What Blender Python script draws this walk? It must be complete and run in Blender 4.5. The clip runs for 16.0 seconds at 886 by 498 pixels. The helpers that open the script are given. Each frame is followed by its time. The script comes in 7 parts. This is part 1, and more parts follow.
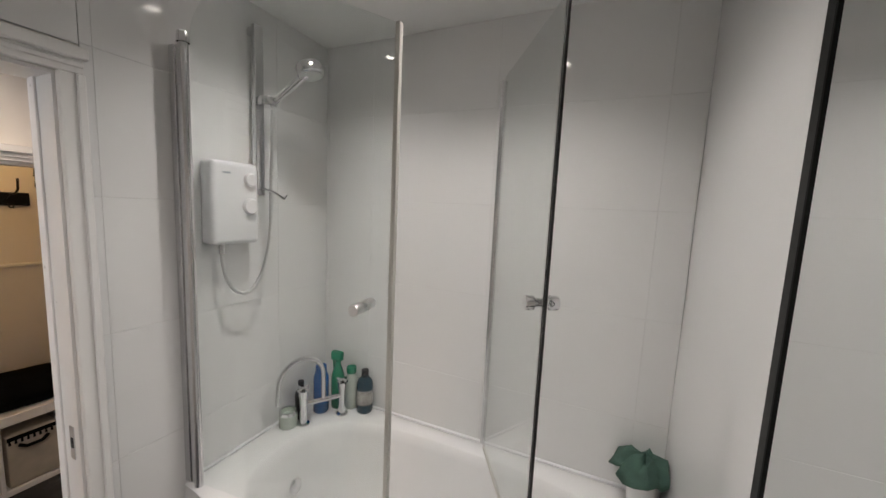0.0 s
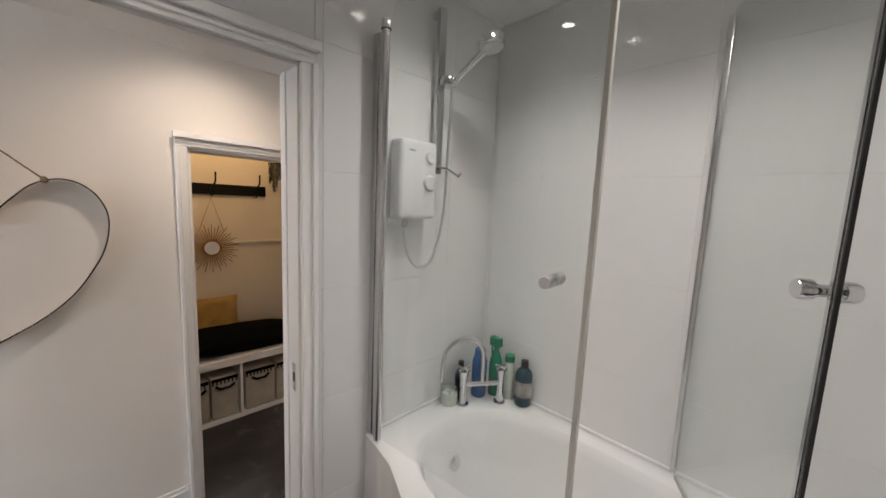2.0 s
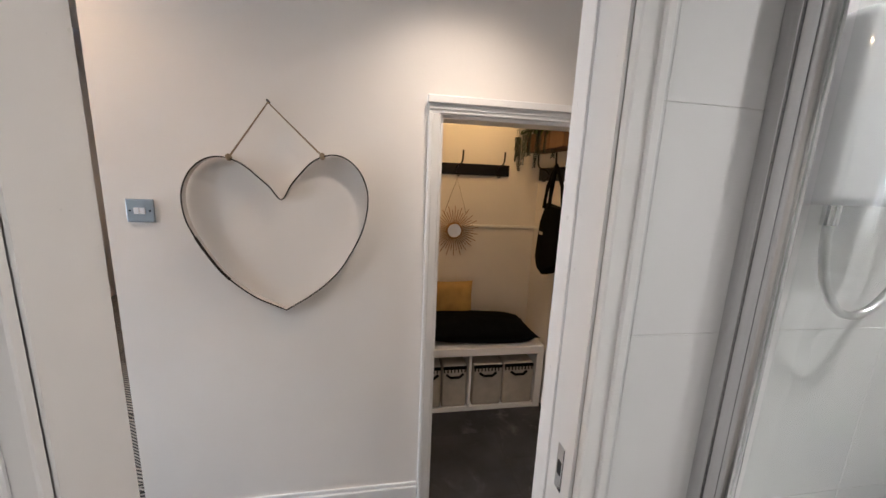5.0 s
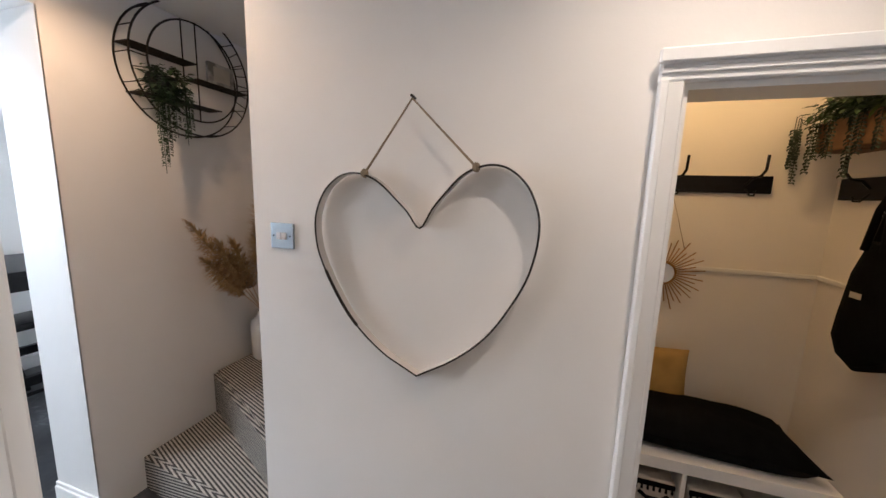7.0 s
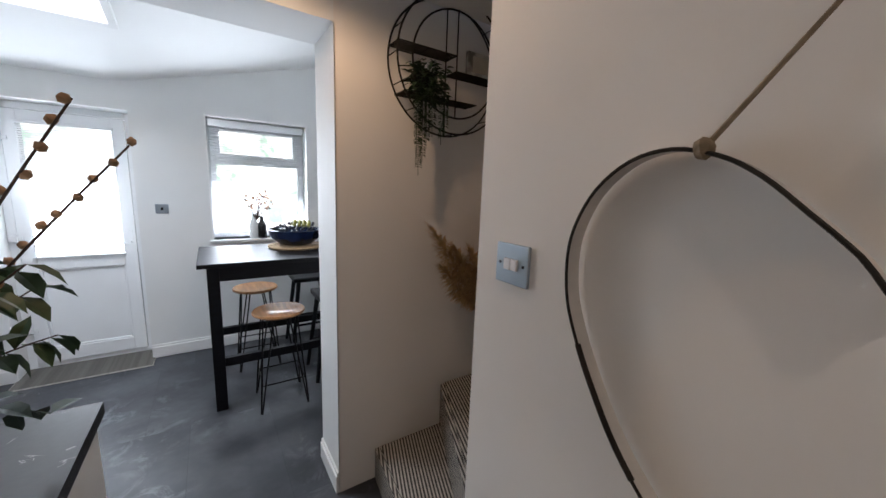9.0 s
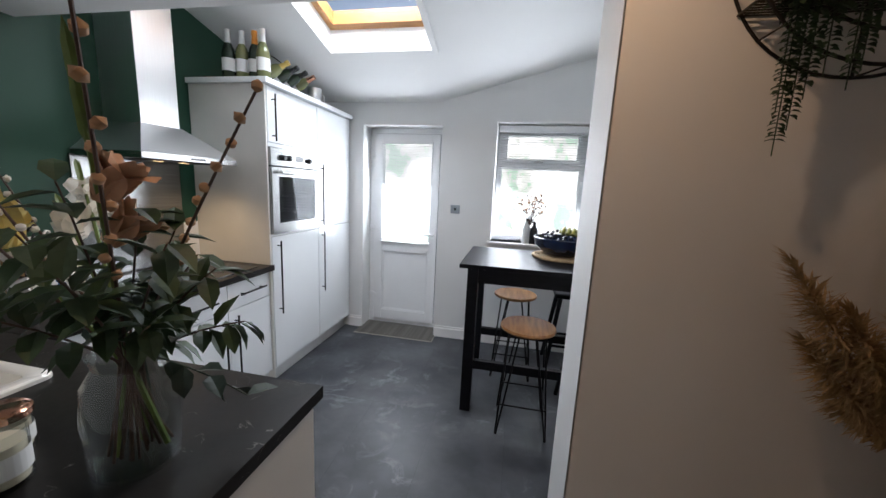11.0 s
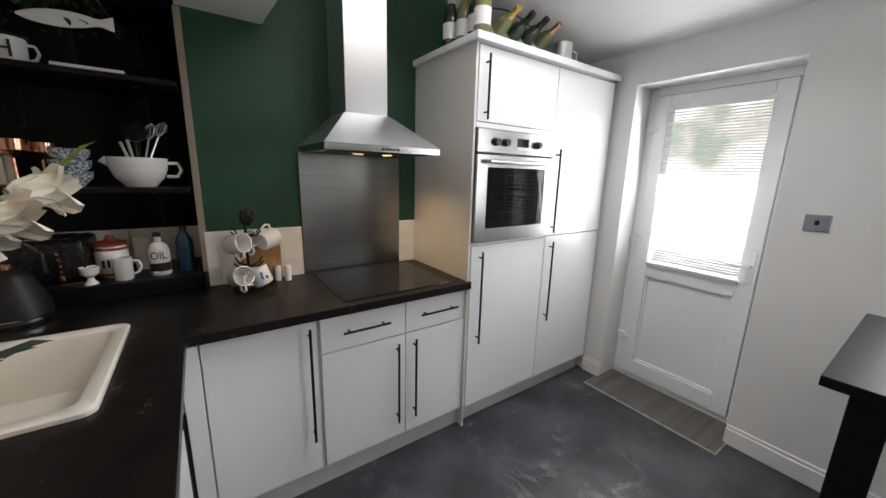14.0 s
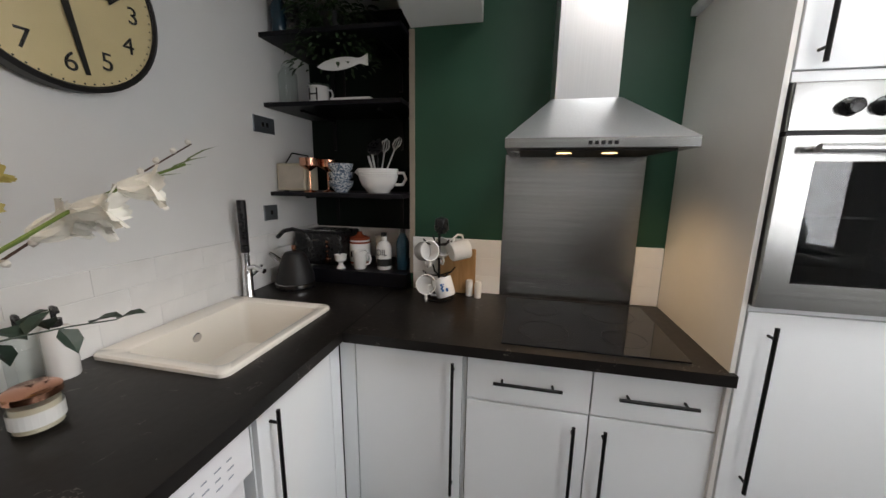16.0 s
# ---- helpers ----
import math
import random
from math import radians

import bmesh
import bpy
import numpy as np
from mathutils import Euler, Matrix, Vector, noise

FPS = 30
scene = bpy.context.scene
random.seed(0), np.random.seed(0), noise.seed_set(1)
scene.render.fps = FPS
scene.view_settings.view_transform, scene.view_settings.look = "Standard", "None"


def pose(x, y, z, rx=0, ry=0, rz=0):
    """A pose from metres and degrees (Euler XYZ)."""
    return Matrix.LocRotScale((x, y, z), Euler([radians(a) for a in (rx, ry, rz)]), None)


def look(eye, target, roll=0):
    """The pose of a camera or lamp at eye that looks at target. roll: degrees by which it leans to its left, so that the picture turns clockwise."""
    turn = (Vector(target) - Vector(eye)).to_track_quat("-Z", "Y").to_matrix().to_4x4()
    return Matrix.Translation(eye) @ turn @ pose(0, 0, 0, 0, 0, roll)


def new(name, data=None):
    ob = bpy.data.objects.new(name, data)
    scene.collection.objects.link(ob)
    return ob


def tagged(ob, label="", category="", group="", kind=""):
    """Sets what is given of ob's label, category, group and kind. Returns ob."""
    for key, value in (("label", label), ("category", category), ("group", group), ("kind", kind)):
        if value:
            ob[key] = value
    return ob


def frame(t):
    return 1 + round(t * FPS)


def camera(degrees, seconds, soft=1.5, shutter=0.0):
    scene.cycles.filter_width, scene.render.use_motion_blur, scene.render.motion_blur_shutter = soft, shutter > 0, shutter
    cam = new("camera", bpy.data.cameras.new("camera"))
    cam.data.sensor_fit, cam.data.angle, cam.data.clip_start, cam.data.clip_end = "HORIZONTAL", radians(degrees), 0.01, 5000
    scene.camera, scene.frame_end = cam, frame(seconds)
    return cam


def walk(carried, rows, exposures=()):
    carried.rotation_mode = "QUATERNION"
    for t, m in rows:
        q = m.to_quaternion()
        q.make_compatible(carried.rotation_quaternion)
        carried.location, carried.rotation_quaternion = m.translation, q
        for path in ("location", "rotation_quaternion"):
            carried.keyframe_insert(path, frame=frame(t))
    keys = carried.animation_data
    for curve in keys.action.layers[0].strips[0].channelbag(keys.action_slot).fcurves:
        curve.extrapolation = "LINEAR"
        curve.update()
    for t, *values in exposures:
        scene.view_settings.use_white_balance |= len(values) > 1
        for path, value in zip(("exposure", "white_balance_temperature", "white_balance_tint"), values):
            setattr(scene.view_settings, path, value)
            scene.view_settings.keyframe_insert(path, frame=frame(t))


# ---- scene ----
cam = camera(103.2, 16.0)
PATH = [
    (0, (0.834, 1.046, 1.725), (0.037, 2.866, 1.497), 2.6),
    (0.5, (0.819, 1.046, 1.706), (-0.15, 2.781, 1.481), 2.3),
    (1, (0.783, 1.032, 1.683), (-0.337, 2.672, 1.45), 2.4),
    (1.5, (0.733, 1.025, 1.651), (-0.533, 2.555, 1.408), 2.4),
    (2, (0.67, 1.032, 1.615), (-0.743, 2.426, 1.371), 2.5),
    (2.5, (0.569, 1.042, 1.591), (-0.956, 2.307, 1.319), 2.5),
    (3, (0.485, 1.055, 1.578), (-1.124, 2.199, 1.263), 2.5),
    (3.5, (0.418, 1.068, 1.571), (-1.277, 2.066, 1.208), 2.5),
    (4, (0.319, 1.119, 1.576), (-1.489, 1.878, 1.18), 2.4),
    (4.2, (0.277, 1.138, 1.584), (-1.57, 1.794, 1.185), 2.5),
    (6.3, (-0.284, 1.1, 1.55), (-2.252, 0.928, 1.24), 1.6),
    (6.5, (-0.331, 1.099, 1.56), (-2.287, 0.815, 1.255), 1.6),
    (7, (-0.448, 1.099, 1.574), (-2.333, 0.506, 1.268), 1.9),
    (7.5, (-0.539, 1.035, 1.577), (-2.309, 0.154, 1.276), 2.1),
    (8, (-0.698, 0.961, 1.587), (-2.281, -0.217, 1.256), 1.6),
    (8.5, (-0.795, 0.876, 1.582), (-2.184, -0.526, 1.256), 1.9),
    (9, (-0.88, 0.751, 1.568), (-1.974, -0.89, 1.235), 2.2),
    (9.5, (-0.993, 0.64, 1.552), (-1.663, -1.214, 1.211), 2.2),
    (10, (-1.076, 0.544, 1.547), (-1.221, -1.421, 1.202), 2.6),
    (10.2, (-1.088, 0.515, 1.544), (-1.115, -1.455, 1.199), 2.8),
    (12.3, (-1.104, -0.159, 1.478), (-0.178, -1.89, 1.096), 2.1),
    (12.5, (-1.06, -0.218, 1.5), (-0.067, -1.907, 1.099), 2.1),
    (13, (-1.03, -0.345, 1.485), (0.202, -1.869, 1.083), 1.9),
    (13.5, (-0.983, -0.466, 1.477), (0.445, -1.804, 1.064), 1.7),
    (14, (-0.893, -0.656, 1.503), (0.712, -1.773, 1.081), 1.5),
    (14.5, (-0.796, -0.82, 1.473), (0.982, -1.644, 1.074), 1.1),
    (15, (-0.697, -0.98, 1.445), (1.226, -1.385, 1.074), 1.0),
    (15.5, (-0.631, -1.153, 1.463), (1.329, -1.039, 1.083), 0.8),
    (16, (-0.578, -1.186, 1.476), (1.343, -0.774, 1.097), 0.8),
]

EXPOSURES = [(0.0, 0.62, 6450, 12), (4.2, 0.75, 6300, 12), (6.3, 0.9, 6050, 12), (7.0, 0.85, 6050, 12), (7.5, 0.65, 6200, 12), (8.0, 0.32, 6150, 12),
             (8.5, 0.14, 6200, 12), (9.0, 0.0, 6200, 12), (10.2, -0.1, 6150, 12), (12.3, -0.6, 6900, 14), (16.0, -0.48, 7100, 14)]
walk(cam, [(t, look(eye, target, roll)) for t, eye, target, roll in PATH], EXPOSURES)

# ---- world and daylight ----
world = bpy.data.worlds.new("sky")
scene.world = world
world.use_nodes = True
wn = world.node_tree.nodes
sky = wn.new("ShaderNodeTexSky")
sky.sky_type, sky.sun_disc = "NISHITA", False
sky.sun_elevation, sky.sun_rotation = radians(38), radians(200)
world.node_tree.links.new(sky.outputs[0], wn["Background"].inputs[0])
wn["Background"].inputs[1].default_value = 0.12
sun = new("sun", bpy.data.lights.new("sun", "SUN"))
sun.data.energy, sun.data.angle, sun.data.color = 0.8, radians(12), (1, 0.95, 0.88)
sun.matrix_world = look((0, -8, 6), (0, -3, 1.0))


def area_lamp(name, eye, target, w, h, watts, colour):
    ob = new(name, bpy.data.lights.new(name, "AREA"))
    ob.data.shape, ob.data.size, ob.data.size_y, ob.data.energy, ob.data.color = "RECTANGLE", w, h, watts, colour
    ob.matrix_world = look(eye, target)
    return ob


def spot_lamp(name, x, y, z, watts, colour, size=130, blend=0.9, radius=0.03):
    ob = new(name, bpy.data.lights.new(name, "SPOT"))
    ob.data.energy, ob.data.color, ob.data.spot_size, ob.data.spot_blend = watts, colour, radians(size), blend
    ob.data.shadow_soft_size = radius
    ob.matrix_world = look((x, y, z), (x, y + 0.001, 0))
    return ob


DAY, WARM, AMBER = (0.86, 0.93, 1.0), (1.0, 0.80, 0.60), (1.0, 0.62, 0.26)
area_lamp("daylight_window", (-1.30, -3.14, 1.58), (-1.2, 0, 1.2), 0.8, 1.0, 36, DAY)
area_lamp("daylight_door", (0.05, -3.24, 1.45), (0.05, 0, 1.0), 0.6, 1.0, 24, DAY)
area_lamp("daylight_skylight", (-0.03, -1.9, 3.0), (-0.03, -1.85, 0), 0.7, 0.75, 48, DAY)
SPOTS = [(-0.02, 1.95, 10.5), (0.62, 1.95, 11.5), (0.0, 0.95, 9.5), (0.62, 0.9, 9.5)]
for sx, sy, w in SPOTS:
    spot_lamp("bath_spot_light", sx, sy, 2.47, w * 1.5, (1.0, 0.94, 0.87), 128, 1.0)
spot_lamp("hall_spot_light", -1.0, 1.42, 2.41, 21, (1.0, 0.82, 0.65), 140, 1.0)
spot_lamp("hall_spot_light", -1.12, -0.38, 2.41, 19, (1.0, 0.66, 0.39), 168, 0.5)
cl = new("closet_light", bpy.data.lights.new("closet_light", "POINT"))
cl.data.energy, cl.data.color, cl.data.shadow_soft_size = 4.2, AMBER, 0.06
cl.location = (-1.95, 1.72, 2.22)
for hy in (-1.34, -1.50):
    spot_lamp("hood_spot_light", 0.86, hy, 1.575, 6, (1.0, 0.70, 0.38), 140, 0.8, 0.02)

# ---- materials ----
MATS = {}


def mat(name, colour, rough=0.5, metal=0.0, vary=0.06, scale=6.0, bump=0.0, bscale=60.0, stretch=None, coat=0.0, colour2=None, trans=0.0, ior=1.45, emit=0.0, lo=0.35, hi=0.65, rvary=0.06, spec=0.5):
    """A principled surface with variation at two scales, uneven gloss and fine relief."""
    m = bpy.data.materials.new(name)
    m.use_nodes = True
    n, l = m.node_tree.nodes, m.node_tree.links
    p = n["Principled BSDF"]
    co = n.new("ShaderNodeTexCoord")
    src = co.outputs["Object"]
    if stretch:
        mp = n.new("ShaderNodeMapping")
        mp.inputs["Scale"].default_value = stretch
        l.new(src, mp.inputs[0])
        src = mp.outputs[0]
    big = n.new("ShaderNodeTexNoise")
    big.inputs["Scale"].default_value, big.inputs["Detail"].default_value = scale, 6
    l.new(src, big.inputs["Vector"])
    ramp = n.new("ShaderNodeValToRGB")
    c2 = colour2 or tuple(c * (1 - vary * 2) for c in colour)
    ramp.color_ramp.elements[0].position, ramp.color_ramp.elements[1].position = lo, hi
    ramp.color_ramp.elements[0].color, ramp.color_ramp.elements[1].color = (*c2, 1), (*colour, 1)
    l.new(big.outputs["Fac"], ramp.inputs[0])
    l.new(ramp.outputs[0], p.inputs["Base Color"])
    small = n.new("ShaderNodeTexNoise")
    small.inputs["Scale"].default_value, small.inputs["Detail"].default_value = bscale, 4
    l.new(src, small.inputs["Vector"])
    rr = n.new("ShaderNodeMapRange")
    rr.inputs["To Min"].default_value, rr.inputs["To Max"].default_value = max(0.02, rough - rvary), min(1, rough + rvary)
    l.new(small.outputs["Fac"], rr.inputs["Value"])
    l.new(rr.outputs[0], p.inputs["Roughness"])
    p.inputs["Metallic"].default_value = metal
    p.inputs["Coat Weight"].default_value = coat
    p.inputs["Coat Roughness"].default_value = 0.05
    p.inputs["Transmission Weight"].default_value = trans
    p.inputs["IOR"].default_value = ior
    p.inputs["Specular IOR Level"].default_value = spec
    if emit:
        p.inputs["Emission Color"].default_value = (*colour, 1)
        p.inputs["Emission Strength"].default_value = emit
    if bump:
        b = n.new("ShaderNodeBump")
        b.inputs["Strength"].default_value, b.inputs["Distance"].default_value = bump, 0.004
        l.new(small.outputs["Fac"], b.inputs["Height"])
        l.new(b.outputs[0], p.inputs["Normal"])
    MATS[name] = m
    return m


PAINT = mat("warm_white_paint", (0.80, 0.76, 0.72), 0.62, vary=0.02, scale=2.0, bump=0.06, bscale=120)
KPAINT = mat("pale_grey_paint", (0.74, 0.74, 0.73), 0.6, vary=0.02, scale=2.0, bump=0.06, bscale=120)
CEIL = mat("ceiling_paint", (0.82, 0.82, 0.81), 0.7, vary=0.02, scale=1.5, bump=0.08, bscale=90)
TRIM = mat("white_gloss_trim", (0.82, 0.81, 0.80), 0.3, vary=0.02, scale=4, bump=0.04, bscale=40)
TILE = mat("white_glazed_tile", (0.80, 0.80, 0.80), 0.09, vary=0.01, scale=2, bump=0.02, bscale=7, rvary=0.03)
GROUT = mat("pale_grout", (0.74, 0.74, 0.73), 0.7, vary=0.05, scale=12, bump=0.2)
METRO = mat("white_metro_tile", (0.80, 0.79, 0.77), 0.14, vary=0.03, scale=9, bump=0.06, bscale=18)
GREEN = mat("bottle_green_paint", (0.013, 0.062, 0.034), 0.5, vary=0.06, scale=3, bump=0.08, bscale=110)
# the green again, blackened: the alcove's shade is put into this colour
SHADEDGREEN = mat("shaded_green_paint", (0.004, 0.009, 0.006), 0.65, spec=0.25, vary=0.08, scale=3, bump=0.08, bscale=110)
FLOOR = mat("slate_vinyl", (0.062, 0.066, 0.075), 0.38, scale=3.2, colour2=(0.026, 0.028, 0.034), lo=0.38, hi=0.66, bump=0.08, bscale=26, rvary=0.1)
WORKTOP = mat("black_veined_laminate", (0.011, 0.009, 0.008), 0.36, spec=0.36, vary=0.2, scale=8, bump=0.05, bscale=50, rvary=0.08)
CABINET = mat("white_gloss_cabinet", (0.80, 0.82, 0.83), 0.13, vary=0.01, scale=2, bump=0.012, bscale=6, coat=0.3)
BEAD = mat("beige_board", (0.30, 0.25, 0.20), 0.6, vary=0.08, scale=8, bump=0.1, bscale=60)
TERRA = mat("dull_terracotta", (0.15, 0.075, 0.035), 0.7, vary=0.15, scale=12, bump=0.2)
PLINTH = mat("pale_grey_plinth", (0.62, 0.63, 0.62), 0.35, vary=0.04, scale=6)
SIDE = mat("cream_side_panel", (0.72, 0.70, 0.66), 0.35, vary=0.03, scale=4, bump=0.03)
CERAMIC = mat("cream_ceramic", (0.84, 0.79, 0.71), 0.12, vary=0.01, scale=4, coat=0.4)
WCERAMIC = mat("white_ceramic", (0.80, 0.79, 0.77), 0.16, vary=0.02, scale=10, coat=0.3)
ACRYLIC = mat("white_acrylic", (0.82, 0.82, 0.82), 0.08, vary=0.01, scale=3, coat=0.5)
PLASTIC = mat("white_plastic", (0.80, 0.80, 0.82), 0.3, vary=0.01, scale=5)
UPVC = mat("white_upvc", (0.82, 0.83, 0.84), 0.25, vary=0.01, scale=5)
CHROME = mat("chrome", (0.75, 0.75, 0.76), 0.08, 1.0, vary=0.04, scale=8, rvary=0.03)
STEEL = mat("brushed_steel", (0.36, 0.36, 0.355), 0.25, 1.0, vary=0.08, scale=2.2, bump=0.02, bscale=9, stretch=(1, 0.5, 60))
STEELV = mat("polished_steel", (0.78, 0.78, 0.78), 0.32, 1.0, vary=0.02, scale=5, stretch=(40, 40, 1))
SATIN = mat("satin_metal_plate", (0.40, 0.45, 0.50), 0.36, 0.9, vary=0.05, scale=10)
BLACKM = mat("black_metal", (0.006, 0.006, 0.006), 0.42, 0.2, spec=0.35, vary=0.2, scale=20)
WIRE = mat("dark_bronze_wire", (0.035, 0.028, 0.022), 0.45, 0.6, vary=0.2, scale=30)
BLACKW = mat("black_stained_wood", (0.005, 0.005, 0.008), 0.42, spec=0.28, vary=0.25, scale=4, bump=0.1, bscale=30, stretch=(1, 8, 8))
BLACKP = mat("black_plastic", (0.010, 0.010, 0.011), 0.28, vary=0.1, scale=10)
MATTBLACK = mat("matt_black", (0.009, 0.009, 0.010), 0.5, vary=0.1, scale=10)
GLASSBLK = mat("black_glass", (0.006, 0.006, 0.007), 0.04, vary=0.0, rvary=0.01)
WOOD = mat("warm_oak", (0.42, 0.21, 0.08), 0.3, scale=5, colour2=(0.25, 0.11, 0.04), bump=0.06, bscale=20, stretch=(9, 1, 9), coat=0.3)
PINE = mat("pine_board", (0.50, 0.30, 0.14), 0.45, scale=5, colour2=(0.36, 0.20, 0.08), stretch=(8, 8, 1), bump=0.05)
SKYWOOD = mat("orange_pine", (0.55, 0.27, 0.09), 0.4, scale=5, colour2=(0.40, 0.18, 0.06), stretch=(1, 8, 8))
CLOTHB = mat("black_cotton", (0.004, 0.004, 0.0045), 0.95, spec=0.12, vary=0.3, scale=14, bump=0.5, bscale=220)
TAN = mat("mustard_cotton", (0.50, 0.32, 0.11), 0.9, vary=0.1, scale=12, bump=0.4, bscale=200)
LINEN = mat("natural_linen", (0.50, 0.45, 0.38), 0.9, vary=0.08, scale=12, bump=0.4, bscale=240)
FUR = mat("blush_faux_fur", (0.62, 0.48, 0.40), 0.95, vary=0.12, scale=30, bump=0.9, bscale=160)
RATTAN = mat("rattan", (0.46, 0.26, 0.10), 0.6, vary=0.2, scale=30)
PAMPAS = mat("dried_pampas", (0.64, 0.43, 0.22), 0.9, vary=0.2, scale=30)
TWINE = mat("jute_twine", (0.30, 0.22, 0.14), 0.85, vary=0.15, scale=60, bump=0.5, bscale=200)
ROPE = mat("jute_rope", (0.42, 0.30, 0.17), 0.85, vary=0.15, scale=60, bump=0.5, bscale=200)
LEAF = mat("dark_green_leaf", (0.045, 0.085, 0.035), 0.5, vary=0.25, scale=20)
LEAF2 = mat("eucalyptus_leaf", (0.035, 0.058, 0.042), 0.5, vary=0.2, scale=20)
LEAF3 = mat("bright_leaf", (0.13, 0.19, 0.04), 0.45, vary=0.2, scale=20)
PETAL = mat("ivory_petal", (0.86, 0.83, 0.75), 0.6, trans=0.3, ior=1.03, vary=0.06, scale=25)
PETALP = mat("peach_petal", (0.62, 0.36, 0.22), 0.6, vary=0.12, scale=25)
PETALY = mat("pale_yellow_petal", (0.62, 0.50, 0.16), 0.6, vary=0.1, scale=25)
TWIG = mat("brown_twig", (0.08, 0.045, 0.03), 0.7, vary=0.2, scale=30)
BUD = mat("fawn_bud", (0.45, 0.27, 0.15), 0.8, vary=0.15, scale=40)
COPPER = mat("polished_copper", (0.72, 0.36, 0.24), 0.16, 1.0, vary=0.05)
SAGE = mat("sage_cloth", (0.07, 0.14, 0.11), 0.9, vary=0.15, scale=20, bump=0.4, bscale=150)
CLOCKF = mat("aged_cream_dial", (0.74, 0.60, 0.34), 0.4, vary=0.05, scale=5)
INK = mat("black_ink", (0.015, 0.014, 0.013), 0.5, vary=0.05)
BLUEGL = mat("navy_glaze", (0.012, 0.025, 0.075), 0.14, vary=0.2, scale=14, coat=0.5)
GRAPE = mat("black_grape", (0.012, 0.012, 0.028), 0.3, vary=0.2, scale=40)
BANANA = mat("green_banana", (0.26, 0.25, 0.04), 0.5, vary=0.15, scale=20)
MAT_COIR = mat("beige_ribbed_mat", (0.40, 0.38, 0.34), 0.9, vary=0.15, scale=30, bump=0.5, bscale=150)
PATTERN = mat("blue_pattern_glaze", (0.60, 0.63, 0.66), 0.2, scale=110, colour2=(0.10, 0.15, 0.22), lo=0.47, hi=0.53)
RED = mat("rust_glaze", (0.30, 0.07, 0.035), 0.25, vary=0.1)
CREAMP = mat("cream_enamel", (0.55, 0.50, 0.38), 0.35, vary=0.03)
AMBERG = mat("orange_foil", (0.65, 0.26, 0.04), 0.35, 0.3, vary=0.1)
GOLD = mat("gold_foil", (0.60, 0.42, 0.12), 0.3, 0.8, vary=0.1)
WHITEF = mat("white_foil", (0.72, 0.72, 0.70), 0.35, vary=0.05)
BOTTLEG = mat("dark_green_glass", (0.020, 0.035, 0.018), 0.08, vary=0.05, coat=0.4)
BOTTLEC = mat("olive_glass", (0.16, 0.17, 0.07), 0.08, vary=0.05, coat=0.4)
BLUEP = mat("blue_plastic", (0.03, 0.13, 0.36), 0.25, vary=0.05)
GREENP = mat("green_plastic", (0.02, 0.22, 0.12), 0.25, vary=0.05)
TEALP = mat("dark_teal_plastic", (0.015, 0.05, 0.075), 0.2, vary=0.05)
CLEARP = mat("milky_plastic", (0.60, 0.66, 0.60), 0.2, vary=0.03)
WAX = mat("cream_wax", (0.66, 0.58, 0.44), 0.4, vary=0.03)
# dark rubber, also the painted shade of holes, slots and gaps
SHADOWGAP = mat("dark_rubber_and_gap_shade", (0.02, 0.02, 0.02), 0.6, vary=0.1)
ALU = mat("satin_aluminium", (0.66, 0.66, 0.67), 0.22, 1.0, vary=0.03, stretch=(30, 30, 1))
SEAL = mat("milky_seal", (0.55, 0.54, 0.50), 0.35, vary=0.03)
PHOTO = mat("faded_print", (0.45, 0.43, 0.40), 0.4, scale=14, colour2=(0.16, 0.15, 0.14), lo=0.4, hi=0.6)


def glassy(name, tint, rough=0.0, mix=0.88):
    """Thin sheet glass: mostly clear, with a mirror gloss that grows at a slant."""
    m = bpy.data.materials.new(name)
    m.use_nodes = True
    n, l = m.node_tree.nodes, m.node_tree.links
    tr, gl, mx = n.new("ShaderNodeBsdfTransparent"), n.new("ShaderNodeBsdfGlossy"), n.new("ShaderNodeMixShader")
    lw, fr, pw = n.new("ShaderNodeLayerWeight"), n.new("ShaderNodeMapRange"), n.new("ShaderNodeMath")
    pw.operation, pw.inputs[1].default_value = "POWER", 4.5
    fr.inputs["To Min"].default_value, fr.inputs["To Max"].default_value = 0.035, 0.75
    l.new(lw.outputs["Facing"], pw.inputs[0])
    l.new(pw.outputs[0], fr.inputs["Value"])
    tr.inputs[0].default_value, gl.inputs["Roughness"].default_value = (*tint, 1), rough
    l.new(fr.outputs[0], mx.inputs[0])
    l.new(tr.outputs[0], mx.inputs[1])
    l.new(gl.outputs[0], mx.inputs[2])
    l.new(mx.outputs[0], n["Material Output"].inputs[0])
    MATS[name] = m
    return m


GLASS = glassy("clear_glass", (0.96, 0.975, 0.97))
VASEGL = glassy("vase_glass", (0.93, 0.95, 0.945))
MIRROR = mat("mirror_silver", (0.86, 0.87, 0.87), 0.02, 1.0, vary=0.0, rvary=0.01)


def glow(name, colour, strength):
    m = bpy.data.materials.new(name)
    m.use_nodes = True
    p = m.node_tree.nodes["Principled BSDF"]
    p.inputs["Base Color"].default_value = (*colour, 1)
    p.inputs["Emission Color"].default_value, p.inputs["Emission Strength"].default_value = (*colour, 1), strength
    return m


LAMP = glow("lit_lamp_face", (1.0, 0.93, 0.84), 14)
LAMPA = glow("lit_amber_face", (1.0, 0.66, 0.34), 6)


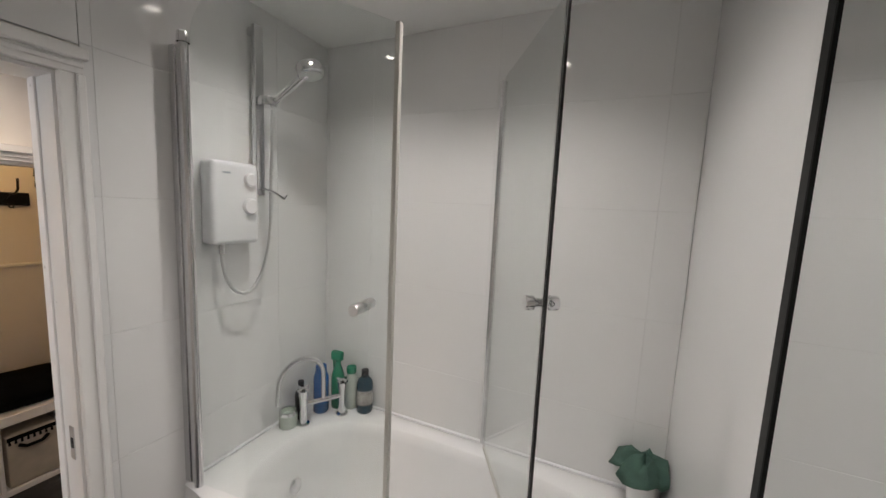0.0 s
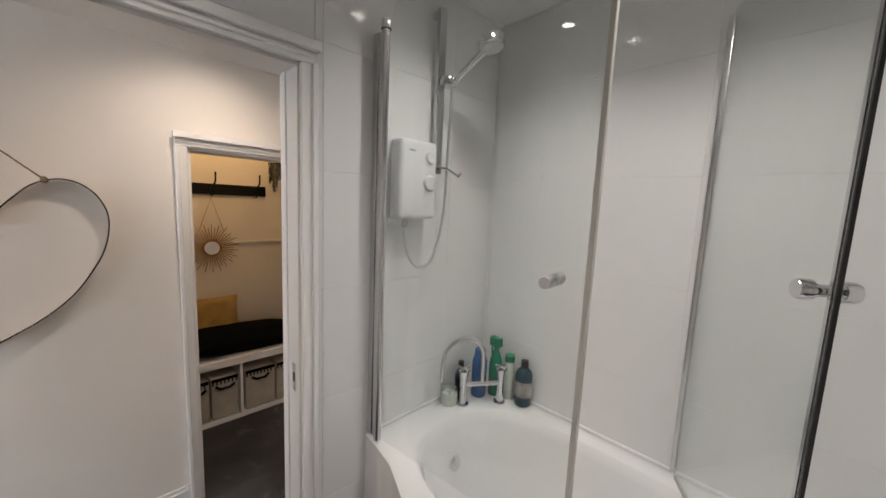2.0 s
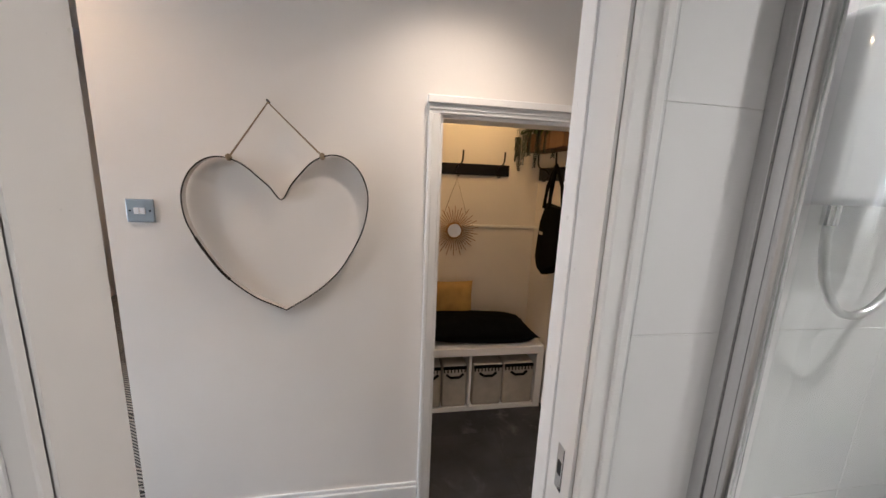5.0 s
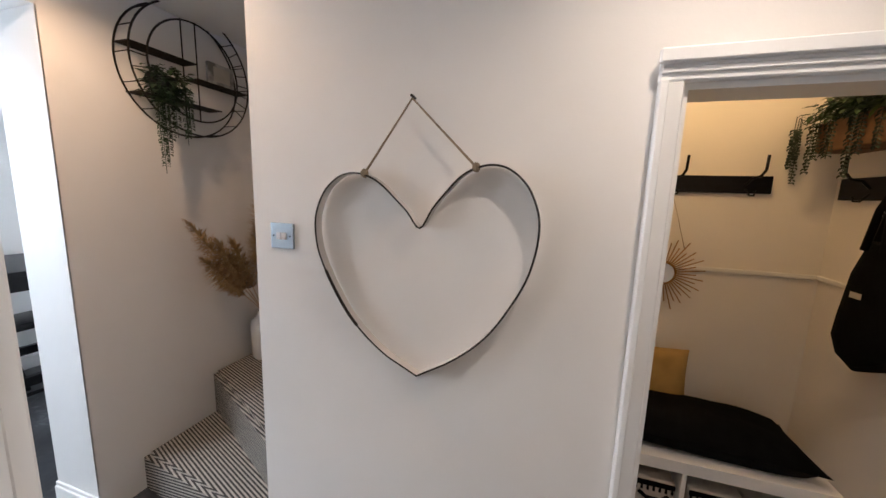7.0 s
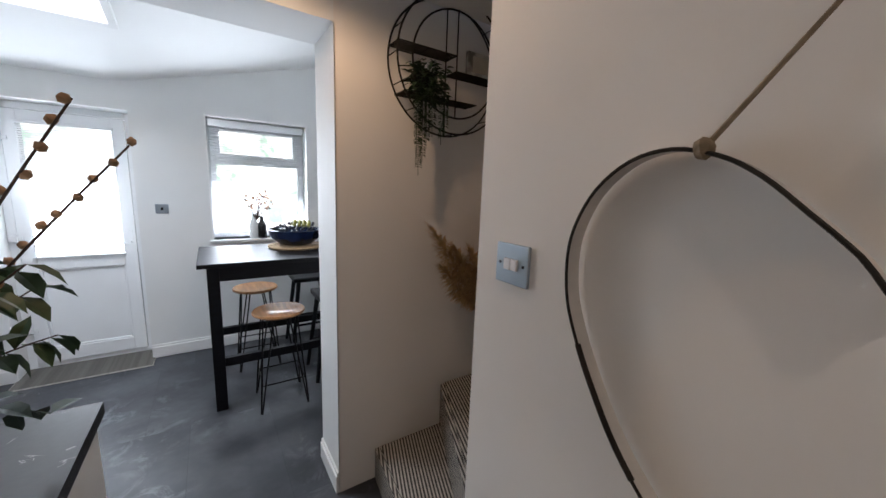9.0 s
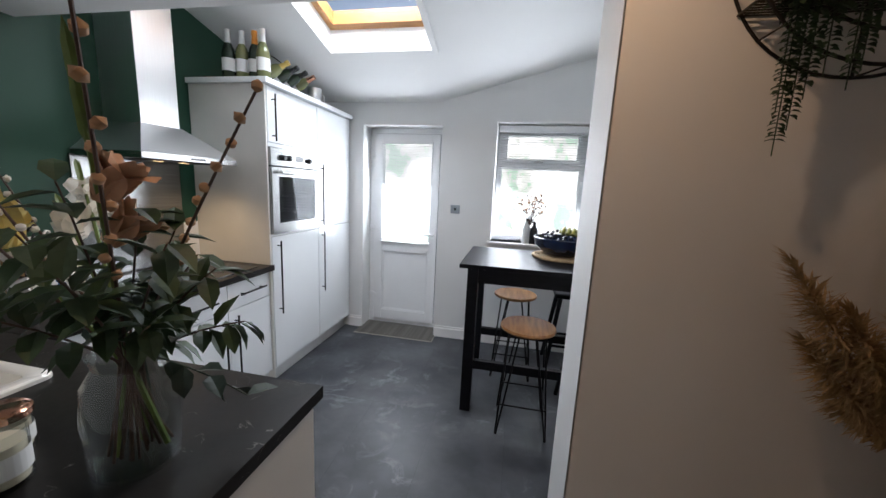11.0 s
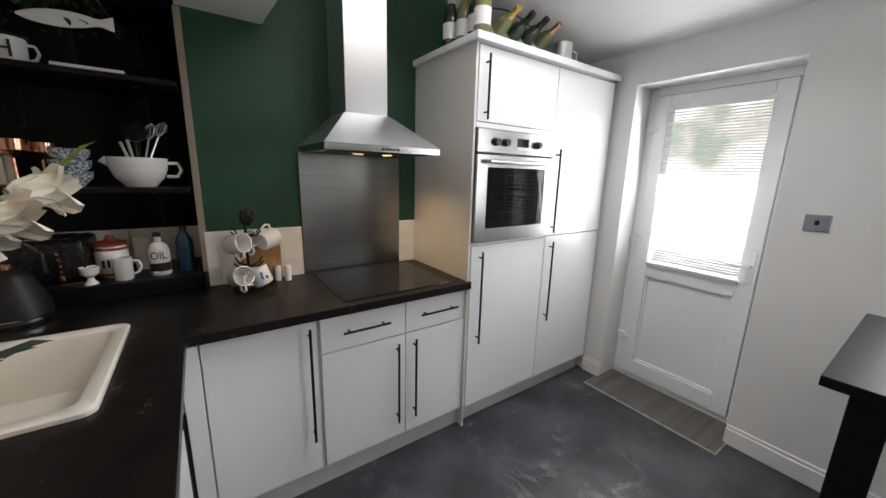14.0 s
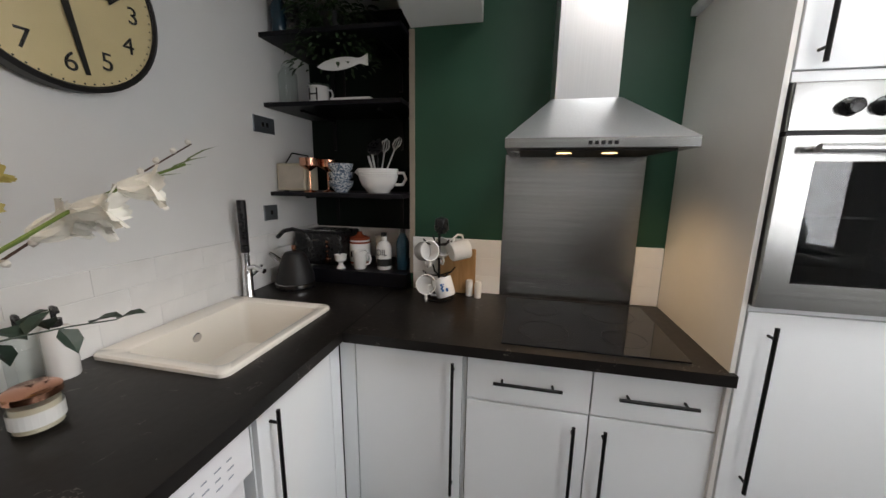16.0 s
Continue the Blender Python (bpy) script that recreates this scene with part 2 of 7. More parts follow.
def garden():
    """Plain backdrop that glows in place of a sunlit garden, soft patches only."""
    m = bpy.data.materials.new("glowing_garden")
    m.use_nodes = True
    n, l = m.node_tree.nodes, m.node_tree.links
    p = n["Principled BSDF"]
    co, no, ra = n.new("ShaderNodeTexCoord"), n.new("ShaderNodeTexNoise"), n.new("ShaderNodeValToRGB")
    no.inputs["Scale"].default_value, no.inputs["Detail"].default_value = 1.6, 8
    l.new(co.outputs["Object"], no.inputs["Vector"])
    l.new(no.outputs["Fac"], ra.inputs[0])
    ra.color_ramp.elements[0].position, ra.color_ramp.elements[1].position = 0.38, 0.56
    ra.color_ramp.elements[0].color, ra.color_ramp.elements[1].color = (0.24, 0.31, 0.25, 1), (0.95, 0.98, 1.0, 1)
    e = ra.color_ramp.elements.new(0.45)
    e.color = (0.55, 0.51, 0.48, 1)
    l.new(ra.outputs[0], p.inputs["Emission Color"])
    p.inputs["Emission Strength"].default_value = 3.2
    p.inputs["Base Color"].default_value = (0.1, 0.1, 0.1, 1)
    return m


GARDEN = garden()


def vein(m):
    """Sparse pale veins over the black laminate."""
    n, l = m.node_tree.nodes, m.node_tree.links
    p = n["Principled BSDF"]
    co, a, r, mx = n.new("ShaderNodeTexCoord"), n.new("ShaderNodeTexNoise"), n.new("ShaderNodeValToRGB"), n.new("ShaderNodeMixRGB")
    mk, mr = n.new("ShaderNodeTexNoise"), n.new("ShaderNodeMath")
    a.inputs["Scale"].default_value, a.inputs["Detail"].default_value, a.inputs["Distortion"].default_value = 7, 5, 1.5
    mk.inputs["Scale"].default_value = 13.0
    r.color_ramp.elements[0].position, r.color_ramp.elements[0].color = 0.496, (0, 0, 0, 1)
    r.color_ramp.elements[1].position, r.color_ramp.elements[1].color = 0.5, (1, 1, 1, 1)
    e = r.color_ramp.elements.new(0.504)
    e.color = (0, 0, 0, 1)
    mr.operation, mr.inputs[1].default_value = "GREATER_THAN", 0.60
    mm = n.new("ShaderNodeMath")
    mm.operation = "MULTIPLY"
    for q in (a, mk):
        l.new(co.outputs["Object"], q.inputs["Vector"])
    l.new(a.outputs["Fac"], r.inputs[0])
    l.new(mk.outputs["Fac"], mr.inputs[0])
    l.new(r.outputs[0], mm.inputs[0])
    l.new(mr.outputs[0], mm.inputs[1])
    old = p.inputs["Base Color"].links[0].from_socket
    mx.inputs[2].default_value = (0.22, 0.205, 0.185, 1)
    l.new(mm.outputs[0], mx.inputs[0])
    l.new(old, mx.inputs[1])
    l.new(mx.outputs[0], p.inputs["Base Color"])


vein(WORKTOP)


def slate(m):
    """Large slate-effect tiles: a tone for each, faint edges and wispy pale scuffs."""
    n, l = m.node_tree.nodes, m.node_tree.links
    p = n["Principled BSDF"]
    co, br = n.new("ShaderNodeTexCoord"), n.new("ShaderNodeTexBrick")
    br.offset = 0.5
    for k, v in (("Scale", 1.0), ("Brick Width", 0.46), ("Row Height", 0.92), ("Mortar Size", 0.0016), ("Mortar Smooth", 0.6)):
        br.inputs[k].default_value = v
    br.inputs["Color1"].default_value, br.inputs["Color2"].default_value, br.inputs["Mortar"].default_value = (0.72, 0.72, 0.74, 1), (1.2, 1.18, 1.15, 1), (0.55, 0.55, 0.56, 1)
    l.new(co.outputs["Object"], br.inputs["Vector"])
    old = p.inputs["Base Color"].links[0].from_socket
    tone = n.new("ShaderNodeMixRGB")
    tone.blend_type = "MULTIPLY"
    tone.inputs[0].default_value = 1
    l.new(old, tone.inputs[1])
    l.new(br.outputs["Color"], tone.inputs[2])
    shift, wisp, patch = n.new("ShaderNodeVectorMath"), n.new("ShaderNodeTexNoise"), n.new("ShaderNodeTexNoise")
    shift.operation = "MULTIPLY_ADD"
    shift.inputs[1].default_value = (9, 9, 9)
    l.new(br.outputs["Color"], shift.inputs[0])
    l.new(co.outputs["Object"], shift.inputs[2])
    wisp.inputs["Scale"].default_value, wisp.inputs["Detail"].default_value, wisp.inputs["Roughness"].default_value, wisp.inputs["Distortion"].default_value = 5.5, 12, 0.72, 0.9
    patch.inputs["Scale"].default_value, patch.inputs["Detail"].default_value = 2.1, 3
    ra, rb, mul = n.new("ShaderNodeMapRange"), n.new("ShaderNodeMapRange"), n.new("ShaderNodeMath")
    ra.inputs["From Min"].default_value, ra.inputs["From Max"].default_value = 0.52, 0.74
    rb.inputs["From Min"].default_value, rb.inputs["From Max"].default_value = 0.47, 0.66
    mul.operation = "MULTIPLY"
    for q, o in ((wisp, ra), (patch, rb)):
        l.new(shift.outputs[0], q.inputs["Vector"])
        l.new(q.outputs["Fac"], o.inputs["Value"])
    l.new(ra.outputs[0], mul.inputs[0])
    l.new(rb.outputs[0], mul.inputs[1])
    mx = n.new("ShaderNodeMixRGB")
    mx.inputs[2].default_value = (0.24, 0.25, 0.27, 1)
    l.new(mul.outputs[0], mx.inputs[0])
    l.new(tone.outputs[0], mx.inputs[1])
    l.new(mx.outputs[0], p.inputs["Base Color"])


slate(FLOOR)


def stripes(name, light, dark, per_metre, axis):
    m = mat(name, light, 0.95, vary=0.1, scale=40, bump=0.4, bscale=260)
    n, l = m.node_tree.nodes, m.node_tree.links
    p = n["Principled BSDF"]
    co, w, mx, r = n.new("ShaderNodeTexCoord"), n.new("ShaderNodeTexWave"), n.new("ShaderNodeMixRGB"), n.new("ShaderNodeValToRGB")
    w.bands_direction = axis
    w.inputs["Scale"].default_value, w.inputs["Distortion"].default_value = per_metre * math.pi / 10 * 1.0, 0.4
    r.color_ramp.elements[0].position, r.color_ramp.elements[1].position = 0.4, 0.6
    dt, cb = n.new("ShaderNodeVectorMath"), n.new("ShaderNodeCombineXYZ")
    dt.operation, dt.inputs[1].default_value = "DOT_PRODUCT", (1.0, -0.35, 1.0)
    l.new(co.outputs["Object"], dt.inputs[0])
    l.new(dt.outputs["Value"], cb.inputs[0])
    l.new(cb.outputs[0], w.inputs["Vector"])
    l.new(w.outputs["Fac"], r.inputs[0])
    old = p.inputs["Base Color"].links[0].from_socket
    l.new(r.outputs[0], mx.inputs[0])
    l.new(old, mx.inputs[1])
    mx.inputs[2].default_value = (*dark, 1)
    l.new(mx.outputs[0], p.inputs["Base Color"])
    return m


CARPET = stripes("striped_flatweave_carpet", (0.46, 0.42, 0.37), (0.045, 0.04, 0.038), 58, "X")


# ---- mesh helpers ----
def quad_box(bm, x0, y0, z0, x1, y1, z1):
    v = [bm.verts.new(c) for c in ((x0, y0, z0), (x1, y0, z0), (x1, y1, z0), (x0, y1, z0), (x0, y0, z1), (x1, y0, z1), (x1, y1, z1), (x0, y1, z1))]
    for f in ((3, 2, 1, 0), (4, 5, 6, 7), (0, 1, 5, 4), (1, 2, 6, 5), (2, 3, 7, 6), (3, 0, 4, 7)):
        bm.faces.new([v[i] for i in f])


def boxes(*specs, bevel=0.0, seg=2):
    bm = bmesh.new()
    for s in specs:
        a, b = [min(s[i], s[i + 3]) for i in range(3)], [max(s[i], s[i + 3]) for i in range(3)]
        quad_box(bm, *a, *b)
    if bevel:
        bmesh.ops.bevel(bm, geom=bm.edges[:], offset=bevel, segments=seg, affect="EDGES", profile=0.6)
    return bm


def prism(pts, z0, z1, bevel=0.0):
    """An upright prism over a plan outline."""
    bm = bmesh.new()
    lo, hi = [bm.verts.new((x, y, z0)) for x, y in pts], [bm.verts.new((x, y, z1)) for x, y in pts]
    bm.faces.new(lo[::-1])
    bm.faces.new(hi)
    for i in range(len(pts)):
        j = (i + 1) % len(pts)
        bm.faces.new((lo[i], lo[j], hi[j], hi[i]))
    bmesh.ops.recalc_face_normals(bm, faces=bm.faces[:])
    if bevel:
        bmesh.ops.bevel(bm, geom=bm.edges[:], offset=bevel, segments=2, affect="EDGES")
    return bm


def basis(d):
    d = Vector(d).normalized()
    a = d.orthogonal().normalized()
    return a, d.cross(a)


def tube(pts, r, seg=8, closed=False, bm=None, r1=None, cap=True):
    """A round bar along points; r1: its radius at the far end."""
    bm = bm or bmesh.new()
    pts = [Vector(p) for p in pts]
    n, rings = len(pts), []
    a = None
    for i, p in enumerate(pts):
        if closed:
            d = pts[(i + 1) % n] - pts[i - 1]
        else:
            d = pts[min(i + 1, n - 1)] - pts[max(i - 1, 0)]
        d = d.normalized()
        a = basis(d)[0] if a is None else (a - d * a.dot(d)).normalized()
        b = d.cross(a)
        rad = r if r1 is None else r + (r1 - r) * i / max(1, n - 1)
        rings.append([bm.verts.new(p + rad * (math.cos(2 * math.pi * k / seg) * a + math.sin(2 * math.pi * k / seg) * b)) for k in range(seg)])
    for i in range(n if closed else n - 1):
        q, w = rings[i], rings[(i + 1) % n]
        for k in range(seg):
            bm.faces.new((q[k], q[(k + 1) % seg], w[(k + 1) % seg], w[k]))
    if cap and not closed:
        bm.faces.new(rings[0][::-1])
        bm.faces.new(rings[-1])
    return bm


def lathe(profile, x=0, y=0, z=0, seg=24, bm=None, axis=None):
    """A turned shape: (radius, height) pairs about an axis through (x, y, z)."""
    bm = bm or bmesh.new()
    ax = Vector(axis).normalized() if axis else Vector((0, 0, 1))
    a, b = basis(ax) if axis else (Vector((1, 0, 0)), Vector((0, 1, 0)))
    o, rings = Vector((x, y, z)), []
    for r, h in profile:
        if r < 1e-5:
            rings.append([bm.verts.new(o + ax * h)])
        else:
            rings.append([bm.verts.new(o + ax * h + r * (math.cos(2 * math.pi * k / seg) * a + math.sin(2 * math.pi * k / seg) * b)) for k in range(seg)])
    for q, w in zip(rings, rings[1:]):
        for k in range(seg):
            j = (k + 1) % seg
            vs = [q[0]] if len(q) == 1 else [q[k], q[j]]
            vs += [w[0]] if len(w) == 1 else [w[j], w[k]]
            if len(vs) > 2:
                bm.faces.new(vs)
    bmesh.ops.recalc_face_normals(bm, faces=bm.faces[:])
    return bm


def leaf(bm, base, d, length, width, up=(0, 0, 1), fold=0.15):
    """One pointed leaf, folded along its midrib."""
    d = Vector(d).normalized()
    s = d.cross(Vector(up))
    s = s.normalized() if s.length > 1e-3 else d.orthogonal().normalized()
    nrm = s.cross(d)
    base = Vector(base)
    c = [bm.verts.new(base + d * length * t + nrm * (-0.25 * length * t * t)) for t in (0, 0.33, 0.68, 1)]
    le = [bm.verts.new(base + d * length * t + s * width * 0.5 * w + nrm * (fold * width - 0.25 * length * t * t)) for t, w in ((0.3, 0.9), (0.66, 0.8))]
    ri = [bm.verts.new(base + d * length * t - s * width * 0.5 * w + nrm * (fold * width - 0.25 * length * t * t)) for t, w in ((0.3, 0.9), (0.66, 0.8))]
    for q in ((c[0], c[1], le[0]), (c[1], c[2], le[1], le[0]), (c[2], c[3], le[1]), (c[0], ri[0], c[1]), (c[1], ri[0], ri[1], c[2]), (c[2], ri[1], c[3])):
        bm.faces.new(q)


def mesh_of(name, bm, material, smooth=False):
    me = bpy.data.meshes.new(name)
    bm.to_mesh(me)
    bm.free()
    me.materials.append(material)
    if smooth:
        for p in me.polygons:
            p.use_smooth = True
        me.set_sharp_from_angle(angle=radians(42))
    return me


def part(name, bm, material, parent, label="", smooth=False):
    ob = new(name, mesh_of(name, bm, material, smooth))
    ob.parent = parent
    root = parent
    while root.parent:
        root = root.parent
    if root.type == "EMPTY" or root.location.length > 0:
        if parent == root:
            ob.matrix_parent_inverse = Matrix.Translation(root.location).inverted()
    if label:
        ob["label"] = label
    return ob


def thing(name, at, label, category, group=""):
    ob = new(name)
    ob.location = at
    ob.empty_display_size = 0.05
    return tagged(ob, label, category, group)


def solo(name, bm, material, label, category, group="", smooth=False):
    return tagged(new(name, mesh_of(name, bm, material, smooth)), label, category, group)


def struct(name, bm, material, label="", category="", smooth=False):
    return tagged(new(name, mesh_of(name, bm, material, smooth)), label, category, "", "structure")


def word(text, size, m, material, parent, name="lettering", depth=0.0008, squash=1.0):
    """Flat lettering in the built-in font, made into a mesh under its thing."""
    cu = bpy.data.curves.new(name, "FONT")
    cu.body, cu.size, cu.extrude, cu.align_x, cu.align_y = text, size, depth, "CENTER", "CENTER"
    tmp = bpy.data.objects.new(name, cu)
    me = bpy.data.meshes.new_from_object(tmp)
    bpy.data.objects.remove(tmp)
    me.transform(m @ Matrix.Diagonal((squash, 1, 1, 1)))
    me.materials.clear()
    me.materials.append(material)
    ob = new(name, me)
    ob.parent = parent
    ob.matrix_parent_inverse = Matrix.Translation(parent.location).inverted()
    return ob


# ---- plan ----
BW, BN, BE, BS = -0.46, 2.476, 1.13, 0.30       # bathroom faces
HE, HW = -0.60, -1.405                          # hall faces
KN, KS, KE, KW = 0.11, -3.064, 1.146, -2.60     # kitchen faces
CB, CR = -2.47, 2.27                            # closet back and side faces
HALLC, BATHC = 2.42, 2.48

struct("floor", boxes((-3.3, -3.5, -0.1, 2.0, 3.2, 0.0)), FLOOR, "dark slate-effect vinyl floor with pale clouding", "floor")

# bathroom and hall walls
struct("wall_bath_west", boxes((HE, KN + 0.12, 0, BW - 0.012, 0.645, 2.6), (HE, 1.495, 0, BW - 0.012, 3.2, 2.6), (HE, 0.645, 2.03, BW - 0.012, 1.495, 2.6)), PAINT, "warm white plastered wall with a doorway", "wall")
struct("wall_bath_north", boxes((BW - 0.14, BN + 0.012, 0, 1.35, BN + 0.16, 2.6)), GROUT, "wall backing behind large white bathroom tiles", "wall")
struct("wall_bath_east", boxes((BE, KN + 0.12, 0, BE + 0.12, BN + 0.012, 2.6)), TILE, "plain glossy white bathroom wall", "wall")
struct("wall_bath_south", boxes((BW - 0.012, KN + 0.12, 0, BE, BS, 2.6)), PAINT, "white bathroom wall", "wall")
struct("ceiling_bath", boxes((BW - 0.14, BS - 0.1, BATHC, BE + 0.1, BN + 0.1, BATHC + 0.08)), CEIL, "white bathroom ceiling", "ceiling")
struct("wall_heart", boxes((HW - 0.12, 0.115, 0, HW, 1.348, 2.6), (HW - 0.12, 2.205, 0, HW, 3.2, 2.6), (HW - 0.12, 1.348, 1.838, HW, 2.205, 2.6)), PAINT, "warm white hall wall with a doorway", "wall")
struct("wall_hall_end", boxes((HW - 0.12, 3.2, 0, HE + 0.2, 3.3, 2.6)), PAINT, "white wall closing the hall", "wall")
struct("ceiling_hall", boxes((-3.2, -0.80, HALLC, BW - 0.14, 3.3, HALLC + 0.08), (BW - 0.14, -0.80, HALLC, 1.6, BS - 0.1, HALLC + 0.08)), CEIL, "flat white hall ceiling", "ceiling")
# closet
struct("wall_closet_back", boxes((CB - 0.1, 0.115, 0, CB, CR + 0.1, 2.6)), PAINT, "cream closet back wall", "wall")
struct("wall_closet_side", boxes((CB, CR, 0, HW - 0.12, CR + 0.1, 2.6)), PAINT, "cream closet side wall", "wall")
struct("wall_closet_stair", boxes((CB, 0.75, 0, HW - 0.12, 0.85, 2.6)), PAINT, "cream closet side wall", "wall")
# stair recess
struct("wall_stair_south", boxes((-3.3, -1.14, 0, -1.352, -0.835, 2.6)), PAINT, "warm white wall beside the stairs", "wall")
struct("wall_stair_back", boxes((-3.3, -0.835, 0, -3.2, 0.115, 2.6)), PAINT, "warm white wall at the stair turn", "wall")
struct("wall_stair_north", boxes((-3.2, 0.115, 0, CB - 0.1, 0.2, 2.6)), PAINT, "warm white wall beside the stairs", "wall")
# kitchen shell
struct("wall_clock", boxes((HE, KN, 0, 1.62, KN + 0.12, 2.6)), KPAINT, "pale painted kitchen wall above white tiles", "wall")
struct("wall_alcove_back", boxes((1.5, -0.645, 0, 1.62, KN, 2.6)), SHADEDGREEN, "green back wall of the shelf alcove, recess shade in its colour", "wall")
struct("wall_green", boxes((KE, KS - 0.3, 0, 1.62, -0.645, 2.9)), GREEN, "bottle green painted kitchen wall", "wall")
struct("trim_corner_bead", boxes((KE - 0.004, -0.668, 0.9985, KE + 0.20, -0.640, 2.17), bevel=0.003), BEAD, "beige corner bead", "trim")
WX0, WX1, WZ0, WZ1 = -1.72, -0.895, 1.035, 2.125
DX0, DX1, DZ1 = -0.38, 0.415, 2.09
struct("wall_kitchen_south", boxes((KW, KS - 0.30, 0, WX0, KS, 2.9), (WX0, KS - 0.30, 0, WX1, KS, WZ0), (WX0, KS - 0.30, WZ1, WX1, KS, 2.9), (WX1, KS - 0.30, 0, DX0, KS, 2.9), (DX0, KS - 0.30, DZ1, DX1, KS, 2.9), (DX1, KS - 0.30, 0, KE, KS, 2.9)), KPAINT, "pale grey kitchen wall with window and door openings", "wall")
struct("wall_kitchen_west", boxes((KW - 0.1, KS - 0.3, 0, KW, -1.14, 3.3)), KPAINT, "pale grey kitchen wall", "wall")


def beam():
    """The white boxed beam over the wide opening, slightly askew."""
    bm = bmesh.new()
    w = [(-1.352, -0.835), (-1.352, -1.14), (1.146, -0.985), (1.146, -0.648)]
    lo = [2.235, 2.235, 2.175, 2.175]
    a = [bm.verts.new((x, y, z)) for (x, y), z in zip(w, lo)]
    b = [bm.verts.new((x, y, 2.75)) for x, y in w]
    bm.faces.new(a)
    bm.faces.new(b[::-1])
    for i in range(4):
        bm.faces.new((a[i], b[i], b[(i + 1) % 4], a[(i + 1) % 4]))
    bmesh.ops.recalc_face_normals(bm, faces=bm.faces[:])
    return bm


struct("trim_boxed_beam", beam(), CEIL, "white boxed-in beam above the wide opening", "beam")
struct("wall_reveal", boxes((-1.356, -1.14, 0, -1.350, -0.835, 2.235)), KPAINT, "white reveal of the wide opening", "wall")

SKX0, SKX1, SKY0, SKY1 = -0.43, 0.36, -2.34, -1.45


def roof_z(x, y):
    d = -0.34 - x
    rise = 0.5 * (d + math.sqrt(d * d + 0.003))
    return 2.30 + 0.25 * (y - KS) + 0.27 * rise


def roof():
    """The sloping plaster ceiling, bent upwards to one side, with the skylight's hole."""
    bm = bmesh.new()
    xs = sorted({KW, SKX0, SKX1, KE + 0.02, *np.linspace(KW, KE, 40).round(3).tolist()})
    ys = sorted({KS - 0.02, SKY0, SKY1, -0.9, *np.linspace(KS, -0.9, 12).round(3).tolist()})
    for lift in (0.0, 0.1):
        v = {(i, j): bm.verts.new((x, y, roof_z(x, y) + lift)) for i, x in enumerate(xs) for j, y in enumerate(ys)}
        for i in range(len(xs) - 1):
            for j in range(len(ys) - 1):
                cx, cy = (xs[i] + xs[i + 1]) / 2, (ys[j] + ys[j + 1]) / 2
                if not (SKX0 < cx < SKX1 and SKY0 < cy < SKY1):
                    q = (v[i, j], v[i + 1, j], v[i + 1, j + 1], v[i, j + 1])
                    bm.faces.new(q if lift else q[::-1])
    return bm


struct("ceiling_kitchen", roof(), CEIL, "sloping white kitchen ceiling with a soft bend", "ceiling", smooth=True)


def shaft():
    bm = bmesh.new()
    for x0, y0, x1, y1 in ((SKX0 - 0.04, SKY0 - 0.04, SKX0, SKY1 + 0.04), (SKX1, SKY0 - 0.04, SKX1 + 0.04, SKY1 + 0.04), (SKX0, SKY0 - 0.04, SKX1, SKY0), (SKX0, SKY1, SKX1, SKY1 + 0.04)):
        c = [(x0, y0), (x1, y0), (x1, y1), (x0, y1)]
        lo = [bm.verts.new((x, y, roof_z(0, y) + 0.002)) for x, y in c]
        hi = [bm.verts.new((x, y, roof_z(0, y) + 0.22)) for x, y in c]
        bm.faces.new(lo[::-1])
        bm.faces.new(hi)
        for i in range(4):
            j = (i + 1) % 4
            bm.faces.new((lo[i], lo[j], hi[j], hi[i]))
    return bm


sk = thing("window_skylight", (0, -1.9, 2.6), "pine-framed roof window in a white shaft", "skylight")
sk["kind"] = "structure"
part("shaft", shaft(), CEIL, sk)


def sloped(x0, y0, x1, y1, h0, h1):
    bm = bmesh.new()
    c = [(x0, y0), (x1, y0), (x1, y1), (x0, y1)]
    lo = [bm.verts.new((x, y, roof_z(0, y) + h0)) for x, y in c]
    hi = [bm.verts.new((x, y, roof_z(0, y) + h1)) for x, y in c]
    bm.faces.new(lo[::-1])
    bm.faces.new(hi)
    for i in range(4):
        j = (i + 1) % 4
        bm.faces.new((lo[i], lo[j], hi[j], hi[i]))
    return bm


for x0, y0, x1, y1 in ((SKX0, SKY0, SKX1, SKY0 + 0.06), (SKX0, SKY1 - 0.06, SKX1, SKY1), (SKX0, SKY0 + 0.06, SKX0 + 0.05, SKY1 - 0.06), (SKX1 - 0.05, SKY0 + 0.06, SKX1, SKY1 - 0.06)):
    part("window_frame", sloped(x0, y0, x1, y1, 0.16, 0.25), SKYWOOD, sk, "orange pine frame")
skp = part("pane", sloped(SKX0 + 0.05, SKY0 + 0.06, SKX1 - 0.05, SKY1 - 0.06, 0.20, 0.206), GLASS, sk)
skp.visible_shadow = False

# outside
struct("ground", boxes((-60, -60, -0.35, 60, -3.37, -0.25)), mat("pale_paving", (0.62, 0.61, 0.59), 0.9, vary=0.08, scale=1.5, bump=0.2), "pale garden paving", "ground")
# flat sheet; the garden's daylight and haze are its own emission
struct("backdrop", boxes((-14, -10.5, -0.25, 14, -10.3, 4.2)), GARDEN, "glowing backdrop coloured as a bright hazy garden", "backdrop")

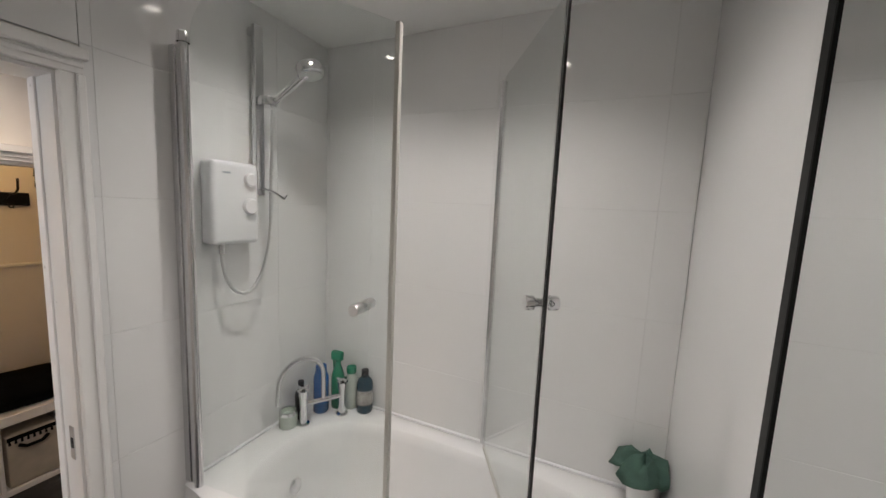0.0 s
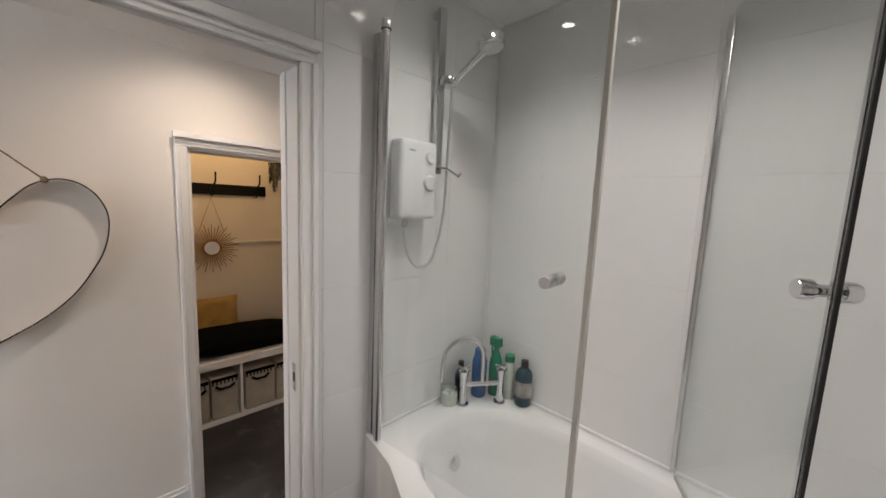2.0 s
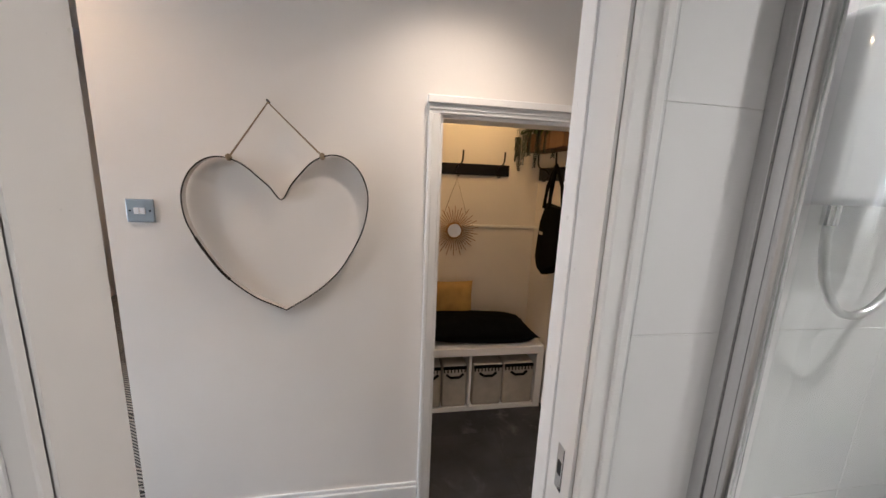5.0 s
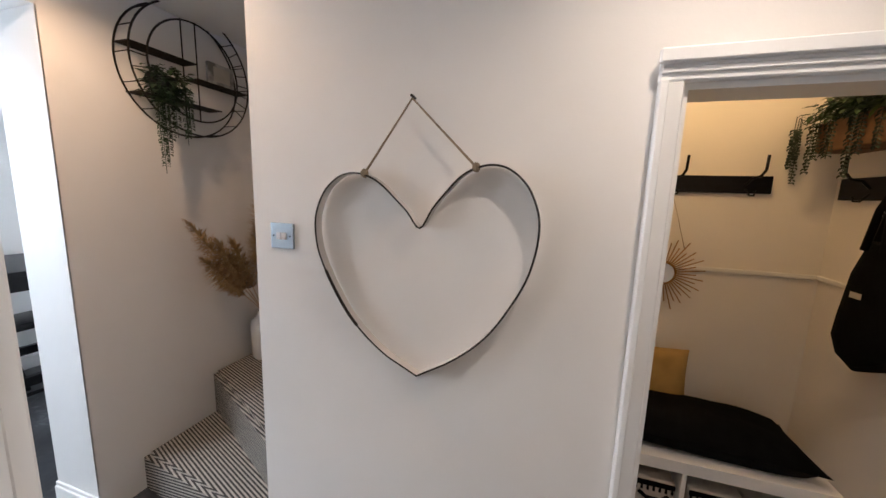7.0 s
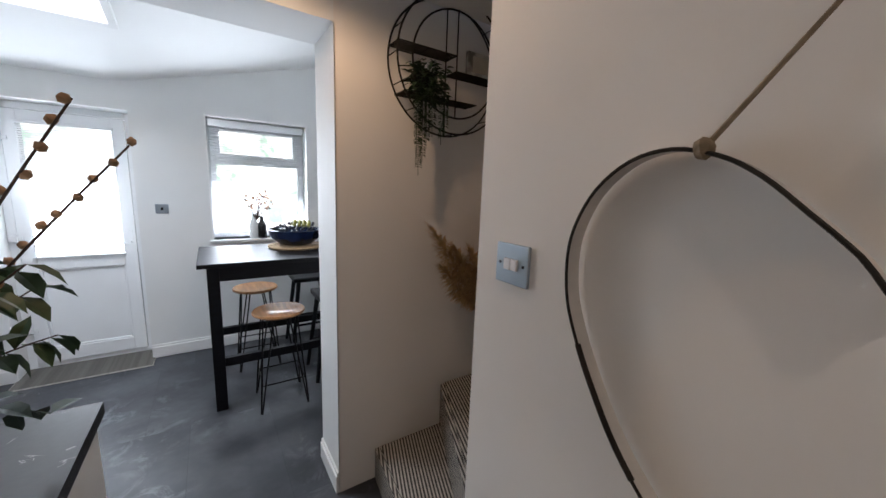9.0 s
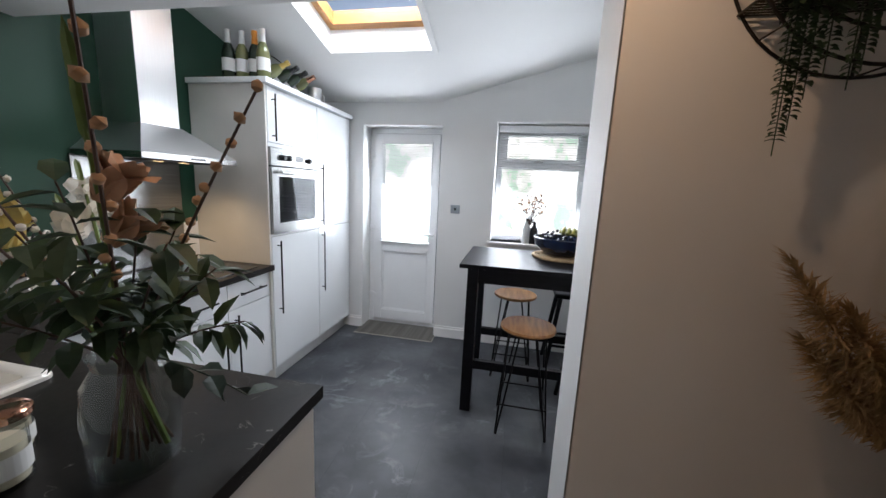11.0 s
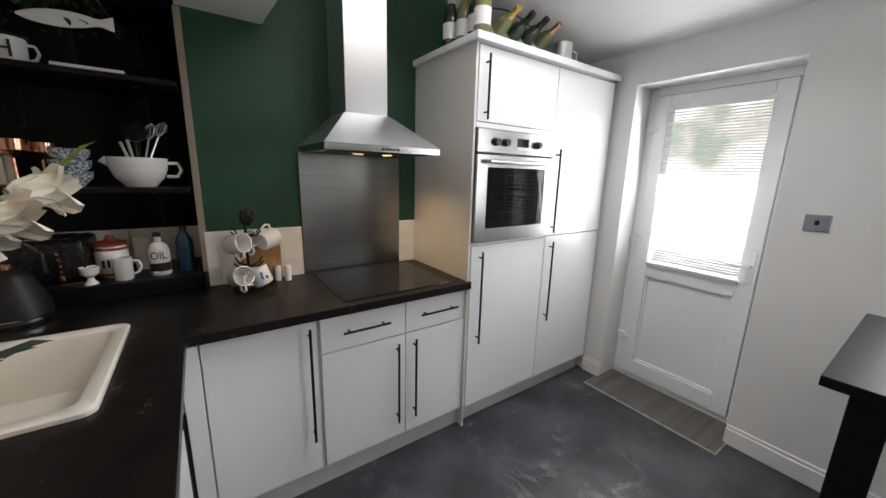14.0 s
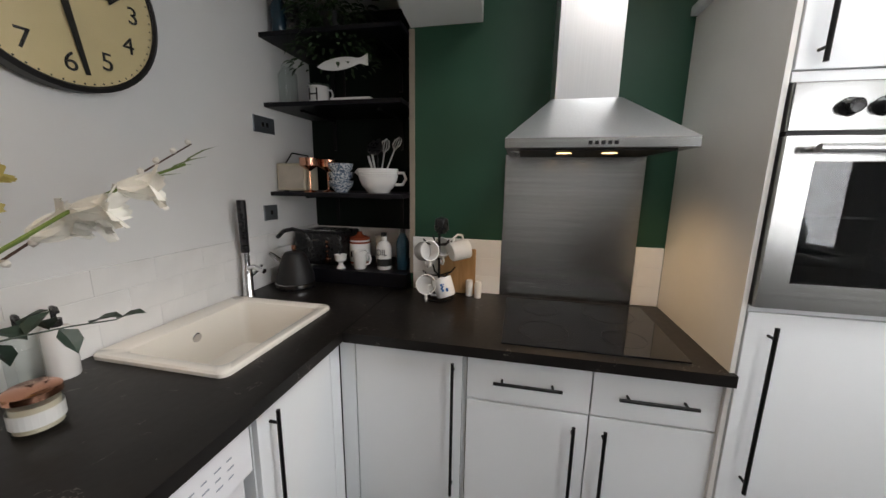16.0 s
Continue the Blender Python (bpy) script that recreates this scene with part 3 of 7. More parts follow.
# skirting boards
def skirt(name, face, at, a, b, sign, h=0.12):
    """A moulded board along a wall face; sign: the side of the face it stands on."""
    t = 0.016 * sign
    if face == "x":
        bm = boxes((at, a, 0, at + t, b, h * 0.82), (at, a, h * 0.82, at + t * 0.6, b, h), bevel=0.003, seg=1)
    else:
        bm = boxes((a, at, 0, b, at + t, h * 0.82), (a, at, h * 0.82, b, at + t * 0.6, h), bevel=0.003, seg=1)
    struct(name, bm, TRIM, "white painted skirting board", "baseboard")


skirt("baseboard_hall", "x", HW, 0.115, 1.295, 1)
skirt("baseboard_kitchen", "y", KS, KW, DX0 - 0.0, 1)
skirt("baseboard_kitchen", "y", KS, DX1, 0.56, 1)
skirt("baseboard_closet", "y", CR, CB + 0.42, HW - 0.13, -1)
skirt("baseboard_reveal", "x", -1.350, -1.14, -0.835, 1)
skirt("baseboard_hall", "x", HE, KN + 0.12, 0.59, -1)

# door casings
def casing(name, face, at, a, b, top, sign, w=0.06, head=0.062):
    t = 0.02 * sign
    ob = thing(name, (at if face == "x" else (a + b) / 2, (a + b) / 2 if face == "x" else at, 0), "white painted moulded door casing", "door casing")
    ob["kind"] = "structure"
    specs = [("casing_side", a - w, a, 0, top), ("casing_side", b, b + w, 0, top), ("casing_head", a - w, b + w, top, top + head)]
    for nm, p, q, z0, z1 in specs:
        if nm == "casing_head":
            bm = boxes((at, p, z0, at + t, q, z1), (at + t, p - 0.006, z1 - 0.026, at + t * 1.9, q + 0.006, z1 + 0.004), (at + t, p, z0 + 0.015, at + t * 1.3, q, z0 + 0.03), bevel=0.003, seg=1)
        else:
            m1, m2 = (p, p + 0.018) if nm == "casing_side" and q == a else (q - 0.018, q)
            bm = boxes((at, p, z0, at + t, q, z1), (at + t, m1, z0, at + t * 1.5, m2, z1), bevel=0.003, seg=1)
        part(nm, bm, TRIM, ob)
    return ob


casing("door_casing_closet", "x", HW, 1.348, 2.205, 1.838, 1, w=0.05)
casing("door_casing_bath", "x", BW, 0.645, 1.495, 2.03, 1, w=0.05)
casing("door_casing_bath_outside", "x", HE, 0.645, 1.495, 2.03, -1, w=0.05)
lin = thing("door_lining_bath", (-0.53, 1.48, 0), "white door lining with a steel latch plate", "door frame")
lin["kind"] = "structure"
part("lining", boxes((HE + 0.001, 1.489, 0, BW - 0.001, 1.4955, 2.03), (HE + 0.001, 0.6445, 0, BW - 0.001, 0.651, 2.03), (HE + 0.001, 0.651, 2.02, BW - 0.001, 1.489, 2.03)), TRIM, lin)
part("door_stop", boxes((-0.575, 1.483, 0, -0.545, 1.489, 2.02), bevel=0.002), TRIM, lin)
part("latch_plate", boxes((-0.512, 1.4865, 0.955, -0.488, 1.4895, 1.055), bevel=0.001), CHROME, lin, "small steel latch plate")
# no real hole: a dark box on the plate for its shade
part("latch_hole", boxes((-0.506, 1.4855, 0.99, -0.494, 1.4868, 1.02)), SHADOWGAP, lin)
struct("door_lining_closet", boxes((HW - 0.119, 1.348, 0, HW - 0.001, 1.362, 1.838), (HW - 0.119, 2.191, 0, HW - 0.001, 2.205, 1.838), (HW - 0.119, 1.362, 1.824, HW - 0.001, 2.191, 1.838)), TRIM, "white closet door lining", "door frame")

# kitchen door and window
def kitchen_door():
    y = -3.27
    d = thing("door_kitchen", ((DX0 + DX1) / 2, y, 0), "closed white plastic back door with a blind", "door")
    d["kind"] = "structure"
    part("door_frame", boxes((DX0, y - 0.06, 0, DX0 + 0.05, y + 0.01, DZ1), (DX1 - 0.05, y - 0.06, 0, DX1, y + 0.01, DZ1), (DX0 + 0.05, y - 0.06, DZ1 - 0.05, DX1 - 0.05, y + 0.01, DZ1), (DX0 + 0.05, y - 0.06, 0, DX1 - 0.05, y + 0.01, 0.04), bevel=0.003), UPVC, d)
    a, b, z0, z1 = DX0 + 0.055, DX1 - 0.055, 0.045, DZ1 - 0.055
    part("sash", boxes((a, y - 0.05, z0, a + 0.085, y + 0.025, z1), (b - 0.085, y - 0.05, z0, b, y + 0.025, z1), (a + 0.085, y - 0.05, z1 - 0.085, b - 0.085, y + 0.025, z1), (a + 0.085, y - 0.05, z0, b - 0.085, y + 0.025, z0 + 0.11), (a + 0.085, y - 0.05, 0.82, b - 0.085, y + 0.025, 0.93), bevel=0.004), UPVC, d)
    part("panel", boxes((a + 0.085, y - 0.03, z0 + 0.11, b - 0.085, y + 0.002, 0.82)), UPVC, d)
    part("panel_bead", boxes((a + 0.085, y, z0 + 0.11, a + 0.1, y + 0.016, 0.82), (b - 0.1, y, z0 + 0.11, b - 0.085, y + 0.016, 0.82), (a + 0.1, y, 0.805, b - 0.1, y + 0.016, 0.82), (a + 0.1, y, z0 + 0.11, b - 0.1, y + 0.016, z0 + 0.125), bevel=0.003, seg=1), UPVC, d)
    g = part("pane", boxes((a + 0.085, y - 0.03, 0.93, b - 0.085, y - 0.024, z1 - 0.085)), GLASS, d)
    g.visible_shadow = False
    bl = part("blind_rail", boxes((a + 0.07, y + 0.026, z1 - 0.1, b - 0.07, y + 0.05, z1 - 0.075), (a + 0.07, y + 0.026, 0.915, b - 0.07, y + 0.05, 0.93), bevel=0.003), UPVC, d)
    sl = boxes((a + 0.078, y + 0.028, 0, b - 0.078, y + 0.044, 0.0012))
    me = mesh_of("slat", sl, BLIND)
    z = 0.945
    while z < z1 - 0.105:
        s = new("slat", me)
        s.parent = d
        s.matrix_parent_inverse = Matrix.Translation(d.location).inverted()
        s.matrix_basis = Matrix.Translation((0, y + 0.036, z)) @ Matrix.Rotation(radians(28), 4, "X") @ Matrix.Translation((0, -y - 0.036, 0))
        z += 0.0165
    part("door_handle", tube([(a + 0.03, y + 0.025, 1.02), (a + 0.03, y + 0.06, 1.02), (a + 0.14, y + 0.062, 1.02)], 0.009), UPVC, d, "white lever handle", True)
    part("handle_plate", boxes((a + 0.015, y + 0.025, 0.92, a + 0.045, y + 0.033, 1.12), bevel=0.003), UPVC, d)
    for hz in (0.3, 1.05, 1.8):
        part("hinge", boxes((b + 0.0, y + 0.012, hz, b + 0.05, y + 0.034, hz + 0.05), (b - 0.03, y + 0.026, hz + 0.01, b, y + 0.036, hz + 0.04), bevel=0.004), UPVC, d)


BLIND = mat("white_blind_slat", (0.90, 0.91, 0.92), 0.6, vary=0.01, trans=0.55, ior=1.1)
kitchen_door()


def kitchen_window():
    y = -3.24
    w = thing("window_kitchen", ((WX0 + WX1) / 2, y, WZ0), "white plastic window with a half-open slatted blind", "window")
    w["kind"] = "structure"
    f = 0.055
    mid = 1.755
    part("window_frame", boxes((WX0, y - 0.05, WZ0, WX0 + f, y + 0.02, WZ1), (WX1 - f, y - 0.05, WZ0, WX1, y + 0.02, WZ1), (WX0 + f, y - 0.05, WZ1 - f, WX1 - f, y + 0.02, WZ1), (WX0 + f, y - 0.05, WZ0, WX1 - f, y + 0.02, WZ0 + f), (WX0 + f, y - 0.05, mid - 0.03, WX1 - f, y + 0.02, mid + 0.03), bevel=0.004), UPVC, w)
    part("top_sash", boxes((WX0 + f, y - 0.02, mid + 0.03, WX0 + f + 0.04, y + 0.035, WZ1 - f), (WX1 - f - 0.04, y - 0.02, mid + 0.03, WX1 - f, y + 0.035, WZ1 - f), (WX0 + f + 0.04, y - 0.02, WZ1 - f - 0.04, WX1 - f - 0.04, y + 0.035, WZ1 - f), (WX0 + f + 0.04, y - 0.02, mid + 0.03, WX1 - f - 0.04, y + 0.035, mid + 0.065), bevel=0.004), UPVC, w)
    for z0, z1 in ((WZ0 + f, mid - 0.03), (mid + 0.065, WZ1 - f - 0.04)):
        g = part("pane", boxes((WX0 + f, y - 0.02, z0, WX1 - f, y - 0.014, z1)), GLASS, w)
        g.visible_shadow = False
    part("window_handle", boxes((-1.33, y + 0.035, mid + 0.035, -1.24, y + 0.055, mid + 0.05), bevel=0.004), CHROME, w)
    part("window_sill", boxes((WX0 - 0.03, KS - 0.16, WZ0 - 0.025, WX1 + 0.03, KS + 0.035, WZ0), bevel=0.005), TRIM, w)
    part("reveal_bead", boxes((WX0 - 0.014, KS, WZ0, WX0, KS + 0.006, WZ1 + 0.014), (WX1, KS, WZ0, WX1 + 0.014, KS + 0.006, WZ1 + 0.014), (WX0, KS, WZ1, WX1, KS + 0.006, WZ1 + 0.014)), TRIM, w)
    part("blind_rail", boxes((WX0 + 0.01, KS - 0.12, WZ1 - 0.075, WX1 - 0.01, KS - 0.07, WZ1 - 0.01), bevel=0.004), UPVC, w)
    me = mesh_of("slat", boxes((WX0 + 0.015, KS - 0.112, 0, WX1 - 0.015, KS - 0.088, 0.0012)), BLIND)
    z, c = WZ0 + 0.03, KS - 0.1
    while z < WZ1 - 0.08:
        s = new("slat", me)
        s.parent = w
        s.matrix_parent_inverse = Matrix.Translation(w.location).inverted()
        s.matrix_basis = Matrix.Translation((0, c, z)) @ Matrix.Rotation(radians(6), 4, "X") @ Matrix.Translation((0, -c, 0))
        z += 0.0215
    for x in (WX0 + 0.12, WX1 - 0.12):
        part("ladder_cord", tube([(x, c, WZ0 + 0.02), (x, c, WZ1 - 0.07)], 0.0012, 4), UPVC, w)


kitchen_window()


# ---- bathroom ----
def bath():
    z = 0.690
    b = thing("bathtub", (0.35, 2.1, 0), "glossy white acrylic bath with a curved front", "bathtub")
    front = [(BW + 0.004, 1.752), (-0.40, 1.748), (-0.28, 1.735), (-0.15, 1.685), (0.0, 1.62), (0.2, 1.565), (0.45, 1.545), (0.7, 1.555), (0.95, 1.60), (BE - 0.004, 1.66)]
    outer = front + [(BE - 0.004, BN - 0.004), (BW + 0.004, BN - 0.004)]
    n = 64
    cx, cy = 0.36, 2.055

    def ray_out(a):
        d = (math.cos(a), math.sin(a))
        best = None
        for (x0, y0), (x1, y1) in zip(outer, outer[1:] + outer[:1]):
            ex, ey = x1 - x0, y1 - y0
            det = d[0] * -ey + d[1] * ex
            if abs(det) < 1e-9:
                continue
            t = ((x0 - cx) * -ey + (y0 - cy) * ex) / det
            s = (d[0] * (y0 - cy) - d[1] * (x0 - cx)) / det
            if t > 0 and -1e-6 <= s <= 1 + 1e-6 and (best is None or t < best):
                best = t
        return cx + d[0] * best, cy + d[1] * best

    angs = sorted([2 * math.pi * k / n for k in range(n)] + [math.atan2(y - cy, x - cx) % (2 * math.pi) for x, y in (outer[0], outer[-1], outer[-2], outer[-3])])
    bm = bmesh.new()
    rings = []

    def well(a, sx, sy, p=3.2):
        c, s = math.cos(a), math.sin(a)
        r = (abs(c / sx) ** p + abs(s / sy) ** p) ** (-1 / p)
        return cx + 0.02 + r * c, cy + 0.0 + r * s

    levels = [(None, 0.0), (None, z - 0.02), (None, z), (0.985, z + 0.004), ((0.70, 0.335), z + 0.006), ((0.685, 0.325), z), ((0.66, 0.31), z - 0.04), ((0.62, 0.28), z - 0.25), ((0.55, 0.24), z - 0.40), ((0.44, 0.18), z - 0.44)]
    for how, h in levels:
        ring = []
        for a in angs:
            if how is None or how == 0.985:
                x, y = ray_out(a)
                if how:
                    x, y = cx + (x - cx) * how, cy + (y - cy) * how
            else:
                x, y = well(a, *how)
            ring.append(bm.verts.new((x, y, h)))
        rings.append(ring)
    for q, w in zip(rings, rings[1:]):
        for k in range(len(angs)):
            j = (k + 1) % len(angs)
            bm.faces.new((q[k], q[j], w[j], w[k]))
    bm.faces.new(rings[-1])
    bmesh.ops.recalc_face_normals(bm, faces=bm.faces[:])
    part("shell", bm, ACRYLIC, b, "", True)
    part("sealant", boxes((BW + 0.003, BN - 0.014, z + 0.002, BE - 0.003, BN - 0.001, z + 0.016), (BW + 0.001, 1.76, z + 0.002, BW + 0.013, BN - 0.014, z + 0.016), bevel=0.004, seg=1), PLASTIC, b)
    part("overflow", lathe([(0, 0), (0.03, 0), (0.03, 0.006), (0.02, 0.012), (0, 0.012)], -0.245, 2.06, 0.53, 20, axis=(1, 0, 0.25)), CHROME, b, "round chrome overflow", True)


bath()
RIM = 0.696


def bath_tap():
    t = thing("bath_mixer_tap", (-0.28, 2.28, RIM), "chrome bridge bath mixer with a swan-neck spout", "tap")
    a, c = Vector((-0.345, 2.205, RIM)), Vector((-0.245, 2.355, RIM))
    for p in (a, c):
        q = part("pillar", lathe([(0, 0), (0.028, 0), (0.028, 0.006), (0.017, 0.012), (0.017, 0.13), (0.021, 0.14), (0.021, 0.165), (0, 0.168)], *p), CHROME, t, "", True)
        for d in ((1, 0), (0, 1)):
            part("cross_handle", tube([(p.x - 0.03 * d[0], p.y - 0.03 * d[1], RIM + 0.175), (p.x + 0.03 * d[0], p.y + 0.03 * d[1], RIM + 0.175)], 0.007), CHROME, t, "", True)
    part("bridge", tube([(a.x, a.y, RIM + 0.1), (c.x, c.y, RIM + 0.1)], 0.013, 12), CHROME, t, "", True)
    m = (a + c) / 2
    pts = [(m.x, m.y, RIM + 0.1), (m.x, m.y, RIM + 0.22)]
    d = Vector((-0.06, -0.17, 0)).normalized()
    for k in range(13):
        an = math.pi * k / 12
        pts.append(tuple(m + d * 0.105 * (1 - math.cos(an)) + Vector((0, 0, 0.225 + 0.105 * math.sin(an)))))
    pts.append(tuple(m + d * 0.213 + Vector((0, 0, 0.15))))
    part("spout", tube(pts, 0.0105, 12), CHROME, t, "", True)


bath_tap()


def bottle(name, x, y, z, prof, material, label, cap=None, capmat=None, lab=None, cat="bottle"):
    b = thing(name, (x, y, z), label, cat)
    part("body", lathe(prof, x, y, z, 20), material, b, "", True)
    if cap:
        part("cap", lathe(cap, x, y, z, 16), capmat, b, "", True)
    if lab:
        r, z0, z1, m = lab
        part("label", lathe([(r, z0), (r, z1)], x, y, z, 20), m, b, "", True)
    return b


def prof(r, h, neck=0.012, sh=0.75):
    return [(0, 0), (r * 0.9, 0), (r, 0.006), (r, h * sh), (r * 0.8, h * (sh + 0.1)), (neck, h * 0.94), (neck, h), (0, h)]


bottle("shampoo_bottle", -0.355, 2.33, RIM, prof(0.036, 0.21, 0.02, 0.85), BLUEP, "blue plastic shampoo bottle on the bath rim", [(0.026, 0.2), (0.026, 0.235), (0, 0.236)], BLUEP)
sb = bottle("spray_bottle", -0.31, 2.40, RIM, prof(0.032, 0.24, 0.013, 0.68), GREENP, "green plastic trigger spray bottle on the bath rim")
part("trigger_head", boxes((-0.345, 2.385, RIM + 0.245, -0.285, 2.415, RIM + 0.29), (-0.34, 2.395, RIM + 0.2, -0.332, 2.405, RIM + 0.25), bevel=0.006), GREENP, sb)
bottle("shower_gel_bottle", -0.245, 2.425, RIM, prof(0.03, 0.19, 0.02, 0.8), CLEARP, "milky green shower gel bottle on the bath rim", [(0.024, 0.185), (0.024, 0.215), (0, 0.216)], GREENP)
bottle("conditioner_bottle", -0.165, 2.43, RIM, prof(0.04, 0.19, 0.016, 0.78), TEALP, "dark teal bottle with a pale label", [(0.018, 0.185), (0.018, 0.215), (0, 0.216)], BLACKP, (0.0408, 0.045, 0.12, PHOTO))
bottle("dark_bottle", -0.395, 2.24, RIM, prof(0.028, 0.16, 0.012, 0.75), BLACKP, "small black bottle on the bath rim", [(0.014, 0.155), (0.014, 0.185), (0, 0.186)], BLACKP)
bottle("candle_jar", -0.395, 2.165, RIM, [(0, 0), (0.036, 0), (0.04, 0.005), (0.04, 0.07), (0.036, 0.07), (0.036, 0.05), (0, 0.05)], CLEARP, "small glass jar on the bath rim", [(0.041, 0.062), (0.042, 0.078), (0.034, 0.078)], CHROME, None, "jar")


def shower():
    s = thing("electric_shower", (BW, 1.93, 1.56), "white electric shower unit fixed to the tiles", "shower")
    part("casing", boxes((BW + 0.002, 1.838, 1.56, BW + 0.075, 2.02, 1.86), bevel=0.018, seg=3), PLASTIC, s, "", True)
    for zz, r in ((1.80, 0.025), (1.70, 0.032)):
        part("dial", lathe([(0, 0.012), (r * 0.8, 0.012), (r, 0.004), (r, 0)], BW + 0.075, 1.98, zz, 20, axis=(1, 0, 0)), PLASTIC, s, "", True)
    part("badge", boxes((BW + 0.075, 1.875, 1.815, BW + 0.0758, 1.905, 1.822)), SATIN, s)
    part("outlet", lathe([(0.012, 0), (0.012, 0.045)], BW + 0.045, 1.885, 1.525), CHROME, s, "", True)
    r = thing("shower_riser", (BW, 2.055, 1.74), "chrome riser rail with a hand shower and hose", "shower rail")
    part("rail", boxes((BW + 0.03, 2.03, 1.745, BW + 0.05, 2.068, 2.385), bevel=0.004), ALU, r)
    for zz in (1.755, 2.35):
        part("bracket", boxes((BW + 0.001, 2.033, zz, BW + 0.03, 2.065, zz + 0.03), bevel=0.003), CHROME, r)
    part("slider", lathe([(0, -0.02), (0.034, -0.016), (0.036, 0.0), (0.03, 0.018), (0, 0.022)], BW + 0.075, 2.062, 2.105), CHROME, r, "", True)
    h0, h1 = Vector((BW + 0.085, 2.075, 2.10)), Vector((-0.225, 2.10, 2.205))
    part("handset", tube([h0, h0.lerp(h1, 0.5), h1], 0.012, 12, r1=0.016), CHROME, r, "", True)
    part("spray_head", lathe([(0, 0.028), (0.045, 0.026), (0.052, 0.012), (0.05, -0.012), (0.04, -0.018), (0, -0.018)], -0.21, 2.105, 2.215, 24, axis=(-0.25, -0.05, 1)), CHROME, r, "", True)
    part("nozzle_disc", lathe([(0.042, -0.0185), (0, -0.0195)], -0.21, 2.105, 2.215, 24, axis=(-0.25, -0.05, 1)), PLINTH, r)
    pts = []
    a, b, c, d = Vector((BW + 0.045, 1.885, 1.53)), Vector((BW + 0.05, 1.89, 1.28)), Vector((BW + 0.08, 2.08, 1.28)), Vector((BW + 0.075, 2.075, 1.75))
    for k in range(21):
        t = k / 20
        pts.append((1 - t) ** 3 * a + 3 * t * (1 - t) ** 2 * b + 3 * t * t * (1 - t) * c + t ** 3 * d)
    pts += [Vector((BW + 0.078, 2.078, 1.9)), Vector((BW + 0.082, 2.08, 2.08))]
    part("hose", tube(pts, 0.0075, 10), STEELV, r, "ribbed steel hose", True)
    part("hose_hook", tube([(BW + 0.05, 2.05, 1.775), (BW + 0.09, 2.075, 1.76), (BW + 0.12, 2.10, 1.735), (BW + 0.11, 2.12, 1.75)], 0.005), CHROME, r, "", True)


shower()


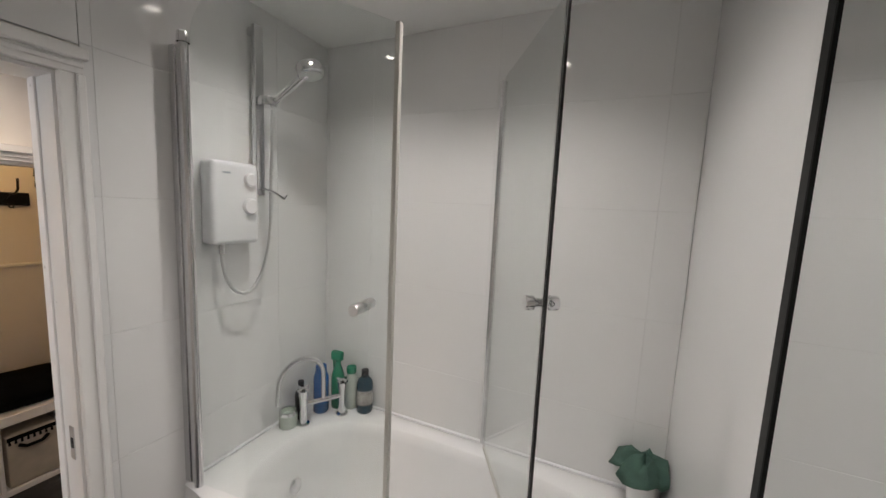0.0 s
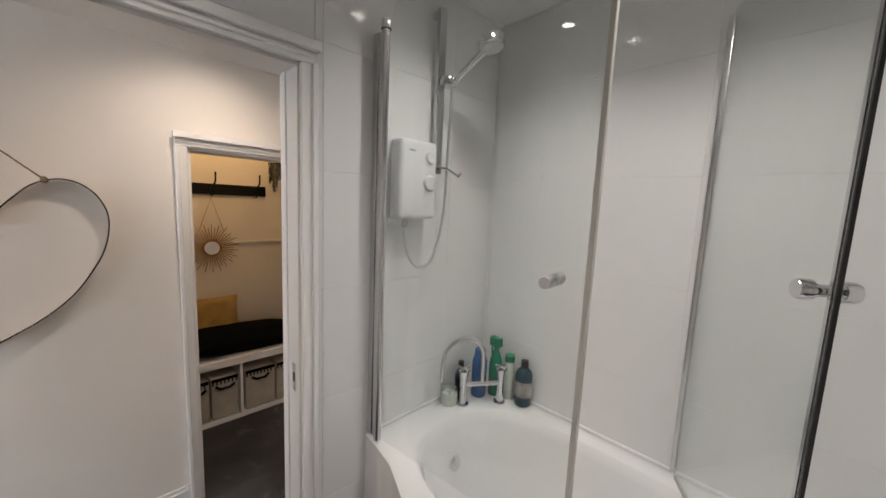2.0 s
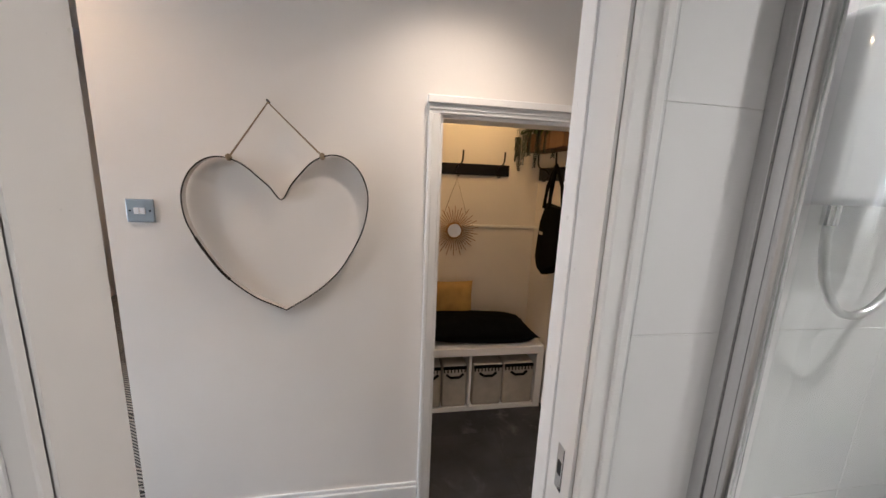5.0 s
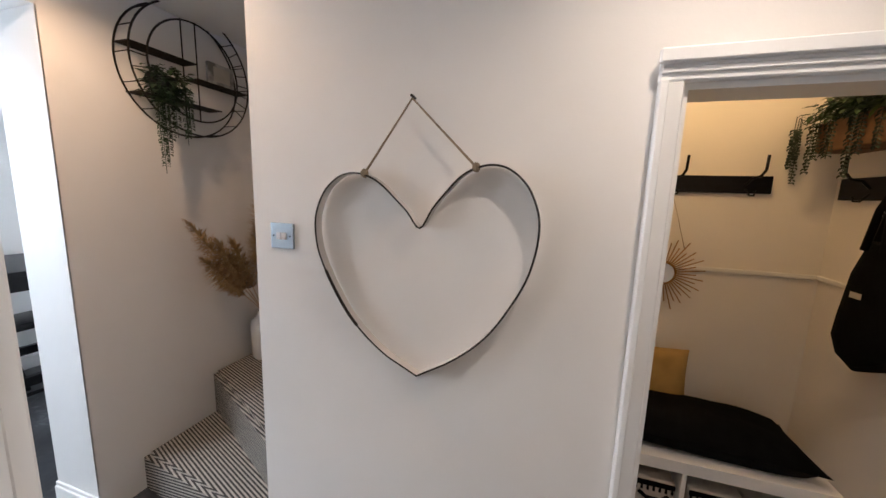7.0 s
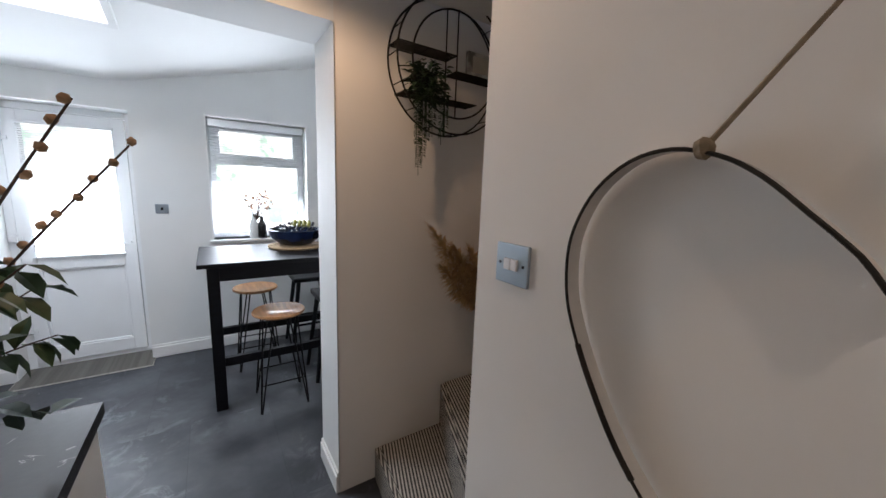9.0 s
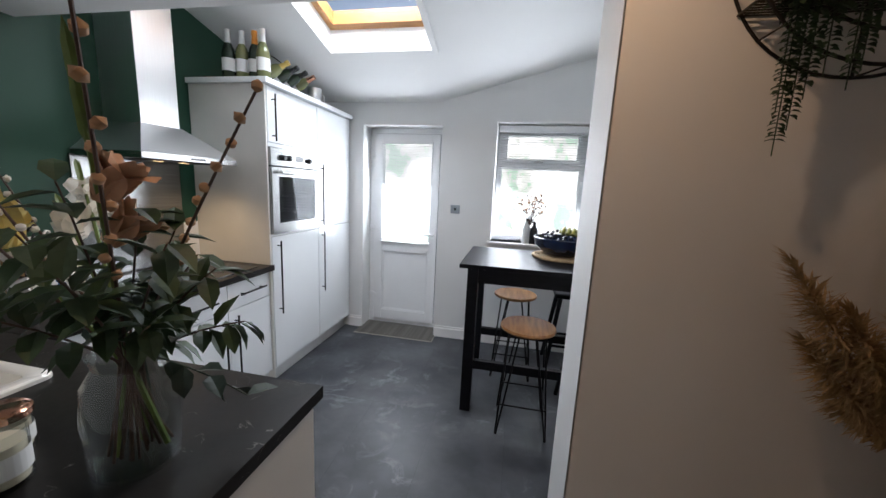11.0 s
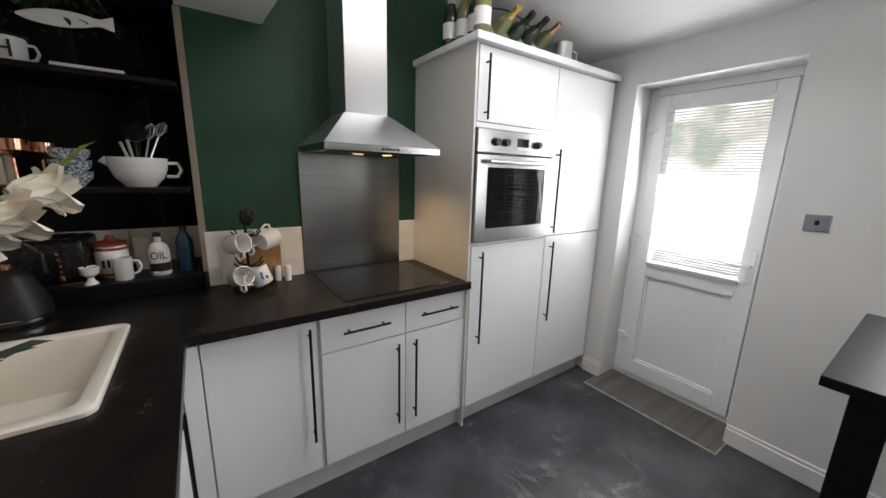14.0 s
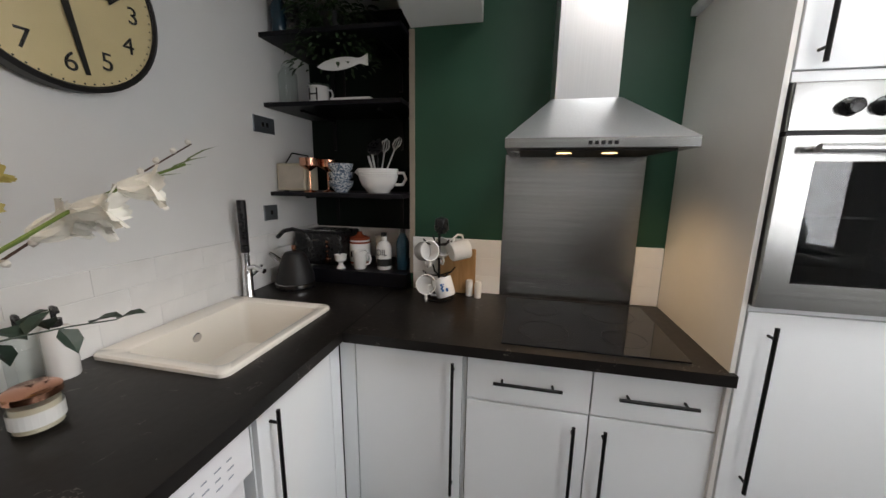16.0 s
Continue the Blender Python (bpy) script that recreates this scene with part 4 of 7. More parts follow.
def screen():
    s = thing("shower_screen", (-0.385, 1.77, RIM), "clear hinged glass bath screen with a chrome wall pole", "shower screen")
    part("wall_pole", tube([(-0.392, 1.765, RIM + 0.005), (-0.392, 1.765, 2.215)], 0.014, 16), ALU, s, "", True)
    part("pole_cap", lathe([(0, 0.018), (0.016, 0.016), (0.018, 0), (0.018, -0.015)], -0.392, 1.765, 2.215), CHROME, s, "", True)
    part("wall_channel", boxes((BW + 0.001, 1.758, RIM + 0.005, -0.43, 1.772, 2.2), (-0.43, 1.762, RIM + 0.005, -0.404, 1.768, 2.2), bevel=0.002), ALU, s)
    # sheet with a rounded shoulder
    p0, p1 = Vector((-0.372, 1.768, 0)), Vector((0.328, 1.852, 0))
    out = [(0, RIM + 0.012), (1, RIM + 0.012), (1, 2.185), (0.85, 2.23), (0.65, 2.285), (0.45, 2.325), (0.25, 2.345)] + [(0.25 - 0.24 * math.sin(math.pi / 2 * k / 8), 2.225 + 0.12 * math.cos(math.pi / 2 * k / 8)) for k in range(1, 9)]
    bm = bmesh.new()
    f = bm.faces.new([bm.verts.new((*(p0.lerp(p1, u).xy), z)) for u, z in out])
    g = bmesh.ops.extrude_face_region(bm, geom=[f])
    off = Vector((-(p1 - p0).y, (p1 - p0).x, 0)).normalized() * 0.006
    bmesh.ops.translate(bm, vec=off, verts=[v for v in g["geom"] if isinstance(v, bmesh.types.BMVert)])
    bmesh.ops.recalc_face_normals(bm, faces=bm.faces[:])
    gl = part("glass_panel", bm, GLASS, s)
    gl.visible_shadow = False
    part("edge_seal", boxes((0.326, 1.846, RIM + 0.015, 0.340, 1.862, 2.185), bevel=0.003), SEAL, s, "milky plastic edge seal")
    for sg in (-1, 1):
        part("knob", lathe([(0, 0.045), (0.015, 0.045), (0.017, 0.041), (0.017, 0.01), (0.009, 0.007), (0.009, 0)], 0.245, 1.843 + 0.004 * sg, 1.44, 20, axis=(0.1 * -sg, sg, 0)), STEELV, s, "brushed steel round knob", True)
    w = thing("shower_door", (0.45, 2.45, RIM), "hinged clear glass bath door with chrome profiles", "shower door")
    part("wall_profile", boxes((0.438, BN - 0.026, RIM + 0.006, 0.457, BN - 0.001, 2.235), bevel=0.005), ALU, w, "", True)
    a, b = Vector((0.452, 2.448, 0)), Vector((0.728, 1.955, 0))
    d = (b - a).normalized()
    nrm = Vector((-d.y, d.x, 0))

    def slab(u0, u1, z0, z1, t):
        c = [a + d * u0 - nrm * t, a + d * u1 - nrm * t, a + d * u1 + nrm * t, a + d * u0 + nrm * t]
        return prism([(v.x, v.y) for v in c], z0, z1)

    ln = (b - a).length
    g2 = part("glass_panel", slab(0.01, ln, RIM + 0.02, 2.24, 0.003), GLASS, w)
    g2.visible_shadow = False
    part("dark_edge", slab(ln - 0.001, ln + 0.003, RIM + 0.015, 2.24, 0.0035), SHADOWGAP, w, "dark sealed glass edge")
    part("edge_profile", slab(ln - 0.016, ln - 0.008, RIM + 0.02, 2.24, 0.0042), ALU, w)
    part("bottom_seal", slab(0.02, ln, RIM + 0.004, RIM + 0.02, 0.004), SEAL, w)
    k = a + d * (ln - 0.03)
    for sg in (-1, 1):
        part("knob", lathe([(0, 0.045), (0.018, 0.045), (0.02, 0.04), (0.02, 0.022), (0.012, 0.018), (0.012, 0.0)], k.x, k.y, 1.49, 20, axis=(nrm.x * sg, nrm.y * sg, 0)), CHROME, w, "chrome knob", True)


screen()

mir = thing("wall_mirror", (BE, 1.3, 1.2), "large wall mirror in a slim black frame", "mirror")
MY0, MY1, MZ0, MZ1 = 0.62, 1.775, 0.75, 2.30
part("mirror_glass", boxes((BE - 0.014, MY0, MZ0, BE - 0.003, MY1 - 0.03, MZ1)), MIRROR, mir)
for sp in ((MY0 - 0.03, MY0, MZ0 - 0.03, MZ1 + 0.03), (MY1 - 0.03, MY1, MZ0 - 0.03, MZ1 + 0.03), (MY0, MY1 - 0.03, MZ1, MZ1 + 0.03), (MY0, MY1 - 0.03, MZ0 - 0.03, MZ0)):
    part("frame_bar", boxes((BE - 0.018, sp[0], sp[2], BE - 0.001, sp[1], sp[3]), bevel=0.004), BLACKM, mir)

bu = thing("small_bucket", (1.03, 2.40, RIM), "small galvanised bucket on the bath rim", "bucket")
part("pail", lathe([(0, 0), (0.042, 0), (0.060, 0.155), (0.062, 0.159), (0.058, 0.159), (0.04, 0.006), (0, 0.006)], 1.055, 2.405, RIM, 24), STEELV, bu, "", True)


def cloth():
    bm = bmesh.new()
    n = 20
    rnd = random.Random(4)
    rings = []
    for i in range(7):
        u = i / 6
        ring = []
        for k in range(n):
            a = 2 * math.pi * k / n
            r = 0.105 * u * (1 + 0.22 * math.sin(3 * a + 1) + 0.12 * math.sin(7 * a))
            h = 0.192 - 0.115 * max(0, u - 0.45) ** 1.2 + 0.016 * math.sin(5 * a + 3 * u) + 0.008 * rnd.random()
            ring.append(bm.verts.new((min(BE - 0.008, 1.055 + r * math.cos(a)), min(BN - 0.008, 2.385 + r * 0.8 * math.sin(a)), RIM + h)))
        rings.append(ring)
    for q, w in zip(rings, rings[1:]):
        for k in range(n):
            bm.faces.new((q[k], q[(k + 1) % n], w[(k + 1) % n], w[k]))
    return bm


ob = solo("face_cloth", cloth(), SAGE, "crumpled sage green cloth draped over a bucket", "cloth", smooth=True)
so = ob.modifiers.new("thick", "SOLIDIFY")
so.thickness = 0.005

pc = thing("pull_cord", (-0.36, 2.425, 1.0), "white beaded light pull cord in the corner", "pull cord")
bm = tube([(-0.405, 2.43, 0.99), (-0.405, 2.43, 2.47)], 0.0012, 5)
part("cord", bm, PLASTIC, pc)
bm = bmesh.new()
for k in range(28):
    lathe([(0, -0.0045), (0.0035, -0.002), (0.0035, 0.002), (0, 0.0045)], -0.405, 2.43, 1.0 + 0.018 * k, 6, bm)
part("beads", bm, WCERAMIC, pc, "pale beads", True)


def downlight(x, y, z, face=None):
    d = thing("ceiling_spotlight", (x, y, z), "small round recessed chrome ceiling spotlight", "spotlight", "ceiling spotlights")
    part("bezel", lathe([(0.026, -0.001), (0.036, -0.008), (0.042, -0.004), (0.042, 0.0)], x, y, z, 24), CHROME, d, "", True)
    part("lamp_face", lathe([(0, 0.0), (0.025, 0.0)][::-1], x, y, z - 0.0012, 20), face or LAMP, d, "lit lamp")
    return d


for sx, sy, w in SPOTS:
    downlight(sx, sy, BATHC)
downlight(-1.0, 1.35, HALLC)
downlight(-1.12, -0.38, HALLC)

# ---- hall ----
def heart():
    h = thing("heart_wall_hanging", (HW, 0.71, 1.5), "large metal strap heart hanging on twine", "wall hanging")
    half = [(0.0, 1.476), (0.038, 1.53), (0.075, 1.575), (0.115, 1.618), (0.155, 1.642), (0.205, 1.653), (0.255, 1.64), (0.30, 1.60), (0.328, 1.545), (0.338, 1.49), (0.332, 1.42), (0.312, 1.345), (0.275, 1.27), (0.225, 1.19), (0.165, 1.125), (0.09, 1.067), (0.0, 1.017)]
    c = 0.728
    pts = [(c + u * 0.99, z + 0.004 * (u > 0.02)) for u, z in half] + [(c - u * 1.06, z - 0.022 * min(1, u / 0.1) * (1 if z > 1.4 else 0.3)) for u, z in half[-2:0:-1]]
    pts = [(1.1 + (y - 1.1) * 0.972, 1.55 + (z - 1.55) * 0.972) for y, z in pts]
    # finer loop
    fine = []
    for i in range(len(pts)):
        p0, p1, p2, p3 = (pts[(i + k) % len(pts)] for k in (-1, 0, 1, 2))
        for t in (0, 0.25, 0.5, 0.75):
            if i in (len(half) - 1, len(half) - 2):
                fine.append(tuple(p1[q] + (p2[q] - p1[q]) * t for q in (0, 1)))
            else:
                fine.append(tuple(0.5 * (2 * p1[q] + (p2[q] - p0[q]) * t + (2 * p0[q] - 5 * p1[q] + 4 * p2[q] - p3[q]) * t * t + (3 * p1[q] - p0[q] - 3 * p2[q] + p3[q]) * t ** 3) for q in (0, 1)))
    bm = bmesh.new()
    n = len(fine)
    cy, cz = c, 1.36
    rows = []
    for y, z in fine:
        d = Vector((y - cy, z - cz)).normalized() * 0.0025
        rows.append([bm.verts.new(v) for v in ((HW + 0.004, y, z), (HW + 0.037, y, z), (HW + 0.037, y + d.x, z + d.y), (HW + 0.004, y + d.x, z + d.y))])
    for i in range(n):
        q, w = rows[i], rows[(i + 1) % n]
        for k in range(4):
            bm.faces.new((q[k], q[(k + 1) % 4], w[(k + 1) % 4], w[k]))
    bmesh.ops.recalc_face_normals(bm, faces=bm.faces[:])
    part("strap", bm, STRAP, h, "pale strap with dark edges")
    edge = tube([(HW + 0.037, y, z) for y, z in fine], 0.0028, 6, True)
    part("dark_edge", edge, WIRE, h, "dark worn edge", True)
    part("joint_plate", tube([(HW + 0.036, y, z) for y, z in fine[74:84]], 0.005, 6), WIRE, h, "", True)
    kl, kr, top = (HW + 0.03, 0.56, 1.628), (HW + 0.03, 0.892, 1.648), (HW + 0.02, 0.702, 1.832)
    part("twine", tube([kl, top, kr], 0.0035, 6), TWINE, h, "jute twine", True)
    for kk in (kl, kr):
        part("knot", lathe([(0, -0.012), (0.011, -0.008), (0.014, 0), (0.010, 0.008), (0, 0.012)], *kk, 10, axis=(0, 1, 0.2)), TWINE, h, "", True)
    part("nail", tube([(HW, 0.702, 1.836), (HW + 0.028, 0.702, 1.838)], 0.004), WIRE, h, "", True)


STRAP = mat("galvanised_strap", (0.60, 0.56, 0.52), 0.55, 0.0, vary=0.06, scale=14)
heart()


def switch(name, face, x, y, z, w, label, rockers):
    s = thing(name, (x, y, z), label, "light switch")
    if face == "x":
        part("plate", boxes((x, y - w / 2, z - 0.043, x + 0.008, y + w / 2, z + 0.043), bevel=0.003), SATIN, s)
        for k in range(rockers):
            c = y + (k - (rockers - 1) / 2) * 0.02
            part("rocker", boxes((x + 0.008, c - 0.009, z - 0.012, x + 0.013, c + 0.009, z + 0.012), bevel=0.002), PLASTIC, s, "white rocker")
        for e in (-1, 1):
            part("screw", lathe([(0, 0.0015), (0.0035, 0.001), (0.0035, 0)], x + 0.008, y + e * 0.033, z, 8, axis=(1, 0, 0)), BLACKM, s)
    else:
        t = 0.008 * face
        part("plate", boxes((x - w / 2, y, z - 0.04, x + w / 2, y + t, z + 0.04), bevel=0.003), SATIN, s)
        for k in range(rockers):
            c = x + (k - (rockers - 1) / 2) * 0.03
            part("rocker", boxes((c - 0.008, y + t, z - 0.011, c + 0.008, y + t * 1.5, z + 0.011), bevel=0.0015), BLACKP, s, "dark rocker")


switch("light_switch", "x", HW, 0.234, 1.42, 0.092, "brushed steel double light switch with white rockers", 2)
switch("light_switch", 1, -0.539, KS, 1.318, 0.09, "grey metal light switch by the back door", 1)
switch("wall_socket", -1, 1.06, KN, 1.745, 0.15, "dark metal double socket on the kitchen wall", 2)
switch("wall_socket", -1, 1.06, KN, 1.30, 0.10, "satin metal socket above the worktop", 1)


def round_shelf():
    s = thing("round_wire_shelf", (-1.9, -0.83, 1.82), "round black wire wall shelf", "wall shelf")
    y0, y1 = -0.832, -0.735
    cx, cz, R = -1.91, 2.155, 0.315
    for y, r in ((y0, R), (y1, R - 0.0), (y1, R - 0.075)):
        part("hoop", tube([(cx + r * math.cos(2 * math.pi * k / 48), y, cz + r * math.sin(2 * math.pi * k / 48)) for k in range(48)], 0.0045, 6, True), WIRE, s, "", True)
    for k in range(48):
        if k % 3 == 0:
            a = 2 * math.pi * k / 48
            part("rung", tube([(cx + R * math.cos(a), y0, cz + R * math.sin(a)), (cx + R * math.cos(a), y1, cz + R * math.sin(a))], 0.0025, 5), WIRE, s)
    for a in (-1.0, -0.8, -0.6, -0.4, -0.2, 0, 2.5, 2.7, 2.9, 3.1, 3.3, 3.5, 3.7):
        part("spoke", tube([(cx + R * math.cos(a), y1, cz + R * math.sin(a)), (cx + (R - 0.075) * math.cos(a), y1, cz + (R - 0.075) * math.sin(a))], 0.0028, 5), WIRE, s)
    for z, xa, xb in ((2.20, cx, cx + 0.31), (2.13, cx - 0.32, cx), (1.995, cx - 0.13, cx + 0.28)):
        for j in range(8):
            y = y0 + (y1 - y0) * j / 7
            part("shelf_wire", tube([(xa, y, z), (xb, y, z)], 0.0026, 5), WIRE, s)
        for x in (xa, (xa + xb) / 2, xb):
            part("shelf_bar", tube([(x, y0, z), (x, y1, z)], 0.003, 5), WIRE, s)
    part("upright", tube([(cx, y1, cz - R + 0.07), (cx, y1, cz + R - 0.07)], 0.0035, 6), WIRE, s)
    part("upright", tube([(cx, y0, cz - R), (cx, y0, cz + R)], 0.0035, 6), WIRE, s)
    f = thing("photo_frame", (-2.06, -0.77, 2.134), "small patterned photo frame on a wire shelf", "picture frame")
    part("frame", boxes((-2.15, -0.775, 2.134, -1.99, -0.755, 2.25), bevel=0.004), PHOTO, f)
    part("print", boxes((-2.12, -0.755, 2.155, -2.02, -0.753, 2.23)), LINEN, f)
    p = thing("trailing_plant", (-1.75, -0.76, 2.0), "trailing green plant in a small pot on a wire shelf", "plant")
    part("pot", lathe([(0, 0), (0.045, 0), (0.06, 0.09), (0.056, 0.09), (0.04, 0.01), (0, 0.01)], -1.75, -0.765, 2.0, 20), MATTBLACK, p, "", True)
    rnd = random.Random(7)
    bm = bmesh.new()
    for k in range(260):
        a, r = rnd.uniform(0, 6.28), rnd.uniform(0.01, 0.095)
        b = (-1.75 + r * math.cos(a), -0.755 + 0.7 * r * math.sin(a) + 0.02, 2.065 + rnd.uniform(-0.09, 0.06))
        leaf(bm, b, (math.cos(a), math.sin(a) + 0.3, rnd.uniform(-0.6, 0.5)), rnd.uniform(0.03, 0.05), 0.026)
    part("foliage", bm, LEAF, p)
    for x0, dz in ((-1.70, 0.30), (-1.72, 0.24), (-1.74, 0.17), (-1.69, 0.20), (-1.82, 0.15), (-1.84, 0.11), (-1.77, 0.12)):
        bm = tube([(x0, -0.70, 2.06), (x0 + 0.005, -0.715, 2.0), (x0, -0.715, 1.93 - dz)], 0.0015, 5)
        for j in range(int((dz + 0.05) / 0.009)):
            z = 2.02 - j * 0.0095
            for sg in (-1, 1):
                leaf(bm, (x0, -0.715, z), (sg, rnd.uniform(-0.3, 0.6), rnd.uniform(-0.6, 0.1)), 0.021, 0.018)
        part("tendril", bm, LEAF, p)


round_shelf()

# stairs
st = thing("staircase", (-1.8, -0.36, 0), "winding stairs in striped flatweave carpet", "stairs")
st["kind"] = "structure"


def tread(pts, z0, z1):
    bm = prism(pts, z0, z1)
    ed = [e for e in bm.edges if all(abs(v.co.z - z1) < 1e-5 for v in e.verts)]
    bmesh.ops.bevel(bm, geom=ed, offset=0.022, segments=4, affect="EDGES")
    return bm


part("tread", tread([(-1.545, -0.832), (-1.425, 0.112), (-3.19, 0.112), (-3.19, -0.832)], 0.0, 0.20), CARPET, st, "", True)
part("tread", tread([(-1.955, -0.832), (-1.50, 0.112), (-3.18, 0.111), (-3.18, -0.831)], 0.19, 0.455), CARPET, st, "", True)
part("tread", tread([(-2.55, -0.831), (-1.62, 0.111), (-3.17, 0.110), (-3.17, -0.830)], 0.44, 0.66), CARPET, st, "", True)

vs = thing("stair_vase", (-2.22, -0.70, 0.455), "matt white stoneware vase on the stair", "vase")
part("body", lathe([(0, 0), (0.075, 0), (0.085, 0.02), (0.088, 0.22), (0.078, 0.26), (0.05, 0.285), (0.046, 0.31), (0.052, 0.325), (0.044, 0.325), (0.04, 0.29), (0, 0.28)], -2.24, -0.70, 0.455, 28), WCERAMIC, vs, "", True)
pg = thing("pampas_grass", (-2.24, -0.70, 0.77), "dried tan pampas plumes in a vase", "dried grass")
rnd = random.Random(11)
for dx, dy, hz, ln in ((0.36, 0.05, 0.50, 0.36), (0.48, 0.03, 0.60, 0.36), (0.25, 0.04, 0.48, 0.34), (0.05, 0.03, 0.74, 0.42), (-0.05, 0.05, 0.72, 0.42), (0.40, 0.0, 0.40, 0.3), (0.14, 0.1, 0.55, 0.4), (0.0, 0.12, 0.6, 0.4)):
    base, tip = Vector((-2.24, -0.70, 0.76)), Vector((-2.24 + dx, -0.70 + dy, 0.78 + hz))
    stalk = part("stalk", tube([base, tip], 0.0025, 5), PAMPAS, pg)
    bm = bmesh.new()
    d = (tip - base).normalized()
    for k in range(650):
        t = rnd.random()
        o = base.lerp(tip, 0.38 + 0.62 * t)
        w = 0.062 * math.sin(math.pi * min(1, 0.15 + 0.85 * t)) + 0.008
        a = basis(d)
        an = rnd.uniform(0, 6.28)
        out = (a[0] * math.cos(an) + a[1] * math.sin(an)) * w + d * rnd.uniform(0.02, 0.06)
        leaf(bm, o, out, out.length * rnd.uniform(0.7, 1.2), 0.0065)
    part("plume", bm, PAMPAS, pg)

# ---- closet ----
def rack(name, face, a, b, at, z0, z1, hooks):
    r = thing(name, (at, (a + b) / 2, z0) if face == "x" else ((a + b) / 2, at, z0), "black wooden coat rail with black hooks", "coat rack", "coat racks")
    if face == "x":
        part("board", boxes((at, a, z0, at + 0.02, b, z1), bevel=0.003), BLACKW, r)
    else:
        part("board", boxes((a, at - 0.02, z0, b, at, z1), bevel=0.003), BLACKW, r)
    m = (z0 + z1) / 2
    for h in hooks:
        for up, pts in ((1, [(0.02, m), (0.05, m + 0.03), (0.085, m + 0.035), (0.105, m + 0.06), (0.108, m + 0.125)]), (0, [(0.02, m - 0.02), (0.045, m - 0.05), (0.065, m - 0.05), (0.07, m - 0.03)])):
            if face == "x":
                p3 = [(at + o, h + 0.35 * (o - 0.02), z) for o, z in pts]
            else:
                p3 = [(h, at - o, z) for o, z in pts]
            part("hook", tube(p3, 0.006 if up else 0.004, 8), BLACKM, r, "", True)


rack("coat_rack", "x", 1.50, 2.03, CB, 1.625, 1.705, (1.63, 1.93))
rack("coat_rack", "y", -2.42, -1.57, CR, 1.605, 1.695, (-2.26, -2.0, -1.72))
struct("trim_picture_rail", boxes((CB, 0.85, 1.245, CB + 0.014, CR - 0.014, 1.265), (CB, CR - 0.014, 1.245, -1.62, CR, 1.265), bevel=0.003, seg=1), TRIM, "thin cream dado rail", "trim")


def sunburst():
    s = thing("sunburst_mirror", (CB, 1.64, 1.22), "rattan sunburst mirror hanging on twine", "mirror")
    c = Vector((CB + 0.02, 1.64, 1.22))
    part("mirror_glass", lathe([(0, 0.006), (0.05, 0.006), (0.052, 0)], c.x, c.y, c.z, 24, axis=(1, 0, 0)), MIRROR, s, "", True)
    part("ring", tube([(c.x, c.y + 0.055 * math.cos(2 * math.pi * k / 24), c.z + 0.055 * math.sin(2 * math.pi * k / 24)) for k in range(24)], 0.007, 6, True), RATTAN, s, "", True)
    rnd = random.Random(3)
    for k in range(44):
        a = 2 * math.pi * k / 44
        r = 0.185 if k % 2 else 0.15
        r *= rnd.uniform(0.93, 1.04)
        part("ray", tube([(c.x, c.y + 0.058 * math.cos(a), c.z + 0.058 * math.sin(a)), (c.x + 0.004, c.y + r * math.cos(a), c.z + r * math.sin(a))], 0.0028, 5), RATTAN, s)
    part("twine", tube([(c.x, c.y - 0.08, c.z + 0.13), (c.x + 0.02, c.y, 1.60), (c.x, c.y + 0.08, c.z + 0.13)], 0.002, 5), TWINE, s)


sunburst()


def bench():
    x0, x1, y0, y1, h = CB + 0.012, -2.06, 0.90, 2.245, 0.47
    b = thing("storage_bench", ((x0 + x1) / 2, 1.6, 0), "white cube storage bench against the closet wall", "bench")
    part("top", boxes((x0, y0, h - 0.055, x1, y1, h), bevel=0.003), TRIM, b)
    for y in (y0, 1.335, 1.72 - 0.01, y1 - 0.05):
        part("upright", boxes((x0, y, 0.0, x1, y + (0.05 if y in (y0, y1 - 0.05) else 0.018), h - 0.055), bevel=0.002), TRIM, b)
    part("base", boxes((x0, y0 + 0.05, 0.0, x1 - 0.004, y1 - 0.05, 0.03)), TRIM, b)
    for a, c in ((0.96, 1.325), (1.36, 1.52), (1.745, 1.955), (1.965, 2.185), (1.53, 1.70)):
        k = thing("storage_basket", ((x0 + x1) / 2, (a + c) / 2, 0.03), "linen storage basket with a dark tasselled trim", "basket", "storage baskets")
        part("box", boxes((x0 + 0.02, a, 0.032, x1 - 0.015, c, 0.34), bevel=0.012), LINEN, k)
        part("trim_band", boxes((x1 - 0.016, a + 0.004, 0.315, x1 - 0.011, c - 0.004, 0.338)), CLOTHB, k, "black woven band")
        m = (a + c) / 2
        part("handle", tube([(x1 - 0.013, m - 0.06, 0.28), (x1 - 0.002, m - 0.03, 0.262), (x1 - 0.002, m + 0.03, 0.262), (x1 - 0.013, m + 0.06, 0.28)], 0.009, 8), CLOTHB, k, "black cloth handle", True)
        y = a + 0.012
        while y < c - 0.01:
            part("tassel", lathe([(0, 0), (0.006, 0.004), (0.004, 0.022), (0, 0.024)], x1 - 0.011, y, 0.292, 6), CLOTHB, k)
            y += 0.024


bench()


